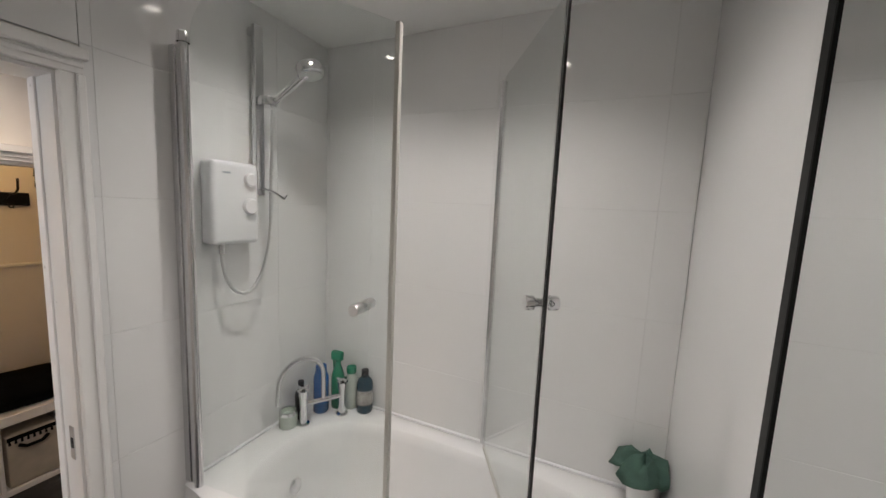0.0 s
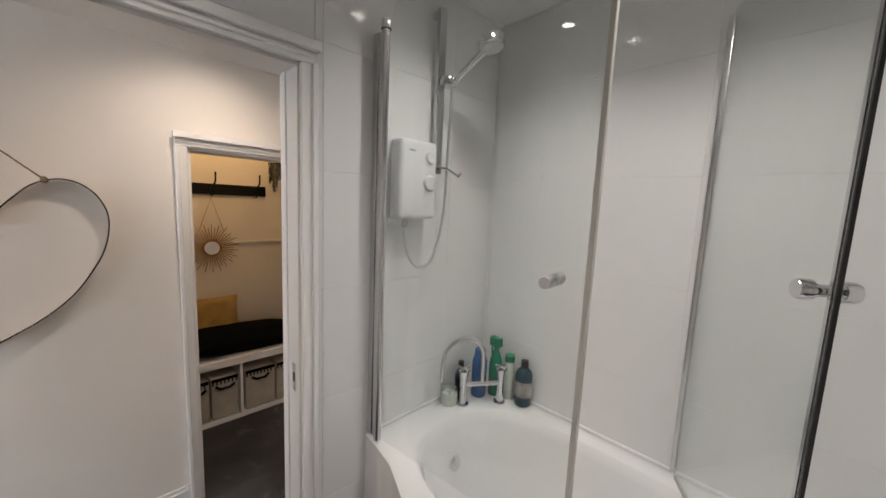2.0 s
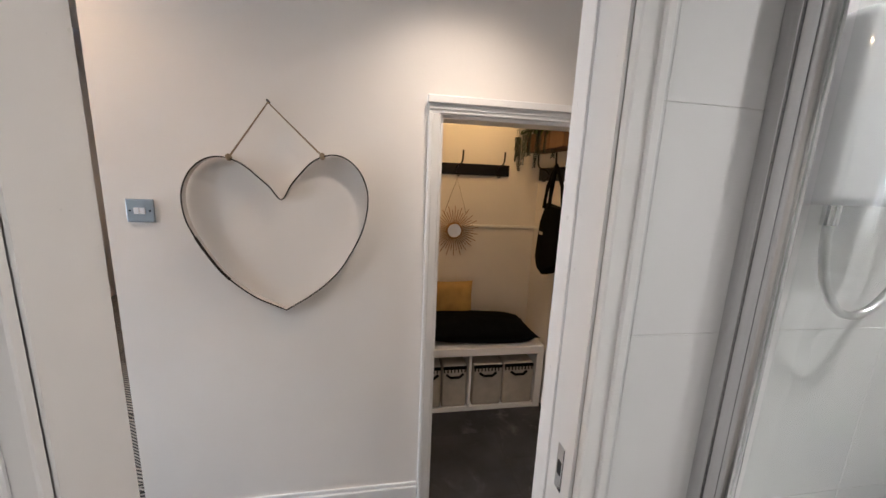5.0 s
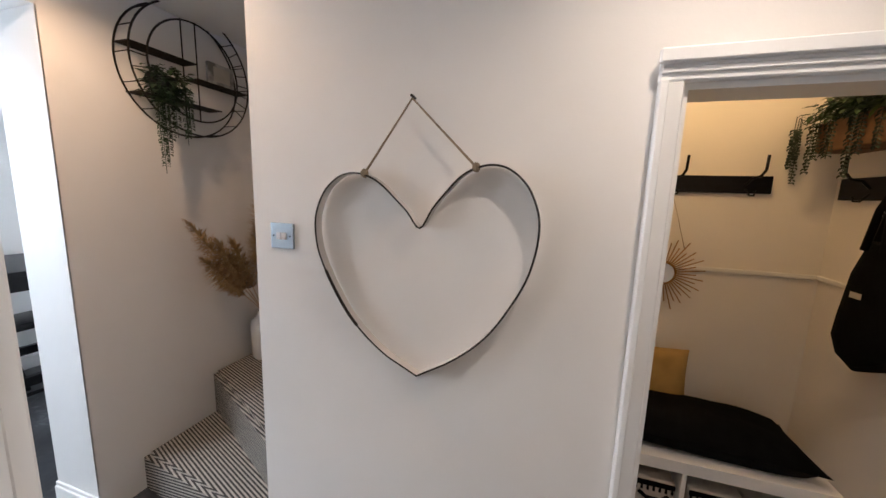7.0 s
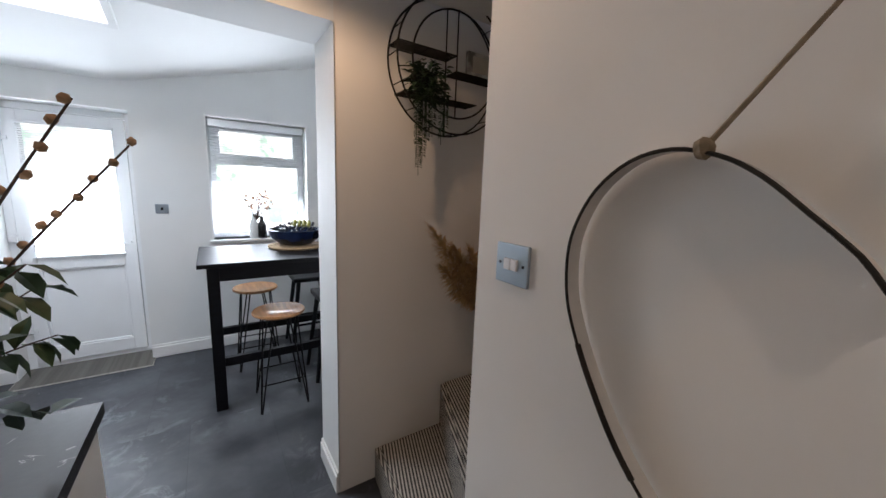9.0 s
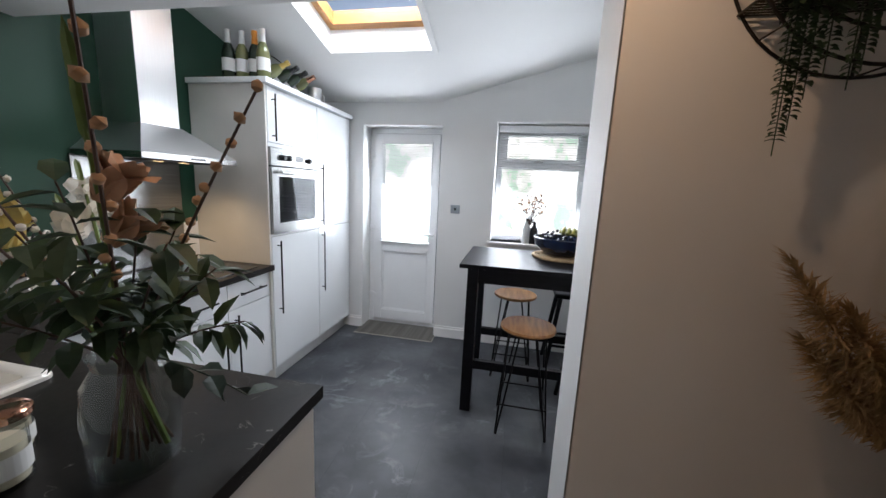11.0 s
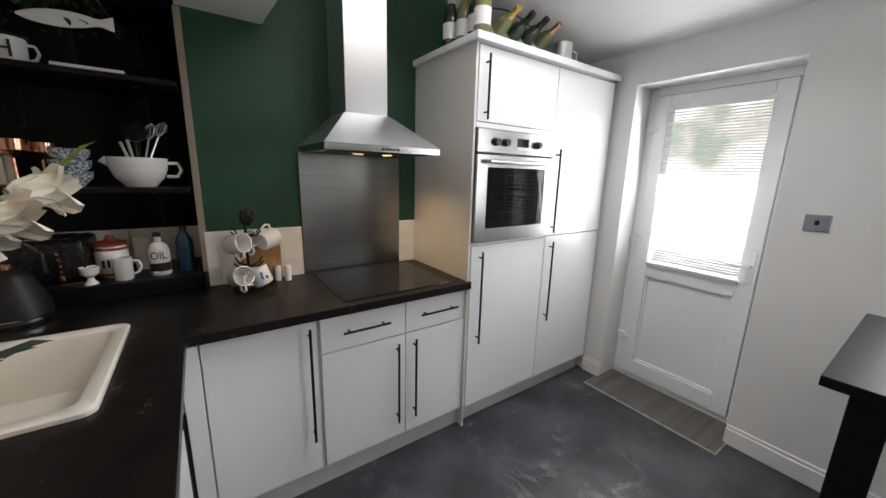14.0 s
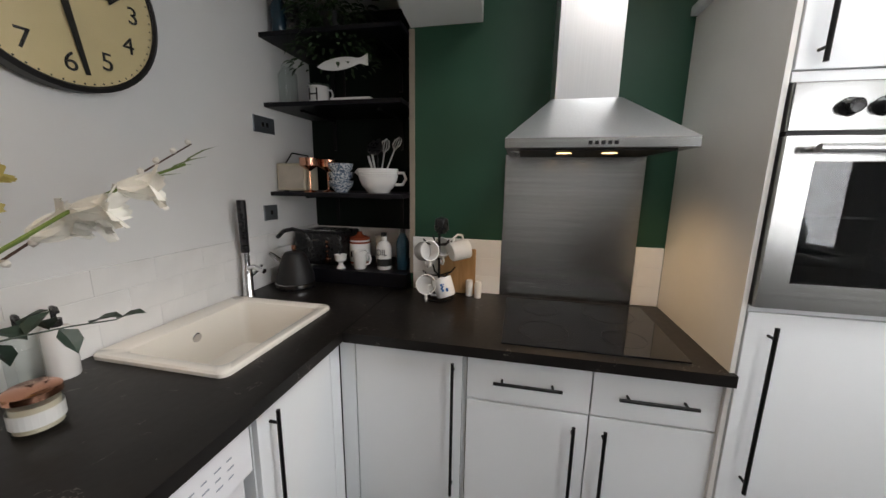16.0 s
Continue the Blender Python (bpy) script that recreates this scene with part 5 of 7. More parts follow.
def pillow(cx, cy, cz, lx, ly, lz, tilt=None, n=14, seed=1):
    bm = bmesh.new()
    rnd = random.Random(seed)
    g = {}
    for sgn in (1, -1):
        for i in range(n + 1):
            for j in range(n + 1):
                u, v = 2 * i / n - 1, 2 * j / n - 1
                if sgn == -1 and (abs(u) == 1 or abs(v) == 1):
                    g[sgn, i, j] = g[1, i, j]
                    continue
                puff = ((1 - u ** 4) * (1 - v ** 4)) ** 0.55
                pin = 1 - 0.06 * (1 - abs(u * v))
                g[sgn, i, j] = bm.verts.new((u * lx / 2 * (pin if abs(u) < 1 else 1 - 0.05 * (1 - v * v)), v * ly / 2 * (1 - 0.05 * (1 - u * u)), sgn * lz / 2 * puff * (1 + 0.06 * rnd.random())))
        for i in range(n):
            for j in range(n):
                q = [g[sgn, i, j], g[sgn, i + 1, j], g[sgn, i + 1, j + 1], g[sgn, i, j + 1]]
                if len(set(q)) == 4:
                    try:
                        bm.faces.new(q if sgn == 1 else q[::-1])
                    except ValueError:
                        pass
    m = Matrix.Translation((cx, cy, cz)) @ (tilt or Matrix.Identity(4))
    bm.transform(m)
    return bm


solo("black_seat_cushion", pillow(-2.25, 1.78, 0.55, 0.36, 0.86, 0.17, Matrix.Rotation(radians(-3), 4, "X")), CLOTHB, "plump black cotton cushion lying on the bench", "cushion", smooth=True)
solo("black_back_cushion", pillow(-2.26, 1.22, 0.57, 0.36, 0.5, 0.19, seed=5), CLOTHB, "black cotton cushion lying on the bench", "cushion", smooth=True)
solo("mustard_cushion", pillow(-2.385, 1.62, 0.70, 0.30, 0.34, 0.10, Matrix.Rotation(radians(82), 4, "Y"), seed=2), TAN, "mustard cotton cushion leaning on the closet wall", "cushion", smooth=True)


def tote():
    b = thing("black_tote_bag", (-2.0, CR - 0.1, 1.1), "black cotton tote bag hanging from a hook", "bag")
    bm = bmesh.new()
    prof_ = [(0.0, 1.45, 0.075), (0.0, 1.42, 0.09), (0.0, 1.33, 0.11), (0.005, 1.22, 0.138), (0.01, 1.13, 0.150), (0.02, 1.07, 0.125), (0.03, 1.04, 0.05)]
    rings = []
    for dx, z, w in prof_:
        ring = []
        for k in range(20):
            a = 2 * math.pi * k / 20
            ring.append(bm.verts.new((-1.98 + dx + w * 1.3 * math.cos(a) * (1 + 0.04 * math.sin(3 * a)), CR - 0.10 + (0.055 if z < 1.42 else 0.03) * math.sin(a), z + 0.04 * math.cos(a) * (1 if z < 1.3 else -0.3))))
        rings.append(ring)
    for q, w in zip(rings, rings[1:]):
        for k in range(20):
            bm.faces.new((q[k], q[(k + 1) % 20], w[(k + 1) % 20], w[k]))
    bm.faces.new(rings[0][::-1])
    bm.faces.new(rings[-1])
    bmesh.ops.recalc_face_normals(bm, faces=bm.faces[:])
    part("body", bm, CLOTHB, b, "", True)
    hk = Vector((-2.0, CR - 0.10, 1.70))
    for dx0, dx1, y in ((-0.10, -0.03, 0.02), (-0.06, 0.0, -0.03), (0.02, 0.01, -0.03), (0.09, 0.03, 0.02)):
        part("strap", tube([(hk.x + dx0, hk.y + y, 1.43), (hk.x + (dx0 + dx1) / 2, hk.y + y, 1.57), hk], 0.011, 6), CLOTHB, b, "", True)
    part("printed_mark", boxes((-2.03, CR - 0.162, 1.265, -1.985, CR - 0.158, 1.285)), LINEN, b, "pale printed mark")


tote()


def fur_heart():
    h = thing("fur_heart", (-1.68, CR - 0.06, 1.35), "fluffy blush heart ornament hanging from a hook", "ornament")
    bm = bmesh.new()
    c = (-1.68, CR - 0.06, 1.36)
    rings = []
    n = 36
    outl = []
    for k in range(n):
        t = 2 * math.pi * k / n
        outl.append((0.0065 * 16 * math.sin(t) ** 3, 0.0065 * (13 * math.cos(t) - 5 * math.cos(2 * t) - 2 * math.cos(3 * t) - math.cos(4 * t))))
    for s, d in ((0.0, -0.045), (0.5, -0.042), (0.85, -0.028), (1.0, 0.0), (0.85, 0.028), (0.5, 0.04), (0.0, 0.042)):
        rings.append([bm.verts.new((c[0] + x * s, c[1] + d, c[2] + z * s)) for x, z in outl] if s else [bm.verts.new((c[0], c[1] + d, c[2]))])
    for q, w in zip(rings, rings[1:]):
        for k in range(n):
            j = (k + 1) % n
            vs_ = ([q[0]] if len(q) == 1 else [q[k], q[j]]) + ([w[0]] if len(w) == 1 else [w[j], w[k]])
            bm.faces.new(vs_)
    bmesh.ops.recalc_face_normals(bm, faces=bm.faces[:])
    part("body", bm, FUR, h, "", True)
    part("cord", tube([(-1.68, CR - 0.06, 1.43), (-1.70, CR - 0.075, 1.6)], 0.003, 5), TWINE, h)
    for z in (1.455, 1.475, 1.495):
        part("bead", lathe([(0, -0.01), (0.01, 0), (0, 0.01)], -1.683, CR - 0.062, z, 10), PINE, h, "", True)


fur_heart()


def trough():
    s = thing("plant_shelf", (-2.05, CR - 0.1, 1.79), "slim pine shelf carrying three small troughs", "shelf")
    part("board", boxes((-2.36, CR - 0.16, 1.885, -1.80, CR, 1.905), bevel=0.003), PINE, s)
    rnd = random.Random(21)
    for i, x in enumerate((-2.26, -2.08, -1.90)):
        p = thing("trough_plant", (x, CR - 0.11, 1.79), "trailing green plant in a small pale trough", "plant", "trough plants")
        part("trough", boxes((x - 0.085, CR - 0.17, 1.79, x + 0.085, CR - 0.02, 1.91), bevel=0.008), TERRA, p)
        bm = bmesh.new()
        for k in range(280):
            a = rnd.uniform(0, 6.28)
            b = (x + rnd.uniform(-0.11, 0.11), CR - 0.11 + rnd.uniform(-0.09, 0.06), 1.925 + rnd.uniform(-0.02, 0.07))
            leaf(bm, b, (math.cos(a), -abs(math.sin(a)) * 1.2, rnd.uniform(-0.8, 0.5)), rnd.uniform(0.03, 0.06), 0.018)
        part("foliage", bm, LEAF3 if i == 2 else LEAF, p)
        for j in range(7 if i == 0 else 3):
            x0, y0_ = x - 0.10 + rnd.uniform(-0.1, 0.08), CR - 0.17 + rnd.uniform(-0.05, 0.02)
            dz = rnd.uniform(0.10, 0.25)
            bm = tube([(x0, y0_ + 0.03, 1.925), (x0 - 0.02, y0_, 1.95), (x0 - 0.03, y0_, 1.90 - dz)], 0.0014, 5)
            for q in range(int(dz / 0.012)):
                for sg in (-1, 1):
                    leaf(bm, (x0 - 0.025, y0_, 1.90 - 0.013 * q), (sg, rnd.uniform(-0.5, 0.3), -0.4), 0.022, 0.015)
            part("tendril", bm, LEAF2, p)


trough()


# ---- kitchen units ----
FX = 0.572          # faces of the base units along the green wall
TX = 0.552          # faces of the tall units


def bar_v(parent, x, y, z0, z1):
    h = part("handle", tube([(x - 0.03, y, z0), (x - 0.03, y, z1)], 0.006, 10), BLACKM, parent, "black bar handle", True)
    for z in (z0 + 0.035, z1 - 0.035):
        part("handle_post", tube([(x, y, z), (x - 0.03, y, z)], 0.0045, 8), BLACKM, parent)


def bar_h(parent, x, y0, y1, z):
    part("handle", tube([(x - 0.03, y0, z), (x - 0.03, y1, z)], 0.006, 10), BLACKM, parent, "black bar handle", True)
    for y in (y0 + 0.03, y1 - 0.03):
        part("handle_post", tube([(x, y, z), (x - 0.03, y, z)], 0.0045, 8), BLACKM, parent)


def door_x(parent, name, y0, y1, z0, z1, x):
    return part(name, boxes((x, y0 + 0.0015, z0 + 0.0015, x + 0.019, y1 - 0.0015, z1 - 0.0015), bevel=0.002), CABINET, parent)


u = thing("corner_base_unit", (0.85, -0.79, 0), "white gloss corner base unit under the worktop", "cabinet")
part("body", boxes((FX + 0.02, -1.030, 0.11, KE - 0.005, -0.55, 0.878)), CABINET, u)
door_x(u, "filler", -0.60, -0.5355, 0.12, 0.872, FX)
bar_v(door_x(u, "door", -1.018, -0.602, 0.12, 0.872, FX), FX, -0.985, 0.30, 0.845)
u = thing("drawer_base_unit", (0.85, -1.44, 0), "white gloss base unit with two drawers and doors", "cabinet")
part("body", boxes((FX + 0.02, -1.846, 0.11, KE - 0.005, -1.032, 0.878)), CABINET, u)
for a, b in ((-1.455, -1.034), (-1.846, -1.457)):
    m = (a + b) / 2
    bar_h(door_x(u, "drawer_front", a, b, 0.702, 0.868, FX), FX, m - 0.115, m + 0.115, 0.79)
    bar_v(door_x(u, "door", a, b, 0.12, 0.698, FX), FX, -1.405 if a > -1.5 else -1.505, 0.22, 0.665)
solo("plinth", boxes((0.605, -3.03, 0.0, 0.62, -0.57, 0.108), bevel=0.001), PLINTH, "pale grey plinth under the kitchen units", "plinth")

u = thing("oven_tower", (0.85, -2.15, 0), "tall white gloss unit housing the oven", "cabinet")
part("body", boxes((TX + 0.021, -2.452, 0.108, KE - 0.004, -1.848, 1.13), (TX + 0.021, -2.452, 1.742, KE - 0.004, -1.848, 2.128), (TX + 0.45, -2.452, 1.13, KE - 0.004, -1.868, 1.742)), CABINET, u)
part("side_panel", boxes((TX + 0.004, -1.847, 0.0, KE - 0.003, -1.833, 2.13), bevel=0.001), SIDE, u, "cream side panel")
bar_v(door_x(u, "top_door", -2.45, -1.85, 1.765, 2.122, TX), TX, -1.895, 1.775, 2.08)
bar_v(door_x(u, "lower_door", -2.45, -1.85, 0.13, 1.118, TX), TX, -1.91, 0.54, 1.085)
part("trim_strip", boxes((TX + 0.003, -2.45, 1.12, TX + 0.018, -1.85, 1.134)), CABINET, u)
part("trim_strip", boxes((TX + 0.003, -2.45, 1.738, TX + 0.018, -1.85, 1.762)), CABINET, u)
u = thing("tall_larder_unit", (0.85, -2.75, 0), "tall white gloss larder unit beside the oven", "cabinet")
part("body", boxes((TX + 0.021, -3.045, 0.108, KE - 0.004, -2.454, 2.128)), CABINET, u)
bar_v(door_x(u, "top_door", -3.04, -2.455, 1.13, 2.122, TX), TX, -2.495, 1.15, 1.665)
bar_v(door_x(u, "lower_door", -3.04, -2.455, 0.13, 1.124, TX), TX, -2.505, 0.55, 1.09)
solo("cornice", boxes((TX - 0.03, -3.05, 2.132, KE - 0.003, -1.81, 2.168), bevel=0.006), CABINET, "white cornice board on top of the tall units", "cornice")


def oven():
    o = thing("built_in_oven", (TX, -2.152, 1.14), "stainless steel built-in oven with a black glass door", "oven")
    y0, y1, z0, z1 = -2.448, -1.852, 1.138, 1.735
    zp = 1.615
    part("control_panel", boxes((TX - 0.012, y0, zp, TX + 0.4, y1, z1), bevel=0.003), STEEL, o)
    part("door_frame", boxes((TX - 0.018, y0, z0, TX + 0.02, y1, z0 + 0.075), (TX - 0.018, y0, zp - 0.075, TX + 0.02, y1, zp - 0.012), (TX - 0.018, y0, z0 + 0.075, TX + 0.02, y0 + 0.07, zp - 0.075), (TX - 0.018, y1 - 0.07, z0 + 0.075, TX + 0.02, y1, zp - 0.075)), STEEL, o)
    # dark strip for the shade between door and panel
    part("door_gap", boxes((TX - 0.006, y0 + 0.004, zp - 0.012, TX + 0.3, y1 - 0.004, zp)), SHADOWGAP, o)
    og = part("door_glass", boxes((TX - 0.0165, y0 + 0.07, z0 + 0.075, TX - 0.012, y1 - 0.07, zp - 0.075)), OVENGL, o, "dark tinted oven glass")
    og.visible_shadow = False
    part("cavity", boxes((TX + 0.02, y0 + 0.05, z0 + 0.02, TX + 0.40, y1 - 0.05, z0 + 0.05), (TX + 0.38, y0 + 0.05, z0 + 0.05, TX + 0.40, y1 - 0.05, zp - 0.03)), MATTBLACK, o)
    part("cavity_side", boxes((TX + 0.02, y0 + 0.045, z0 + 0.05, TX + 0.38, y0 + 0.05, zp - 0.03), (TX + 0.02, y1 - 0.05, z0 + 0.05, TX + 0.38, y1 - 0.045, zp - 0.03)), MATTBLACK, o)
    for y in (y0 + 0.075, y1 - 0.075):
        for k in range(11):
            part("runner", tube([(TX + 0.03, y, z0 + 0.12 + 0.024 * k), (TX + 0.30, y, z0 + 0.12 + 0.024 * k)], 0.0032, 6), CHROME, o)
        for x in (TX + 0.03, TX + 0.16, TX + 0.30):
            part("runner_post", tube([(x, y, z0 + 0.10), (x, y, z0 + 0.38)], 0.0035, 6), CHROME, o)
    for z in (z0 + 0.15, z0 + 0.255):
        part("rack", tube([(TX + 0.03, y0 + 0.08, z), (TX + 0.03, y1 - 0.08, z)], 0.0035, 6), CHROME, o)
        for k in range(9):
            y = y0 + 0.10 + 0.05 * k
            part("rack_wire", tube([(TX + 0.03, y, z), (TX + 0.32, y, z)], 0.0016, 5), CHROME, o)
    part("door_handle", tube([(TX - 0.055, y0 + 0.05, zp - 0.045), (TX - 0.055, y1 - 0.05, zp - 0.045)], 0.011, 12), STEELV, o, "steel bar handle", True)
    for y in (y0 + 0.07, y1 - 0.07):
        part("handle_post", tube([(TX - 0.018, y, zp - 0.045), (TX - 0.055, y, zp - 0.045)], 0.008), STEELV, o)
    for y in (-1.975, -2.045, -2.30):
        part("knob", lathe([(0, 0.028), (0.017, 0.026), (0.021, 0.004), (0.024, 0)], TX - 0.012, y, 1.672, 20, axis=(-1, 0, 0)), BLACKP, o, "black control knob", True)
    part("timer_display", boxes((TX - 0.0135, -2.225, 1.655, TX - 0.012, -2.135, 1.70)), GLASSBLK, o)
    for k in range(4):
        part("button", boxes((TX - 0.015, -2.215 + 0.02 * k, 1.64, TX - 0.012, -2.205 + 0.02 * k, 1.648)), STEELV, o)


OVENGL = glassy("oven_glass", (0.36, 0.38, 0.40))
oven()

# sink run
def plate_with_hole(xs, ys, z0, z1):
    """A slab with a rectangular hole in the middle of a three by three grid."""
    bm = bmesh.new()
    lo = {(i, j): bm.verts.new((x, y, z0)) for i, x in enumerate(xs) for j, y in enumerate(ys)}
    hi = {(i, j): bm.verts.new((x, y, z1)) for i, x in enumerate(xs) for j, y in enumerate(ys)}
    for i in range(3):
        for j in range(3):
            if (i, j) != (1, 1):
                q = ((i, j), (i + 1, j), (i + 1, j + 1), (i, j + 1))
                bm.faces.new([lo[k] for k in q][::-1])
                bm.faces.new([hi[k] for k in q])
    rim = [(0, 0), (1, 0), (2, 0), (3, 0), (3, 1), (3, 2), (3, 3), (2, 3), (1, 3), (0, 3), (0, 2), (0, 1)]
    for loop in (rim, [(1, 1), (1, 2), (2, 2), (2, 1)]):
        for a, b in zip(loop, loop[1:] + loop[:1]):
            bm.faces.new((lo[a], lo[b], hi[b], hi[a]))
    bmesh.ops.recalc_face_normals(bm, faces=bm.faces[:])
    return bm


solo("worktop_sink_run", plate_with_hole((-0.585, 0.19, 0.735, 1.498), (-0.568, -0.385, 0.075, KN - 0.001), 0.882, 0.92), WORKTOP, "black laminate worktop with pale veins around the sink", "worktop")
solo("worktop_hob_run", boxes((0.535, -1.847, 0.882, KE - 0.001, -0.5705, 0.92), (KE - 0.001, -0.643, 0.882, 1.498, -0.5705, 0.92), bevel=0.0), WORKTOP, "black laminate worktop with pale veins under the hob", "worktop")
solo("worktop_edge_joint", boxes((0.535, -0.5715, 0.9201, KE - 0.002, -0.5675, 0.9216)), BLACKM, "dark metal jointing strip between the worktops", "joint strip")

FYS = -0.535
u = thing("worktop_end_panel", (-0.56, -0.2, 0), "beige end panel under the worktop", "panel")
part("panel", boxes((-0.572, FYS, 0, -0.554, KN - 0.002, 0.880)), SIDE, u)
wm = thing("washing_machine", (-0.2, -0.2, 0), "white freestanding washing machine under the worktop", "washing machine")
part("body", boxes((-0.50, FYS + 0.03, 0.01, 0.10, KN - 0.03, 0.86), bevel=0.008), PLASTIC, wm)
part("fascia", boxes((-0.50, FYS - 0.005, 0.72, 0.10, FYS + 0.029, 0.86), bevel=0.01, seg=3), PLASTIC, wm)
part("door_ring", lathe([(0.12, 0.03), (0.15, 0.035), (0.17, 0.015), (0.175, 0.0)], -0.2, FYS + 0.03, 0.42, 32, axis=(0, -1, 0)), CHROME, wm, "", True)
part("door_glass", lathe([(0, 0.02), (0.12, 0.03)], -0.2, FYS + 0.03, 0.42, 32, axis=(0, -1, 0)), GLASSBLK, wm, "", True)
part("control_dial", lathe([(0, 0.02), (0.03, 0.018), (0.034, 0)], -0.22, FYS - 0.005, 0.79, 24, axis=(0, -1, 0)), PLASTIC, wm, "", True)
for r_ in range(3):
    for c_ in range(5):
        part("panel_mark", boxes((-0.12 + c_ * 0.035, FYS - 0.0056, 0.765 + 0.024 * r_, -0.105 + c_ * 0.035 + 0.004 * ((r_ + c_) % 2), FYS - 0.005, 0.769 + 0.024 * r_)), SATIN, wm)
u = thing("sink_base_unit", (0.35, -0.2, 0), "white gloss sink base unit with a black handle", "cabinet")
part("body", boxes((0.125, FYS + 0.02, 0.11, 0.535, -0.41, 0.875)), CABINET, u)
part("door", boxes((0.128, FYS, 0.12, 0.50, FYS + 0.019, 0.872), bevel=0.002), CABINET, u)
part("filler", boxes((0.503, FYS, 0.12, 0.568, FYS + 0.019, 0.872), bevel=0.002), CABINET, u)
part("handle", tube([(0.175, FYS - 0.03, 0.35), (0.175, FYS - 0.03, 0.85)], 0.006, 10), BLACKM, u, "black bar handle", True)
for z in (0.39, 0.81):
    part("handle_post", tube([(0.175, FYS, z), (0.175, FYS - 0.03, z)], 0.0045, 8), BLACKM, u)
solo("plinth_sink_run", boxes((-0.55, FYS + 0.05, 0.0, 0.60, FYS + 0.065, 0.108)), PLINTH, "pale grey plinth under the sink run", "plinth")


def sink():
    s = thing("ceramic_sink", (0.46, -0.155, 0.92), "cream ceramic inset sink with a single bowl", "sink")
    x0, x1, y0, y1 = 0.17, 0.755, -0.405, 0.092
    bm = bmesh.new()

    def rr(x0, x1, y0, y1, r, z, n=6):
        out = []
        for cx, cy, a0 in ((x1 - r, y1 - r, 0), (x0 + r, y1 - r, 90), (x0 + r, y0 + r, 180), (x1 - r, y0 + r, 270)):
            for k in range(n):
                a = radians(a0 + 90 * k / (n - 1))
                out.append(bm.verts.new((cx + r * math.cos(a), cy + r * math.sin(a), z)))
        return out

    rings = [rr(x0, x1, y0, y1, 0.03, 0.9212), rr(x0, x1, y0, y1, 0.03, 0.932), rr(x0 + 0.006, x1 - 0.006, y0 + 0.006, y1 - 0.006, 0.027, 0.938), rr(x0 + 0.035, x1 - 0.04, y0 + 0.035, y1 - 0.075, 0.03, 0.938), rr(x0 + 0.042, x1 - 0.047, y0 + 0.042, y1 - 0.082, 0.03, 0.932), rr(x0 + 0.065, x1 - 0.07, y0 + 0.06, y1 - 0.10, 0.045, 0.75), rr(x0 + 0.09, x1 - 0.1, y0 + 0.09, y1 - 0.13, 0.04, 0.735)]
    for q, w in zip(rings, rings[1:]):
        n = len(q)
        for k in range(n):
            bm.faces.new((q[k], q[(k + 1) % n], w[(k + 1) % n], w[k]))
    bm.faces.new(rings[-1])
    bmesh.ops.recalc_face_normals(bm, faces=bm.faces[:])
    part("bowl", bm, CERAMIC, s, "", True)
    part("waste", lathe([(0, 0.001), (0.02, 0.002), (0.04, 0.004), (0.043, 0.0)], 0.45, -0.17, 0.7352, 24), CHROME, s, "", True)
    part("overflow", lathe([(0, 0.004), (0.016, 0.004), (0.019, 0)], 0.46, 0.003, 0.87, 20, axis=(0, -1, -0.1)), CHROME, s, "", True)
    t = thing("kitchen_tap", (0.80, 0.06, 0.92), "chrome kitchen tap with a black pull-out spray", "tap")
    part("base", lathe([(0, 0), (0.028, 0), (0.028, 0.01), (0.022, 0.02), (0.022, 0.13), (0.018, 0.15)], 0.795, 0.05, 0.92), CHROME, t, "", True)
    part("neck", tube([(0.795, 0.05, 1.07), (0.795, 0.05, 1.16)], 0.016, 14), CHROME, t, "", True)
    part("spray_handle", tube([(0.795, 0.05, 1.14), (0.79, 0.045, 1.25), (0.785, 0.04, 1.38)], 0.019, 14), BLACKP, t, "black spray handle", True)
    part("spout", tube([(0.795, 0.05, 1.06), (0.785, 0.0, 1.075), (0.775, -0.06, 1.06)], 0.012, 12), CHROME, t, "", True)
    part("lever", tube([(0.815, 0.05, 1.02), (0.85, 0.045, 1.035), (0.88, 0.04, 1.06)], 0.008, 10), CHROME, t, "", True)


sink()

# hob, splashback, hood
hb = thing("induction_hob", (0.87, -1.42, 0.92), "flush black glass induction hob", "hob")
part("glass", boxes((0.585, -1.745, 0.9205, 1.09, -1.148, 0.9265), bevel=0.002), GLASSBLK, hb)
for x, y, r in ((0.72, -1.30, 0.09), (0.72, -1.58, 0.075), (0.96, -1.30, 0.075), (0.96, -1.58, 0.1)):
    part("zone_mark", tube([(x + r * math.cos(2 * math.pi * k / 40), y + r * math.sin(2 * math.pi * k / 40), 0.9266) for k in range(40)], 0.0008, 4, True), MATTBLACK, hb)
solo("steel_splashback", boxes((KE - 0.012, -1.712, 0.921, KE - 0.001, -1.112, 1.60), bevel=0.001), STEEL, "brushed stainless steel splashback behind the hob", "splashback")


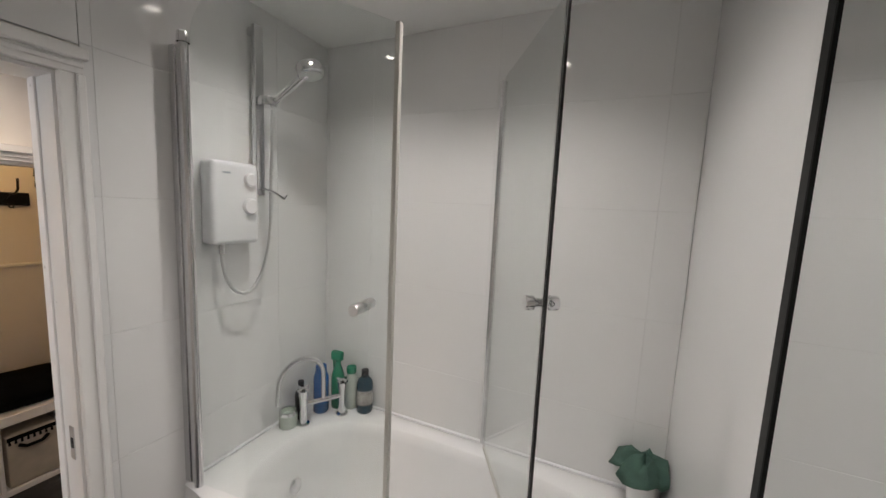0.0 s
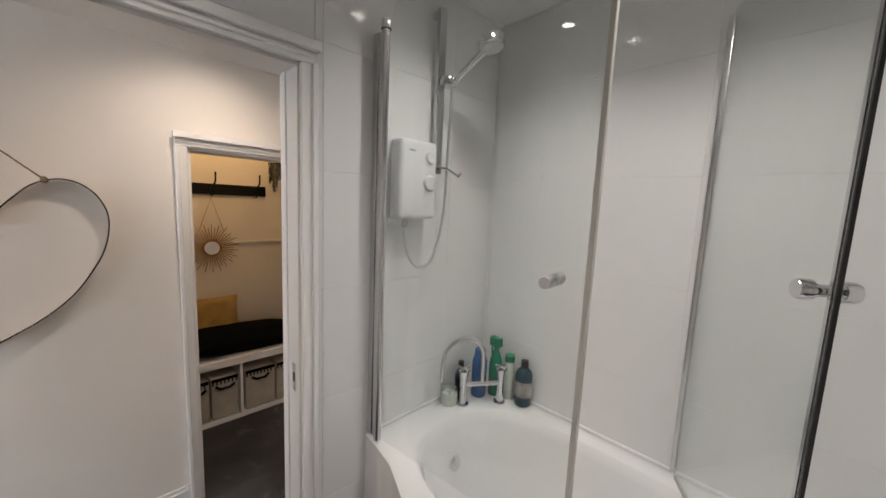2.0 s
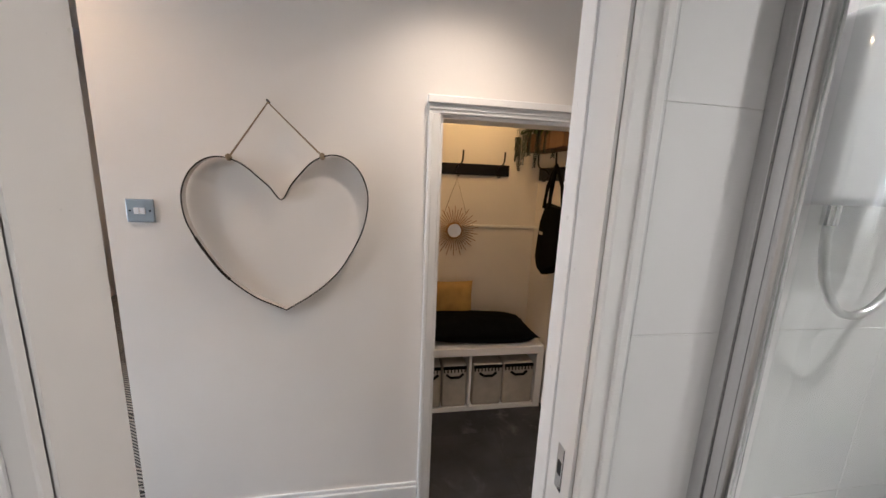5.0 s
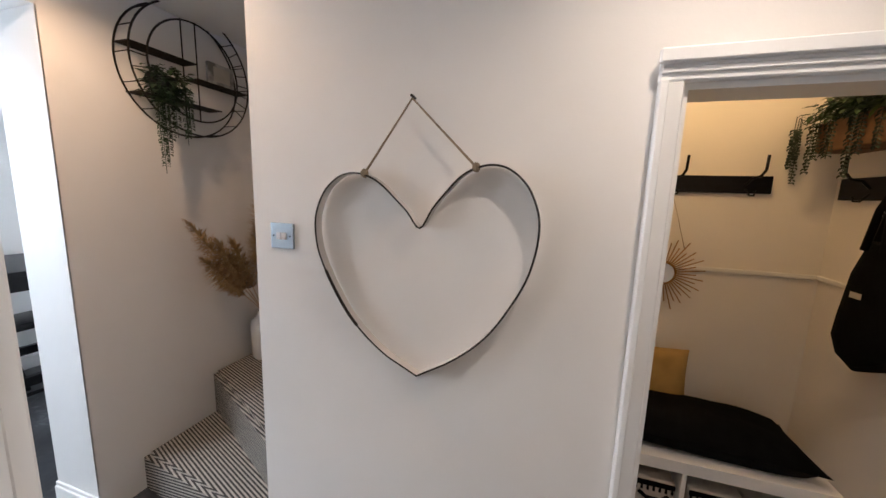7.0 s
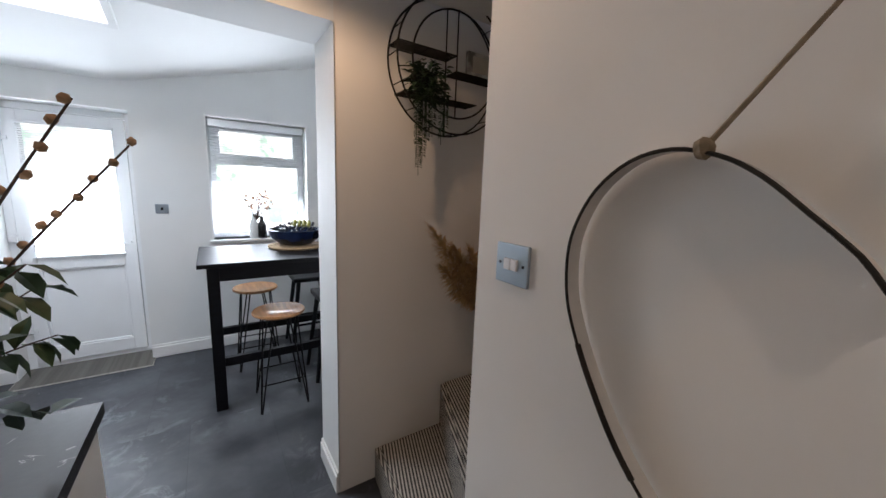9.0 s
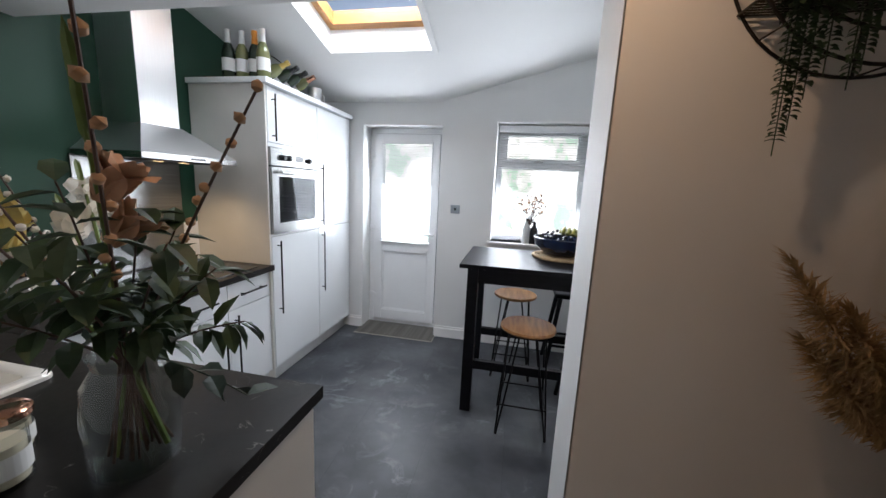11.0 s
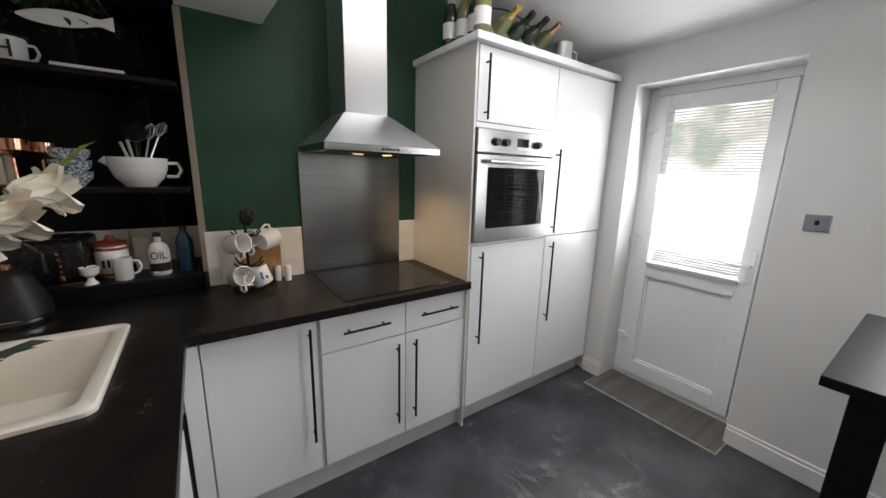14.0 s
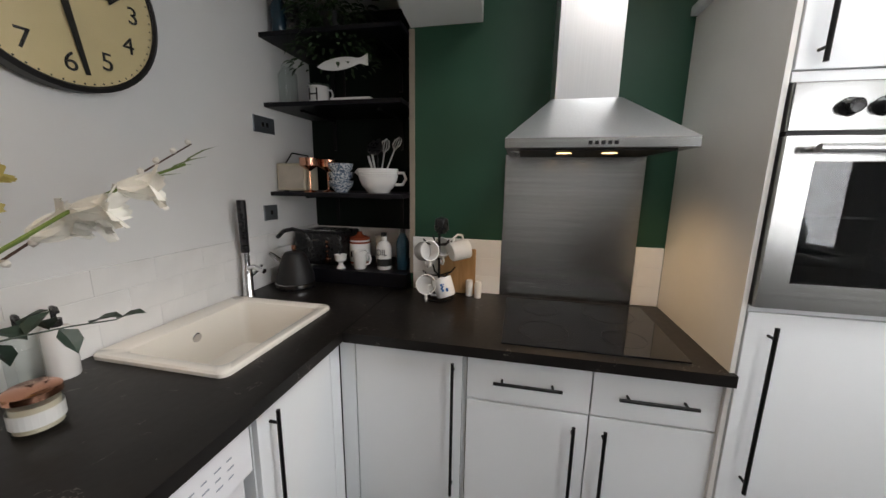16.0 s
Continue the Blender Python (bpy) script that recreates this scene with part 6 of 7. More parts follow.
def hood():
    h = thing("cooker_hood", (0.9, -1.42, 1.59), "stainless steel chimney cooker hood with lit lamps", "cooker hood")
    x0, x1, y0, y1 = 0.70, KE - 0.001, -1.73, -1.125
    part("rim", boxes((x0, y0, 1.592, x1, y1, 1.625), bevel=0.002), STEEL, h)
    bm = bmesh.new()
    lo = [(x0, y0, 1.6255), (x1, y0, 1.6255), (x1, y1, 1.6255), (x0, y1, 1.6255)]
    hi = [(0.885, -1.53, 1.785), (x1, -1.53, 1.785), (x1, -1.285, 1.785), (0.885, -1.285, 1.785)]
    a, b = [bm.verts.new(v) for v in lo], [bm.verts.new(v) for v in hi]
    for i in range(4):
        bm.faces.new((a[i], a[(i + 1) % 4], b[(i + 1) % 4], b[i]))
    bm.faces.new(b)
    bmesh.ops.recalc_face_normals(bm, faces=bm.faces[:])
    part("canopy", bm, STEELV, h)
    part("chimney", boxes((0.895, -1.52, 1.7855, x1, -1.295, 2.72), bevel=0.002), STEELV, h)
    part("filter", boxes((x0 + 0.04, y0 + 0.05, 1.588, x1 - 0.03, y1 - 0.05, 1.5918)), SHADOWGAP, h)
    for y in (-1.34, -1.50):
        part("lamp", lathe([(0, 0), (0.028, 0)], 0.86, y, 1.586, 20), LAMPA, h, "lit hood lamp")
    for k in range(5):
        part("button", boxes((x0 - 0.003, -1.49 + 0.02 * k, 1.602, x0, -1.478 + 0.02 * k, 1.614), bevel=0.001), BLACKP, h, "black push button")


hood()

# shelves in the alcove
for z in (1.41, 1.855, 2.18):
    s = thing("alcove_shelf", (1.28, -0.27, z), "black painted shelf across the alcove", "shelf", "alcove shelves")
    part("board", boxes((1.07, -0.625, z - 0.022, 1.498, KN - 0.002, z), bevel=0.003), BLACKW, s)
    for y in (-0.05, -0.48):
        part("bracket", boxes((1.16, y - 0.01, z - 0.035, 1.498, y + 0.01, z - 0.023), (1.485, y - 0.01, z - 0.2, 1.498, y + 0.01, z - 0.035)), BLACKM, s)
solo("alcove_ledge", boxes((1.10, -0.635, 0.9215, 1.498, KN - 0.002, 0.998), bevel=0.004), BLACKW, "low black ledge at the back of the worktop", "ledge")
LED, S1, S2, S3 = 0.998, 1.41, 1.855, 2.18


def kettle():
    k = thing("kettle", (0.99, -0.06, 0.92), "matt black pyramid kettle with copper details", "kettle")
    x, y = 1.0, -0.06
    part("base_plate", lathe([(0, 0), (0.095, 0), (0.098, 0.012), (0.09, 0.016), (0, 0.016)], x, y, 0.9205), BLACKP, k, "", True)
    part("band", lathe([(0.098, 0.016), (0.1, 0.03), (0.097, 0.032)], x, y, 0.9205, 28), CHROME, k, "chrome band", True)
    part("body", lathe([(0, 0.018), (0.096, 0.032), (0.092, 0.07), (0.06, 0.165), (0.045, 0.185), (0, 0.19)], x, y, 0.9205, 28), MATTBLACK, k, "", True)
    part("lid_knob", lathe([(0, 0.225), (0.012, 0.222), (0.013, 0.205), (0.007, 0.19)], x, y, 0.9205, 16), COPPER, k, "copper lid knob", True)
    part("handle", tube([(x + 0.02, y - 0.085, 1.09), (x + 0.01, y - 0.088, 1.17), (x, y - 0.05, 1.215), (x, y, 1.225), (x, y + 0.05, 1.215), (x - 0.01, y + 0.085, 1.18)], 0.011, 10), BLACKP, k, "", True)
    part("spout", tube([(x - 0.02, y + 0.06, 1.05), (x - 0.03, y + 0.10, 1.085), (x - 0.035, y + 0.12, 1.10)], 0.017, 10, r1=0.01), CHROME, k, "chrome spout", True)


kettle()


def toaster():
    t = thing("toaster", (1.27, -0.1, LED), "black four-slice toaster with copper buttons", "toaster")
    part("body", boxes((1.17, -0.235, LED + 0.008, 1.42, 0.06, LED + 0.19), bevel=0.025, seg=3), BLACKP, t, "", True)
    for y in (-0.16, -0.02):
        # slots are dark boxes laid on top, their shade as colour
        part("slot", boxes((1.2, y - 0.015, LED + 0.19, 1.39, y + 0.015, LED + 0.1915)), SHADOWGAP, t)
    part("trim_rail", tube([(1.19, -0.19, LED + 0.197), (1.19, 0.03, LED + 0.197)], 0.004), CHROME, t)
    for j, z in enumerate((0.06, 0.085, 0.11, 0.135)):
        part("button", lathe([(0, 0.006), (0.008, 0.005), (0.009, 0)], 1.17, -0.15, LED + z, 12, axis=(-1, 0, 0)), COPPER, t, "copper button", True)
    part("dial", lathe([(0, 0.015), (0.015, 0.013), (0.018, 0)], 1.17, -0.15, LED + 0.032, 16, axis=(-1, 0, 0)), COPPER, t, "copper dial", True)
    part("foot_trim", boxes((1.172, -0.23, LED + 0.001, 1.415, 0.055, LED + 0.008)), CHROME, t)


toaster()


def mug(name, x, y, z, r, h, material, label, hang=None, cat="mug", hdir=(0, -1)):
    m = thing(name, (x, y, z), label, cat)
    bodyp = [(0, 0), (r * 0.85, 0), (r * 0.95, 0.005), (r, h), (r - 0.004, h), (r * 0.88, 0.008), (0, 0.008)]
    pts = [Vector((hdir[0] * (r - 0.002), hdir[1] * (r - 0.002), h * 0.82)), Vector((hdir[0] * (r + 0.02), hdir[1] * (r + 0.02), h * 0.8)), Vector((hdir[0] * (r + 0.028), hdir[1] * (r + 0.028), h * 0.55)), Vector((hdir[0] * (r + 0.018), hdir[1] * (r + 0.018), h * 0.3)), Vector((hdir[0] * (r * 0.93), hdir[1] * (r * 0.93), h * 0.22))]
    a, b = lathe(bodyp, 0, 0, 0, 24), tube(pts, 0.0055, 8)
    mm = Matrix.Translation((x, y, z)) @ (hang or Matrix.Identity(4))
    a.transform(mm)
    b.transform(mm)
    part("cup", a, material, m, "", True)
    part("handle", b, material, m, "", True)
    return m, mm


FACE = Matrix(((0, 0, -1, 0), (-1, 0, 0, 0), (0, 1, 0, 0), (0, 0, 0, 1)))   # writing that faces -x
hm, _ = mug("initial_mug", 1.2, -0.13, S2, 0.05, 0.095, WCERAMIC, "cream mug lettered with a dark H", cat="mug")
word("H", 0.085, Matrix.Translation((1.1488, -0.125, S2 + 0.048)) @ FACE, INK, hm)
mug("cream_jug", 1.17, -0.345, LED, 0.036, 0.10, WCERAMIC, "small cream mug on the low ledge")
eg = thing("egg_cup", (1.15, -0.24, LED), "small cream footed cup on the low ledge", "egg cup")
part("cup", lathe([(0, 0), (0.026, 0), (0.012, 0.02), (0.012, 0.03), (0.03, 0.045), (0.034, 0.075), (0.031, 0.075), (0.02, 0.045), (0, 0.042)], 1.15, -0.24, LED, 20), WCERAMIC, eg, "", True)
cj = thing("storage_crock", (1.27, -0.30, LED), "white storage jar with rust red bands and lid", "jar")
part("body", lathe([(0, 0), (0.055, 0), (0.06, 0.01), (0.06, 0.13), (0.05, 0.145), (0, 0.145)], 1.27, -0.30, LED, 28), WCERAMIC, cj, "", True)
for z in (0.01, 0.125):
    part("band", lathe([(0.0605, z), (0.0612, z + 0.005), (0.0605, z + 0.012)], 1.27, -0.30, LED, 28), RED, cj, "", True)
part("lid", lathe([(0.058, 0.145), (0.058, 0.158), (0.02, 0.17), (0.014, 0.18), (0.014, 0.19), (0, 0.192)], 1.27, -0.30, LED, 24), RED, cj, "rust red lid", True)
for k in range(4):
    part("lettering_bar", boxes((1.2085, -0.335 + 0.018 * k, LED + 0.05, 1.2095, -0.325 + 0.018 * k, LED + 0.085)), INK, cj)
ol = bottle("oil_bottle", 1.2, -0.475, LED, [(0, 0), (0.038, 0), (0.041, 0.006), (0.041, 0.12), (0.03, 0.145), (0.014, 0.155), (0.014, 0.185), (0, 0.186)], WCERAMIC, "white ceramic oil bottle with a black label", [(0.016, 0.18), (0.016, 0.2), (0, 0.201)], BLACKP)
word("OIL", 0.048, Matrix.Translation((1.1585, -0.475, LED + 0.095)) @ FACE, INK, ol, squash=0.85)
part("black_label", lathe([(0.0416, 0.02), (0.0416, 0.06)], 1.2, -0.475, LED, 24), INK, ol, "black label band", True)
bottle("blue_bottle", 1.22, -0.575, LED, prof(0.036, 0.21, 0.014, 0.7), TEALP, "dark blue glass bottle on the low ledge", [(0.015, 0.2), (0.015, 0.22), (0, 0.221)], BLACKP)
cd = solo("paper_card", boxes((1.33, -0.43, LED, 1.336, -0.37, LED + 0.16)), LINEN, "pale card leaning at the back of the ledge", "card")

# shelf things
ra = thing("retro_radio", (1.25, 0.0, S1), "cream retro radio with a wire handle", "radio")
part("body", boxes((1.12, -0.075, S1 + 0.006, 1.24, 0.10, S1 + 0.15), bevel=0.01, seg=3), CREAMP, ra, "", True)
part("speaker_cloth", boxes((1.116, -0.062, S1 + 0.02, 1.12, 0.085, S1 + 0.135), bevel=0.001), LINEN, ra, "pale speaker cloth")
part("handle", tube([(1.18, -0.06, S1 + 0.15), (1.18, -0.055, S1 + 0.19), (1.18, 0.04, S1 + 0.205), (1.18, 0.085, S1 + 0.15)], 0.004, 6), BLACKM, ra, "", True)
for y in (-0.03, 0.06):
    part("foot", boxes((1.13, y - 0.01, S1, 1.15, y + 0.01, S1 + 0.006)), BLACKP, ra)


def goblet(x, y, h):
    g = thing("copper_goblet", (x, y, S1), "polished copper stemmed goblet on the shelf", "goblet", "copper goblets")
    part("cup", lathe([(0, 0), (0.034, 0), (0.03, 0.006), (0.007, 0.014), (0.006, h * 0.62), (0.02, h * 0.68), (0.047, h * 0.78), (0.05, h), (0.047, h), (0.04, h * 0.8), (0, h * 0.72)], x, y, S1, 24), COPPER, g, "", True)


goblet(1.11, -0.105, 0.175)
goblet(1.2, -0.16, 0.17)
for k in range(3):
    bw = thing("patterned_bowl", (1.2, -0.235, S1 + 0.045 * k), "blue and white patterned bowl in a stack", "bowl", "stacked bowls")
    part("bowl", lathe([(0, 0), (0.032, 0), (0.034, 0.006), (0.062, 0.035), (0.066, 0.062), (0.063, 0.062), (0.055, 0.036), (0, 0.012)], 1.2, -0.235, S1 + 0.045 * k, 28), PATTERN, bw, "", True)
jug = thing("mixing_jug", (1.2, -0.45, S1), "large cream ribbed mixing bowl with a handle", "jug")
part("bowl", lathe([(0, 0), (0.055, 0), (0.06, 0.008), (0.088, 0.04), (0.102, 0.08), (0.106, 0.125), (0.102, 0.126), (0.096, 0.08), (0.08, 0.042), (0, 0.014)], 1.2, -0.45, S1, 36), WCERAMIC, jug, "", True)
part("handle", tube([(1.2, -0.552, S1 + 0.105), (1.2, -0.59, S1 + 0.105), (1.2, -0.602, S1 + 0.075), (1.2, -0.585, S1 + 0.045), (1.2, -0.545, S1 + 0.045)], 0.008, 8), WCERAMIC, jug, "", True)
part("spout", lathe([(0.012, 0), (0.018, 0.03), (0.015, 0.03), (0.009, 0)], 1.2, -0.352, S1 + 0.095, 14, axis=(0, 0.7, 0.7)), WCERAMIC, jug, "", True)
for z, r in ((0.085, 0.1028), (0.095, 0.1038), (0.105, 0.1048)):
    part("rib", lathe([(r, z), (r + 0.0018, z + 0.003), (r, z + 0.006)], 1.2, -0.45, S1, 36), WCERAMIC, jug, "", True)


def utensils():
    rnd = random.Random(9)
    tops = [(-0.40, 0.19, PLINTH), (-0.425, 0.2, PLINTH), (-0.50, 0.2, STEELV), (-0.53, 0.22, STEELV), (-0.47, 0.21, BLACKP), (-0.45, 0.23, BLACKP)]
    for y, h, m in tops:
        u = thing("kitchen_utensil", (1.2, -0.45, S1 + 0.02), "cooking utensil standing in the cream jug", "utensil", "utensils in the jug")
        x = 1.19 + rnd.uniform(-0.04, 0.05)
        b, t = Vector((1.2, -0.45, S1 + 0.012)), Vector((x, y, S1 + h))
        part("handle", tube([b, t], 0.006 if m is PLINTH else 0.004, 8), m, u, "", True)
        if m is STEELV:
            for k in range(5):
                a = math.pi * k / 5
                s = Vector((math.cos(a), math.sin(a), 0)) * 0.022
                d = (t - b).normalized()
                part("whisk_wire", tube([t, t + s + d * 0.03, t + s * 0.8 + d * 0.06, t + d * 0.075, t - s * 0.8 + d * 0.06, t - s + d * 0.03, t], 0.0012, 4), m, u)
        elif m is BLACKP:
            part("ladle_head", lathe([(0, 0), (0.035, 0.006), (0.045, 0.025), (0.04, 0.025), (0, 0.008)], t.x, t.y, t.z, 16, axis=(-0.6, 0.2, 0.6)), m, u, "", True)


utensils()


def fern(name, x, y, z, n, spread, drop, label, material, seed):
    p = thing(name, (x, y, z), label, "plant")
    part("pot", lathe([(0, 0), (0.05, 0), (0.065, 0.1), (0.06, 0.1), (0.045, 0.01), (0, 0.01)], x, y, z, 20), MATTBLACK, p, "", True)
    rnd = random.Random(seed)
    bm = bmesh.new()
    for k in range(n):
        a, r = rnd.uniform(0, 6.28), spread * math.sqrt(rnd.random())
        b = (min(1.46, x + r * math.cos(a)), max(-0.6, min(0.08, y + r * 1.3 * math.sin(a))), z + 0.09 + rnd.uniform(-drop * r / spread, 0.09))
        leaf(bm, b, (math.cos(a), math.sin(a), rnd.uniform(-0.9, 0.4)), rnd.uniform(0.025, 0.055), 0.02)
    part("foliage", bm, material, p)


fern("trailing_shelf_plant", 1.2, -0.22, S3, 700, 0.17, 0.26, "bushy dark green plant trailing from the top shelf", LEAF, 31)
jar_ = bottle("glass_jar", 1.17, 0.03, S2, [(0, 0), (0.045, 0), (0.048, 0.01), (0.048, 0.15), (0.03, 0.18), (0.03, 0.2), (0.026, 0.2), (0.026, 0.18), (0.044, 0.15), (0.044, 0.012), (0, 0.01)], VASEGL, "clear glass jar on the shelf", cat="jar")
jar2 = bottle("top_glass_bottle", 1.16, 0.05, S3, prof(0.04, 0.2, 0.014, 0.7), TEALP, "dark glass bottle on the top shelf")
jar3 = bottle("brass_top_bottle", 1.16, -0.03, S3, prof(0.035, 0.16, 0.012, 0.75), BLACKP, "dark bottle with a brass collar on the top shelf", [(0.02, 0.0), (0.037, 0.004), (0.037, 0.012), (0.03, 0.014)], GOLD)
sh = thing("succulent", (1.2, -0.12, S2 + 0.09), "small grey-green succulent in the lettered mug", "plant")
bm = bmesh.new()
rnd = random.Random(2)
for k in range(60):
    a = rnd.uniform(0, 6.28)
    leaf(bm, (1.2 + 0.02 * math.cos(a), -0.13 + 0.03 * math.sin(a), S2 + 0.088), (math.cos(a), math.sin(a), rnd.uniform(0.3, 1.2)), 0.035, 0.016)
part("leaves", bm, LEAF2, sh)


def fish():
    bm = bmesh.new()
    n, rings = 14, []
    for i in range(n + 1):
        t = i / n
        w = 0.026 * math.sin(math.pi * min(1, t * 1.15)) ** 0.7 + 0.004 if t < 0.84 else 0.012 + 0.10 * (t - 0.84)
        y = -0.19 - 0.26 * t
        rings.append([bm.verts.new((1.10 + 0.007 * math.cos(2 * math.pi * k / 10), y, S2 + 0.16 + 0.02 * t + w * math.sin(2 * math.pi * k / 10))) for k in range(10)])
    for q, w in zip(rings, rings[1:]):
        for k in range(10):
            bm.faces.new((q[k], q[(k + 1) % 10], w[(k + 1) % 10], w[k]))
    bm.faces.new(rings[0])
    bm.faces.new(rings[-1])
    bmesh.ops.recalc_face_normals(bm, faces=bm.faces[:])
    f = thing("fish_ornament", (1.10, -0.32, S2), "pale carved fish on a dark stand", "ornament")
    part("fish", bm, WCERAMIC, f, "", True)
    part("stand", boxes((1.10, -0.38, S2, 1.15, -0.26, S2 + 0.012), (1.107, -0.325, S2 + 0.012, 1.113, -0.315, S2 + 0.15)), BLACKM, f)
    d = solo("white_dish", boxes((1.09, -0.46, S2, 1.16, -0.25, S2 + 0.016), bevel=0.006), WCERAMIC, "slim white dish on the shelf", "dish", smooth=True)


fish()


def mug_tree():
    t = thing("mug_tree", (1.03, -0.83, 0.92), "black wire mug tree on the worktop", "mug tree")
    x, y = 1.02, -0.825
    part("base_ring", tube([(x + 0.075 * math.cos(2 * math.pi * k / 28), y + 0.075 * math.sin(2 * math.pi * k / 28), 0.926) for k in range(28)], 0.0045, 6, True), BLACKM, t, "", True)
    part("post", tube([(x, y, 0.926), (x, y, 1.26)], 0.006, 8), BLACKM, t, "", True)
    for a in (0, 1.57, 3.14, 4.71):
        part("foot", tube([(x, y, 0.93), (x + 0.075 * math.cos(a), y + 0.075 * math.sin(a), 0.926)], 0.004, 6), BLACKM, t)
    for z in (1.03, 1.18):
        for a in (0.6, 2.3, 3.9, 5.3):
            part("arm", tube([(x, y, z), (x + 0.06 * math.cos(a), y + 0.06 * math.sin(a), z + 0.01), (x + 0.085 * math.cos(a), y + 0.085 * math.sin(a), z + 0.035)], 0.004, 6), BLACKM, t, "", True)
    part("finial", lathe([(0, 0.06), (0.03, 0.05), (0.035, 0.0), (0.02, -0.02), (0, -0.02)], x, y - 0.01, 1.255, 14), BLACKP, t, "", True)
    R = Matrix.Rotation
    for i, (dx, dy, z, rx, ry, rz) in enumerate(((-0.03, 0.075, 1.15, 78, 0, -50), (-0.02, -0.06, 1.15, 80, 10, 25), (-0.04, 0.06, 0.99, 72, 0, -70), (-0.075, -0.055, 0.955, -18, 12, 15), (0.06, 0.02, 1.13, 60, 0, -60))):
        mm, mx = mug("hanging_mug", x + dx, y + dy, z, 0.047, 0.088, WCERAMIC, "white mug hanging on the wire mug tree", R(radians(rz), 4, "Z") @ R(radians(rx), 4, "X") @ R(radians(ry), 4, "Y"), hdir=(0, 1) if i % 2 else (0, -1))
        mm["group"] = "mugs on the tree"
        if i == 3:
            bmq = bmesh.new()
            for q in range(7):
                lathe([(0, 0.0012), (0.006, 0.0008), (0.006, 0)], -0.0450, 0.012 * math.sin(q * 2.2), 0.045 + 0.016 * math.cos(q * 1.7), 8, bmq, axis=(-1, 0, 0))
            bmq.transform(mx)
            part("blue_motif", bmq, BLUEP, mm, "small blue printed motif")


mug_tree()
cb = solo("chopping_board", boxes((1.105, -0.99, 0.921, 1.125, -0.80, 1.15), bevel=0.006), PINE, "wooden chopping board leaning on the tiles", "chopping board")
for y in (-0.975, -0.995):
    sp = thing("salt_pot", (1.07, y, 0.92), "small white salt or pepper pot", "salt pot", "salt and pepper")
    part("pot", lathe([(0, 0), (0.017, 0), (0.018, 0.07), (0.014, 0.08), (0, 0.081)], 1.085 - 0.02 * (y < -0.98), y - (0.015 if y < -0.98 else -0.01), 0.9205, 16), WCERAMIC, sp, "", True)

# clock
def clock():
    cx, cz, R = 0.228, 1.972, 0.262
    y = KN - 0.075
    c = thing("wall_clock", (cx, KN, cz), "large round station clock with a cream dial", "clock")
    part("case", lathe([(0, 0), (R - 0.03, 0), (R, 0.03), (R, 0.07), (R - 0.012, 0.078), (R - 0.018, 0.07)], cx, KN - 0.001, cz, 56, axis=(0, -1, 0)), MATTBLACK, c, "black case", True)
    part("dial", lathe([(0, 0.0655), (R - 0.015, 0.0655)], cx, KN, cz, 56, axis=(0, -1, 0)), CLOCKF, c, "aged cream dial")
    yf = KN - 0.0665
    up = Matrix(((1, 0, 0, 0), (0, 0, -1, 0), (0, 1, 0, 0), (0, 0, 0, 1)))
    for k in range(1, 13):
        a = math.pi / 2 - 2 * math.pi * k / 12
        word(str(k), 0.072, Matrix.Translation((cx + 0.187 * math.cos(a), yf, cz + 0.187 * math.sin(a))) @ up, INK, c, "numeral")
    for k in range(60):
        a = 2 * math.pi * k / 60
        part("minute_mark", lathe([(0, 0.0008), (0.0028, 0.0005), (0.0028, 0)], cx + 0.238 * math.cos(a), yf, cz + 0.238 * math.sin(a), 6, axis=(0, -1, 0)), INK, c)

    def hand_bar(ang, l0, l1, w0, w1, yy):
        a = math.pi / 2 - radians(ang)
        d, s = Vector((math.cos(a), 0, math.sin(a))), Vector((-math.sin(a), 0, math.cos(a)))
        o = Vector((cx, yy, cz))
        bm = bmesh.new()
        v = [bm.verts.new(o + d * l + s * w) for l, w in ((-l0, -w0), (-l0, w0), (l1, w1), (l1, -w1))]
        v2 = [bm.verts.new(q.co + Vector((0, -0.002, 0))) for q in v]
        bm.faces.new(v)
        bm.faces.new(v2[::-1])
        for i in range(4):
            bm.faces.new((v[i], v[(i + 1) % 4], v2[(i + 1) % 4], v2[i]))
        bmesh.ops.recalc_face_normals(bm, faces=bm.faces[:])
        return bm

    part("minute_pointer", hand_bar(171, 0.06, 0.215, 0.011, 0.006, yf - 0.006), INK, c, "black pointer")
    part("hour_pointer", hand_bar(77, 0.05, 0.12, 0.012, 0.010, yf - 0.003), INK, c, "black pointer")
    part("hour_tip", hand_bar(77, -0.118, 0.155, 0.022, 0.002, yf - 0.003), INK, c)
    part("pin", lathe([(0, 0.012), (0.012, 0.010), (0.014, 0)], cx, yf, cz, 16, axis=(0, -1, 0)), INK, c, "", True)
    g = part("glass_cover", lathe([(0, 0.0775), (R - 0.016, 0.075)], cx, KN, cz, 56, axis=(0, -1, 0)), GLASS, c)
    g.visible_shadow = False


clock()

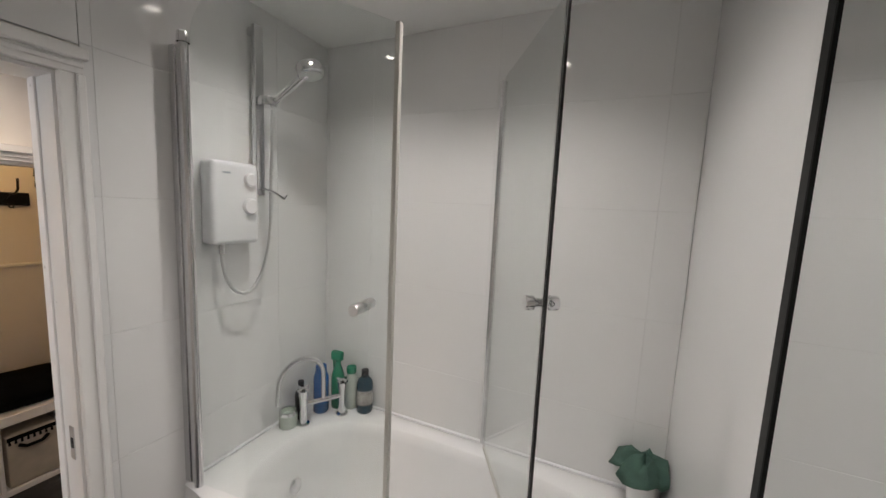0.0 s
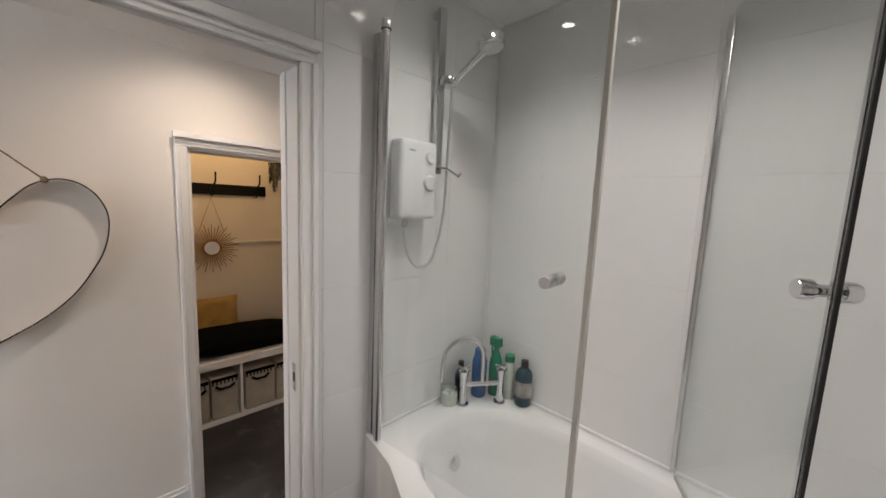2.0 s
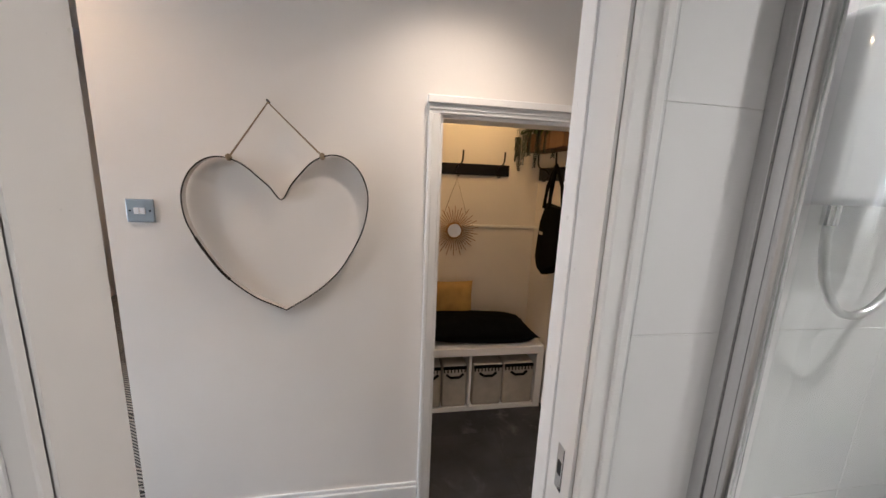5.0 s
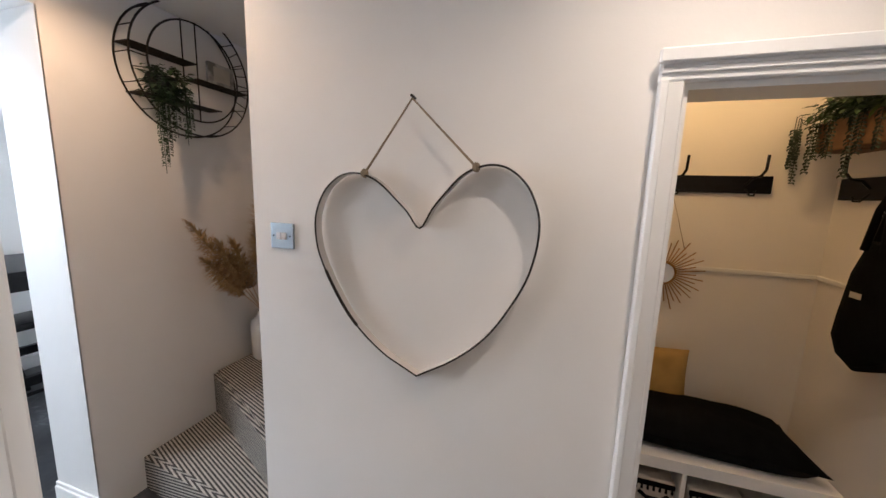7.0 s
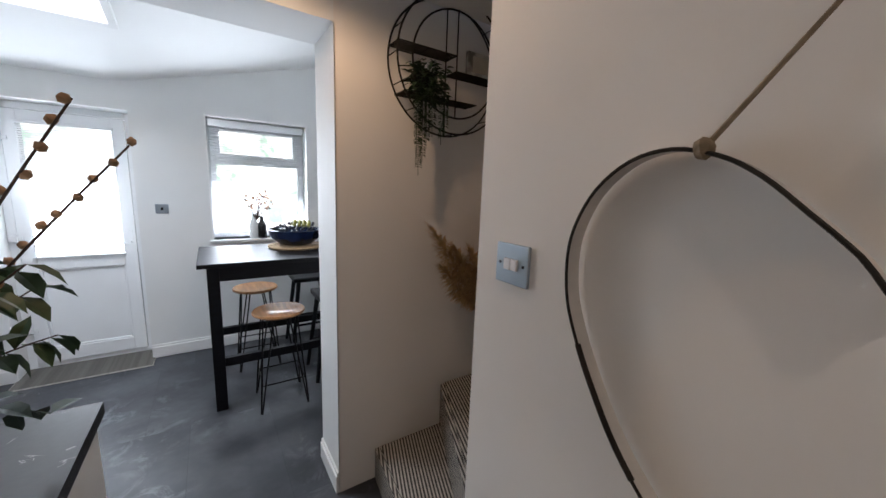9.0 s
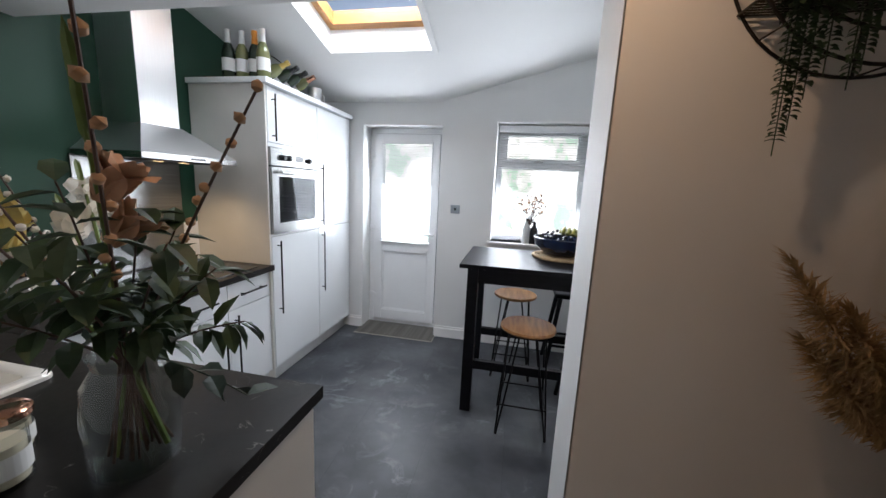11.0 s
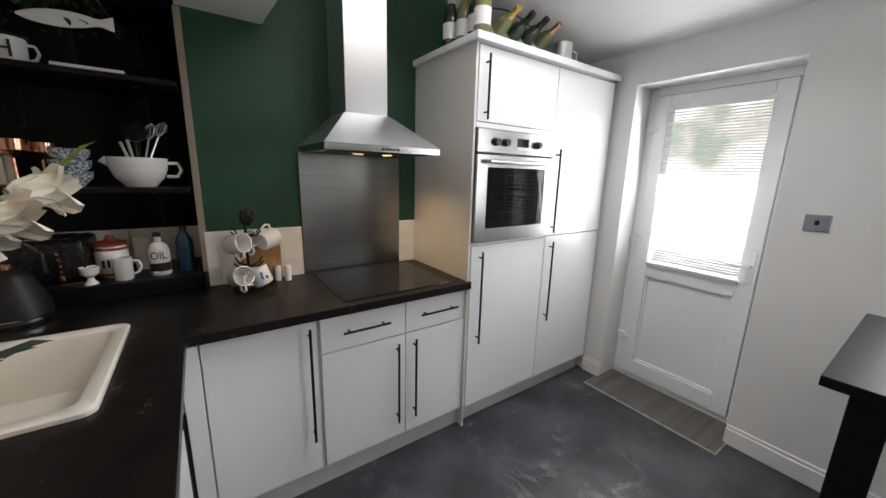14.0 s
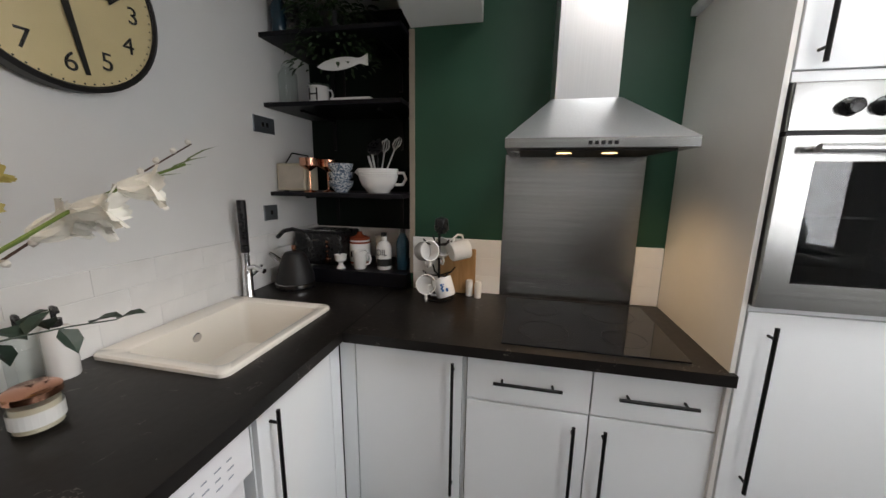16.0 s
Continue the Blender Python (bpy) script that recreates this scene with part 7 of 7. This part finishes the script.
# candles and soap beside the sink
for nm, x, y, r, h, lid in (("lidded_candle", -0.085, -0.16, 0.045, 0.085, True), ("open_candle", -0.185, -0.10, 0.045, 0.11, False)):
    c = thing(nm, (x, y, 0.92), "cream candle in a glass jar" + (" under a copper lid" if lid else " on the worktop"), "candle")
    g = part("glass", lathe([(0, 0), (r, 0), (r, h), (r - 0.003, h), (r - 0.003, 0.008), (0, 0.008)], x, y, 0.9205, 28), VASEGL, c, "", True)
    g.visible_shadow = False
    part("wax", lathe([(0, 0.009), (r - 0.004, 0.009), (r - 0.004, h * 0.78), (0, h * 0.78)], x, y, 0.9205, 24), WAX, c, "", True)
    part("label", lathe([(r + 0.0005, h * 0.25), (r + 0.0005, h * 0.65)], x, y, 0.9205, 28), WHITEF, c)
    if lid:
        part("lid", lathe([(0, h + 0.016), (r * 0.9, h + 0.016), (r + 0.003, h + 0.01), (r + 0.003, h - 0.004)], x, y, 0.9205, 28), COPPER, c, "brushed copper lid", True)
for x, y, m, lab in ((0.015, 0.055, VASEGL, "clear soap bottle with a black pump"), (0.085, 0.045, WCERAMIC, "white soap bottle with a black pump")):
    b = thing("soap_dispenser", (x, y, 0.92), lab, "soap dispenser", "soap dispensers")
    part("bottle", lathe([(0, 0), (0.033, 0), (0.035, 0.006), (0.035, 0.13), (0.028, 0.145), (0.013, 0.15)], x, y, 0.9205, 24), m, b, "", True)
    part("collar", lathe([(0.015, 0.148), (0.016, 0.17), (0, 0.172)], x, y, 0.9205, 16), BLACKP, b, "", True)
    part("pump", tube([(x, y, 1.09), (x, y, 1.125), (x - 0.01, y - 0.03, 1.127), (x - 0.014, y - 0.042, 1.118)], 0.006, 8), BLACKP, b, "black pump", True)


# flowers
def flowers():
    vx, vy, vz = -0.37, -0.21, 0.9205
    v = thing("glass_vase", (vx, vy, 0.92), "large clear glass vase of water on the worktop", "vase")
    g = part("glass", lathe([(0, 0), (0.065, 0), (0.074, 0.01), (0.082, 0.12), (0.074, 0.19), (0.055, 0.225), (0.062, 0.25), (0.059, 0.25), (0.052, 0.225), (0.071, 0.19), (0.078, 0.12), (0.070, 0.014), (0, 0.012)], vx, vy, vz, 32), VASEGL, v, "", True)
    g.visible_shadow = False
    f = thing("flower_arrangement", (vx, vy, 0.94), "white gladioli, eucalyptus and budding twigs in a vase", "flowers")
    rnd = random.Random(17)
    base = Vector((vx, vy, 0.95))
    neck = Vector((vx, vy, 1.16))

    def stem(tip, r, m, bend=0.12):
        tip = Vector(tip)
        foot = base + Vector((rnd.uniform(-0.05, 0.05), rnd.uniform(-0.05, 0.05), 0))
        nk = neck + (tip - neck).normalized() * 0.03
        nk.z = 1.16
        mid = nk.lerp(tip, 0.5) + Vector((0, 0, bend * (tip - nk).length))
        pts = [foot, nk] + [((1 - t) ** 2) * nk + 2 * t * (1 - t) * mid + t * t * tip for t in (0.2, 0.4, 0.6, 0.8, 1.0)]
        part("stem", tube(pts, r, 6, r1=r * 0.5), m, f, "", True)
        return pts[1:]

    # budding twigs
    for tip in ((-0.765, -0.11, 1.625), (-0.734, 0.06, 1.67), (0.21, -0.343, 1.562), (-0.10, -0.12, 1.62), (-0.04, -0.08, 1.58)):
        p = stem(tip, 0.0035, TWIG, 0.03)
        for k in range(10):
            t = 0.38 + 0.62 * k / 9
            i = min(len(p) - 2, int(t * (len(p) - 1)))
            q = Vector(p[i]).lerp(Vector(p[i + 1]), t * (len(p) - 1) - i)
            q += Vector((rnd.uniform(-1, 1), rnd.uniform(-1, 1), rnd.uniform(-1, 1))).normalized() * 0.008
            part("bud", lathe([(0, -0.009), (0.0066, -0.0035), (0.007, 0.0035), (0, 0.010)], q.x, q.y, q.z, 10, axis=(rnd.uniform(-1, 1), rnd.uniform(-1, 1), 1)), BUD if tip[0] < -0.25 else PETAL, f, "", True)
    # gladioli with ruffled white blooms
    for tip, blooms, m in (((0.08, -0.46, 1.505), (0.62, 0.76), PETAL), ((-0.02, -0.35, 1.42), (0.70, 0.84), PETAL), ((-0.10, -0.12, 1.46), (0.6, 0.8, 0.95), PETALY), ((-0.55, -0.06, 1.62), (0.45, 0.6), PETALP)):
        p = stem(tip, 0.006, LEAF3, 0.14)
        for t in blooms:
            i = min(len(p) - 2, int(t * (len(p) - 1)))
            q = Vector(p[i]).lerp(Vector(p[i + 1]), t * (len(p) - 1) - i)
            d = (Vector(p[i + 1]) - Vector(p[i])).normalized() + Vector((rnd.uniform(-0.3, 0.3), rnd.uniform(-0.9, -0.3), rnd.uniform(-0.5, 0.0)))
            d.normalize()
            a, b = basis(d)
            bm = bmesh.new()
            # a long funnel of six petals that flare and curl at the lip
            for k in range(6):
                inner = k % 2
                an = 2 * math.pi * k / 6 + rnd.uniform(-0.12, 0.12)
                s, w = a * math.cos(an) + b * math.sin(an), a * -math.sin(an) + b * math.cos(an)
                ph, curl = rnd.uniform(0, 6), rnd.uniform(0.6, 1.3)
                grid = []
                for r_ in range(9):
                    u_ = r_ / 8
                    flare = 0.006 + 0.016 * u_ + 0.030 * max(0, u_ - 0.45) ** 1.6 * 2.2 * curl - 0.003 * inner
                    along = 0.088 * u_ - 0.034 * max(0, u_ - 0.6) * curl
                    row = []
                    for c_ in range(7):
                        e = (c_ / 6 - 0.5) * 2
                        wid = 0.026 * math.sin(math.pi * (0.10 + 0.78 * u_ ** 0.9)) ** 0.8
                        ruff = 0.007 * u_ ** 2 * math.sin(5.5 * e + ph) * abs(e)
                        row.append(bm.verts.new(q + d * (along + ruff - 0.006 * u_ * e * e) + s * (flare - 0.010 * e * e * (1 - u_)) + w * wid * e))
                    grid.append(row)
                for r_ in range(8):
                    for c_ in range(6):
                        bm.faces.new((grid[r_][c_], grid[r_][c_ + 1], grid[r_ + 1][c_ + 1], grid[r_ + 1][c_]))
            part("bloom", bm, m, f, "ruffled bloom", True)
        for k in range(4):
            bm = bmesh.new()
            leaf(bm, Vector(p[3]).lerp(Vector(p[-1]), 0.5 + 0.15 * k), Vector(tip) - neck + Vector((0, 0, rnd.uniform(-0.1, 0.25))), 0.09, 0.016)
            part("leaf", bm, LEAF3, f)
    # eucalyptus and dark foliage
    for tip, big in (((-0.03, -0.355, 1.175), 1), ((-0.10, -0.26, 1.19), 1), ((-0.56, -0.30, 1.05), 1), ((-0.60, -0.20, 1.36), 0), ((-0.50, -0.16, 1.46), 0), ((-0.62, -0.10, 1.42), 0), ((-0.54, -0.02, 1.38), 0), ((-0.60, -0.26, 1.24), 0), ((-0.55, -0.12, 1.28), 0), ((-0.48, -0.28, 1.36), 0), ((-0.40, 0.0, 1.32), 0), ((-0.46, -0.08, 1.50), 0), ((-0.52, -0.20, 1.42), 0), ((-0.44, -0.20, 1.30), 0), ((-0.47, -0.02, 1.44), 0), ((-0.36, -0.10, 1.38), 0)):
        p = stem(tip, 0.0028, TWIG if not big else LEAF2, 0.1)
        for k in range(7 if big else 14):
            bm = bmesh.new()
            t = 0.25 + 0.75 * k / (6 if big else 13)
            i = min(len(p) - 2, int(t * (len(p) - 1)))
            q = Vector(p[i]).lerp(Vector(p[i + 1]), t * (len(p) - 1) - i)
            ax = (Vector(p[i + 1]) - Vector(p[i])).normalized()
            a, b = basis(ax)
            an = rnd.uniform(0, 6.28)
            leaf(bm, q, a * math.cos(an) + b * math.sin(an) + ax * 0.5 + Vector((0, 0, -0.2)), rnd.uniform(0.05, 0.075), 0.044 if big else 0.036)
            part("leaf", bm, LEAF2 if big else LEAF, f)


flowers()

# ---- bottles on the tall units ----
TOPZ = 2.169


def wine(x, y, foil, glass, label, lying=None, h=0.31):
    b = thing("wine_bottle", (x, y, TOPZ), label, "bottle", "bottles on the tall units")
    pr = [(0, 0), (0.04, 0), (0.043, 0.006), (0.043, 0.16), (0.034, 0.2), (0.018, 0.235), (0.0145, h - 0.02), (0.017, h - 0.016), (0.017, h), (0, h)]
    fo = [(0.0215, 0.225), (0.0162, h - 0.03), (0.0185, h - 0.022), (0.0185, h + 0.003), (0, h + 0.004)]
    lb = [(0.0435, 0.05), (0.0435, 0.13)]
    m = Matrix.Translation((x, y, TOPZ)) @ (lying or Matrix.Identity(4))
    for nm, pf, mt in (("glass", pr, glass), ("foil", fo, foil), ("label", lb, WHITEF)):
        bm = lathe(pf, 0, 0, 0, 20)
        bm.transform(m)
        part(nm, bm, mt, b, "", True)


wine(0.86, -1.89, WHITEF, BOTTLEG, "green sparkling wine bottle with white foil")
wine(0.78, -1.92, WHITEF, BOTTLEC, "olive sparkling wine bottle with white foil")
wine(0.69, -1.93, AMBERG, BOTTLEG, "dark sparkling wine bottle with orange foil")
wine(0.605, -1.90, WHITEF, BOTTLEC, "pale sparkling wine bottle with white foil")


rk = thing("wine_rack", (0.75, -2.3, TOPZ), "black wire wine rack on the tall units", "wine rack")
for y in (-2.04, -2.15, -2.26, -2.37, -2.48):
    part("side_wire", tube([(0.64, y, TOPZ + 0.003), (0.64, y, TOPZ + 0.05), (0.80, y, TOPZ + 0.02), (0.80, y, TOPZ + 0.003)], 0.003, 6), BLACKM, rk)
part("arch", tube([(0.80, -1.98 - 0.55 * k / 16, TOPZ + 0.20 + 0.07 * math.sin(math.pi * k / 16)) for k in range(17)], 0.004, 6), WIRE, rk, "", True)
for y in (-1.98, -2.53):
    part("arch_leg", tube([(0.80, y, TOPZ + 0.002), (0.80, y, TOPZ + 0.2)], 0.004, 6), WIRE, rk)
for y, foil, gl, lab in ((-2.095, GOLD, BOTTLEC, "wine bottle with gold foil tilted in a rack"), (-2.205, BLACKP, BOTTLEG, "dark wine bottle tilted in a rack"), (-2.315, BLACKP, BOTTLEG, "dark wine bottle tilted in a rack"), (-2.425, COPPER, BOTTLEC, "rose wine bottle with copper foil tilted in a rack")):
    wine(0.70, y, foil, gl, lab, Matrix.Translation((0.12, 0, 0.052)) @ Matrix.Rotation(radians(-66), 4, "Y"), 0.29)
tk = thing("steel_tankard", (0.66, -2.62, TOPZ), "two-tone steel tankard on the tall units", "tankard")
part("cup", lathe([(0, 0), (0.055, 0), (0.058, 0.13), (0.054, 0.13), (0.05, 0.006), (0, 0.006)], 0.66, -2.6, TOPZ, 24), STEELV, tk, "", True)
part("handle", tube([(0.64, -2.655, TOPZ + 0.1), (0.63, -2.70, TOPZ + 0.09), (0.63, -2.70, TOPZ + 0.04), (0.64, -2.655, TOPZ + 0.03)], 0.006, 8), STEELV, tk, "", True)

# ---- table and stools ----
def table():
    t = thing("bar_table", (-1.4, -2.27, 0), "tall black stained wooden bar table", "table")
    x0, x1, y0, y1, h = -2.15, -0.785, -2.62, -1.865, 1.045
    part("tabletop", boxes((x0, y0, h - 0.028, x1, y1, h), bevel=0.003), BLACKW, t)
    part("apron", boxes((x0 + 0.08, y1 - 0.075, h - 0.13, x1 - 0.08, y1 - 0.055, h - 0.028), (x0 + 0.08, y0 + 0.055, h - 0.13, x1 - 0.08, y0 + 0.075, h - 0.028), (x1 - 0.1, y0 + 0.075, h - 0.13, x1 - 0.08, y1 - 0.075, h - 0.028)), BLACKW, t)
    for x in (x0 + 0.05, x1 - 0.12):
        for y in (y0 + 0.04, y1 - 0.11):
            part("leg", boxes((x, y, 0.0, x + 0.07, y + 0.07, h - 0.028), bevel=0.003), BLACKW, t)
    part("foot_rail", boxes((x0 + 0.12, y1 - 0.10, 0.31, x1 - 0.12, y1 - 0.06, 0.37), bevel=0.003), BLACKW, t)
    part("foot_rail", boxes((x0 + 0.12, y0 + 0.06, 0.31, x1 - 0.12, y0 + 0.10, 0.37), bevel=0.003), BLACKW, t)


table()


def stool(x, y, seat, label):
    s = thing("bar_stool", (x, y, 0), label, "stool", "bar stools")
    part("seat", lathe([(0, 0.66), (0.15, 0.66), (0.17, 0.668), (0.174, 0.678), (0.168, 0.688), (0.1, 0.684), (0, 0.682)], x, y, 0, 36), seat, s, "", True)
    for k in range(4):
        a = math.pi / 4 + math.pi / 2 * k
        c, q = math.cos(a), math.sin(a)
        for e in (-0.16, 0.16):
            part("leg", tube([(x + 0.12 * math.cos(a + e * 2.2), y + 0.12 * math.sin(a + e * 2.2), 0.66), (x + 0.215 * math.cos(a + e * 0.12), y + 0.215 * math.sin(a + e * 0.12), 0.006)], 0.0055, 8), BLACKM, s, "", True)
    ring = [(x + 0.19 * math.cos(math.pi / 4 + math.pi / 2 * k), y + 0.19 * math.sin(math.pi / 4 + math.pi / 2 * k), 0.20) for k in range(4)]
    for k in range(4):
        part("foot_bar", tube([ring[k], ring[(k + 1) % 4]], 0.005, 8), BLACKM, s, "", True)
    return s


stool(-1.245, -1.87, WOOD, "hairpin-leg bar stool with a round oak seat")
stool(-1.165, -2.56, WOOD, "hairpin-leg bar stool with a round oak seat")


def wood_stool(x, y):
    s = thing("black_bar_stool", (x, y, 0), "black painted wooden bar stool", "stool", "black bar stools")
    part("seat", boxes((x - 0.17, y - 0.15, 0.655, x + 0.17, y + 0.15, 0.70), bevel=0.015, seg=3), BLACKW, s, "", True)
    for sx in (-1, 1):
        for sy in (-1, 1):
            part("leg", tube([(x + 0.12 * sx, y + 0.1 * sy, 0.66), (x + 0.2 * sx, y + 0.17 * sy, 0.0)], 0.02, 8, r1=0.015), BLACKW, s, "", True)
    for sy in (-1, 1):
        part("stretcher", tube([(x - 0.17, y + 0.145 * sy, 0.24), (x + 0.17, y + 0.145 * sy, 0.24)], 0.012, 8), BLACKW, s)


wood_stool(-1.66, -2.78)
wood_stool(-1.72, -2.12)

tm = thing("rope_mat", (-1.48, -2.42, 1.045), "round coiled jute rope mat on the table", "mat")
for k in range(7):
    r = 0.205 - 0.026 * k
    part("coil", tube([(-1.47 + r * math.cos(2 * math.pi * j / 40), -2.38 + r * math.sin(2 * math.pi * j / 40), 1.057) for j in range(40)], 0.0115, 6, True), ROPE, tm, "", True)
fb = thing("fruit_bowl", (-1.5, -2.38, 1.068), "navy glazed fruit bowl on a rope mat", "bowl")
part("bowl", lathe([(0, 0), (0.11, 0), (0.13, 0.008), (0.20, 0.07), (0.212, 0.125), (0.203, 0.13), (0.19, 0.085), (0.12, 0.02), (0, 0.015)], -1.47, -2.38, 1.069, 40), BLUEGL, fb, "", True)
rnd = random.Random(8)
for k in range(46):
    a, r = rnd.uniform(0, 6.28), 0.17 * math.sqrt(rnd.random())
    gx, gy = -1.47 + r * math.cos(a), -2.38 + r * math.sin(a)
    g = solo("grape", lathe([(0, -0.013), (0.009, -0.009), (0.0125, 0), (0.009, 0.009), (0, 0.013)], gx, gy, 1.19 + rnd.uniform(0, 0.02) + 0.03 * (rnd.random() < 0.2), 10), GRAPE, "black grape in the fruit bowl", "grape", "grapes in the bowl", True)
for k in range(4):
    pts = [(-1.55 + 0.03 * k - 0.02 * math.sin(1.2 * t), -2.33 - 0.035 * k + 0.10 * math.cos(1.2 * t) - 0.05, 1.225 + 0.035 * math.sin(1.5 * t)) for t in (0, 0.5, 1, 1.5, 2, 2.4)]
    solo("banana", tube(pts, 0.017, 8, r1=0.008), BANANA, "green-yellow banana in the fruit bowl", "banana", "bananas in the bowl", True)

# things on the sill
for x, y, h, m in ((-1.225, -3.09, 0.235, PLINTH), (-1.295, -3.085, 0.21, BLACKP)):
    b = thing("sill_bottle_vase", (x, y, WZ0), "slim grey bottle vase on the window sill" if m is PLINTH else "slim black bottle vase on the window sill", "vase")
    part("bottle", lathe([(0, 0), (0.04, 0), (0.042, 0.006), (0.042, h * 0.6), (0.018, h * 0.8), (0.016, h), (0.012, h), (0, h - 0.02)], x, y, WZ0, 20), m, b, "", True)
df = thing("dried_flowers", (-1.25, -3.09, WZ0 + 0.16), "dried brown seed heads in a bottle vase", "dried flowers")
rnd = random.Random(5)
for k in range(22):
    tip = Vector((-1.25 + rnd.uniform(-0.12, 0.11), -3.06 + rnd.uniform(-0.02, 0.06), WZ0 + rnd.uniform(0.30, 0.46)))
    part("stalk", tube([(-1.25, -3.088, WZ0 + 0.17), tip], 0.0018, 5), TWIG, df)
    for j in range(3):
        o = tip + Vector((rnd.uniform(-0.02, 0.02), rnd.uniform(-0.015, 0.015), rnd.uniform(-0.02, 0.02)))
        part("seed_head", lathe([(0, -0.012), (0.011, 0), (0, 0.012)], o.x, o.y, o.z, 8), BUD if j else TWIG, df, "", True)

dm = thing("door_mat", (0.03, -3.1, 0), "beige ribbed door mat by the back door", "door mat")
part("backing", boxes((-0.40, -3.25, 0.0005, 0.43, -2.89, 0.007), bevel=0.002), MAT_COIR, dm)
RIBD = mat("dark_mat_rib", (0.17, 0.16, 0.145), 0.95, vary=0.15, scale=30)
me = mesh_of("rib", boxes((-0.392, -0.003, 0.007, 0.422, 0.003, 0.0105)), RIBD)
for k in range(29):
    r_ = new("rib", me)
    r_.parent = dm
    r_.matrix_parent_inverse = Matrix.Translation(dm.location).inverted()
    r_.matrix_basis = Matrix.Translation((0, -3.242 + 0.012 * k, 0))

# ---- tiles ----
def tile_wall(parent, face, at, a0, a1, z0, z1, w, h, gap, material, thick, offset=0.0, zoff=0.0, sign=1, brick=False, skip=None):
    """Glazed tiles with open joints; alike ones share a mesh."""
    cache = {}
    row = 0
    z = z0 + zoff - h if zoff else z0
    while z < z1 - 0.004:
        lo, hi = max(z, z0), min(z + h - gap, z1)
        a = a0 - (offset if not brick else (w / 2 if row % 2 else 0))
        while a < a1 - 0.004:
            p, q = max(a, a0), min(a + w - gap, a1)
            if q - p > 0.01 and hi - lo > 0.008 and not (skip and skip(p, q, lo, hi)):
                key = (round(q - p, 3), round(hi - lo, 3))
                if key not in cache:
                    bw, bh = key
                    bm = boxes((0, 0, 0, thick, bw, bh)) if face == "x" else boxes((0, 0, 0, bw, thick, bh))
                    bmesh.ops.bevel(bm, geom=bm.edges[:], offset=0.0009, segments=1, affect="EDGES")
                    cache[key] = mesh_of("tile", bm, material)
                ob = new("tile", cache[key])
                ob.parent = parent
                s = at if sign > 0 else at - thick
                ob.location = (s, p, lo) if face == "x" else (p, s, lo)
            a += w
        z += h
        row += 1


G = 0.0011
tile_wall(bpy.data.objects["wall_bath_north"], "y", BN, BW, BE - 0.001, 0.0, BATHC, 0.60, 0.390, G, TILE, 0.010, 0.32, 0.19)
tile_wall(bpy.data.objects["wall_bath_west"], "x", BW, 1.547, BN - 0.001, 0.0, BATHC, 0.60, 0.403, G, TILE, 0.0105, 0.574, 0.102, sign=-1)
tile_wall(bpy.data.objects["wall_bath_west"], "x", BW, 0.30, 0.592, 0.0, BATHC, 0.60, 0.403, G, TILE, 0.0105, 0.2, 0.102, sign=-1)
tile_wall(bpy.data.objects["wall_bath_west"], "x", BW, 0.594, 1.545, 2.112, BATHC, 0.60, 0.403, G, TILE, 0.0105, 0.2, 0.0, sign=-1)
struct("trim_grout_backing", boxes((BW - 0.0118, 1.548, 0.0, BW - 0.0012, BN + 0.008, BATHC), (BW - 0.001, BN + 0.0012, 0.0, BE - 0.002, BN + 0.0118, BATHC)), GROUT, "grey grout behind the bathroom tiles", "grout")
tile_wall(bpy.data.objects["wall_clock"], "y", KN, -0.58, 1.498, 0.921, 1.19, 0.20, 0.0915, 0.0011, METRO, 0.008, brick=True, sign=-1, skip=lambda p, q, lo, hi: p > 1.06 and lo < 1.0)
tile_wall(bpy.data.objects["wall_green"], "x", KE, -1.110, -0.66, 0.921, 1.195, 0.20, 0.0915, 0.0011, METRO, 0.008, brick=True, sign=-1)
tile_wall(bpy.data.objects["wall_green"], "x", KE, -1.83, -1.715, 0.921, 1.195, 0.20, 0.0915, 0.0011, METRO, 0.008, brick=True, sign=-1)
tile_wall(bpy.data.objects["wall_alcove_back"], "x", 1.5, -0.64, KN - 0.01, 1.0, 1.18, 0.20, 0.0915, 0.0011, METRO, 0.008, brick=True, sign=-1)
struct("trim_grout_metro", boxes((-0.579, KN - 0.007, 0.9215, 1.06, KN - 0.0002, 1.189), (KE - 0.007, -1.109, 0.9215, KE - 0.0002, -0.661, 1.194), (KE - 0.007, -1.829, 0.9215, KE - 0.0002, -1.716, 1.194)), GROUT, "pale grout behind the white wall tiles", "grout")
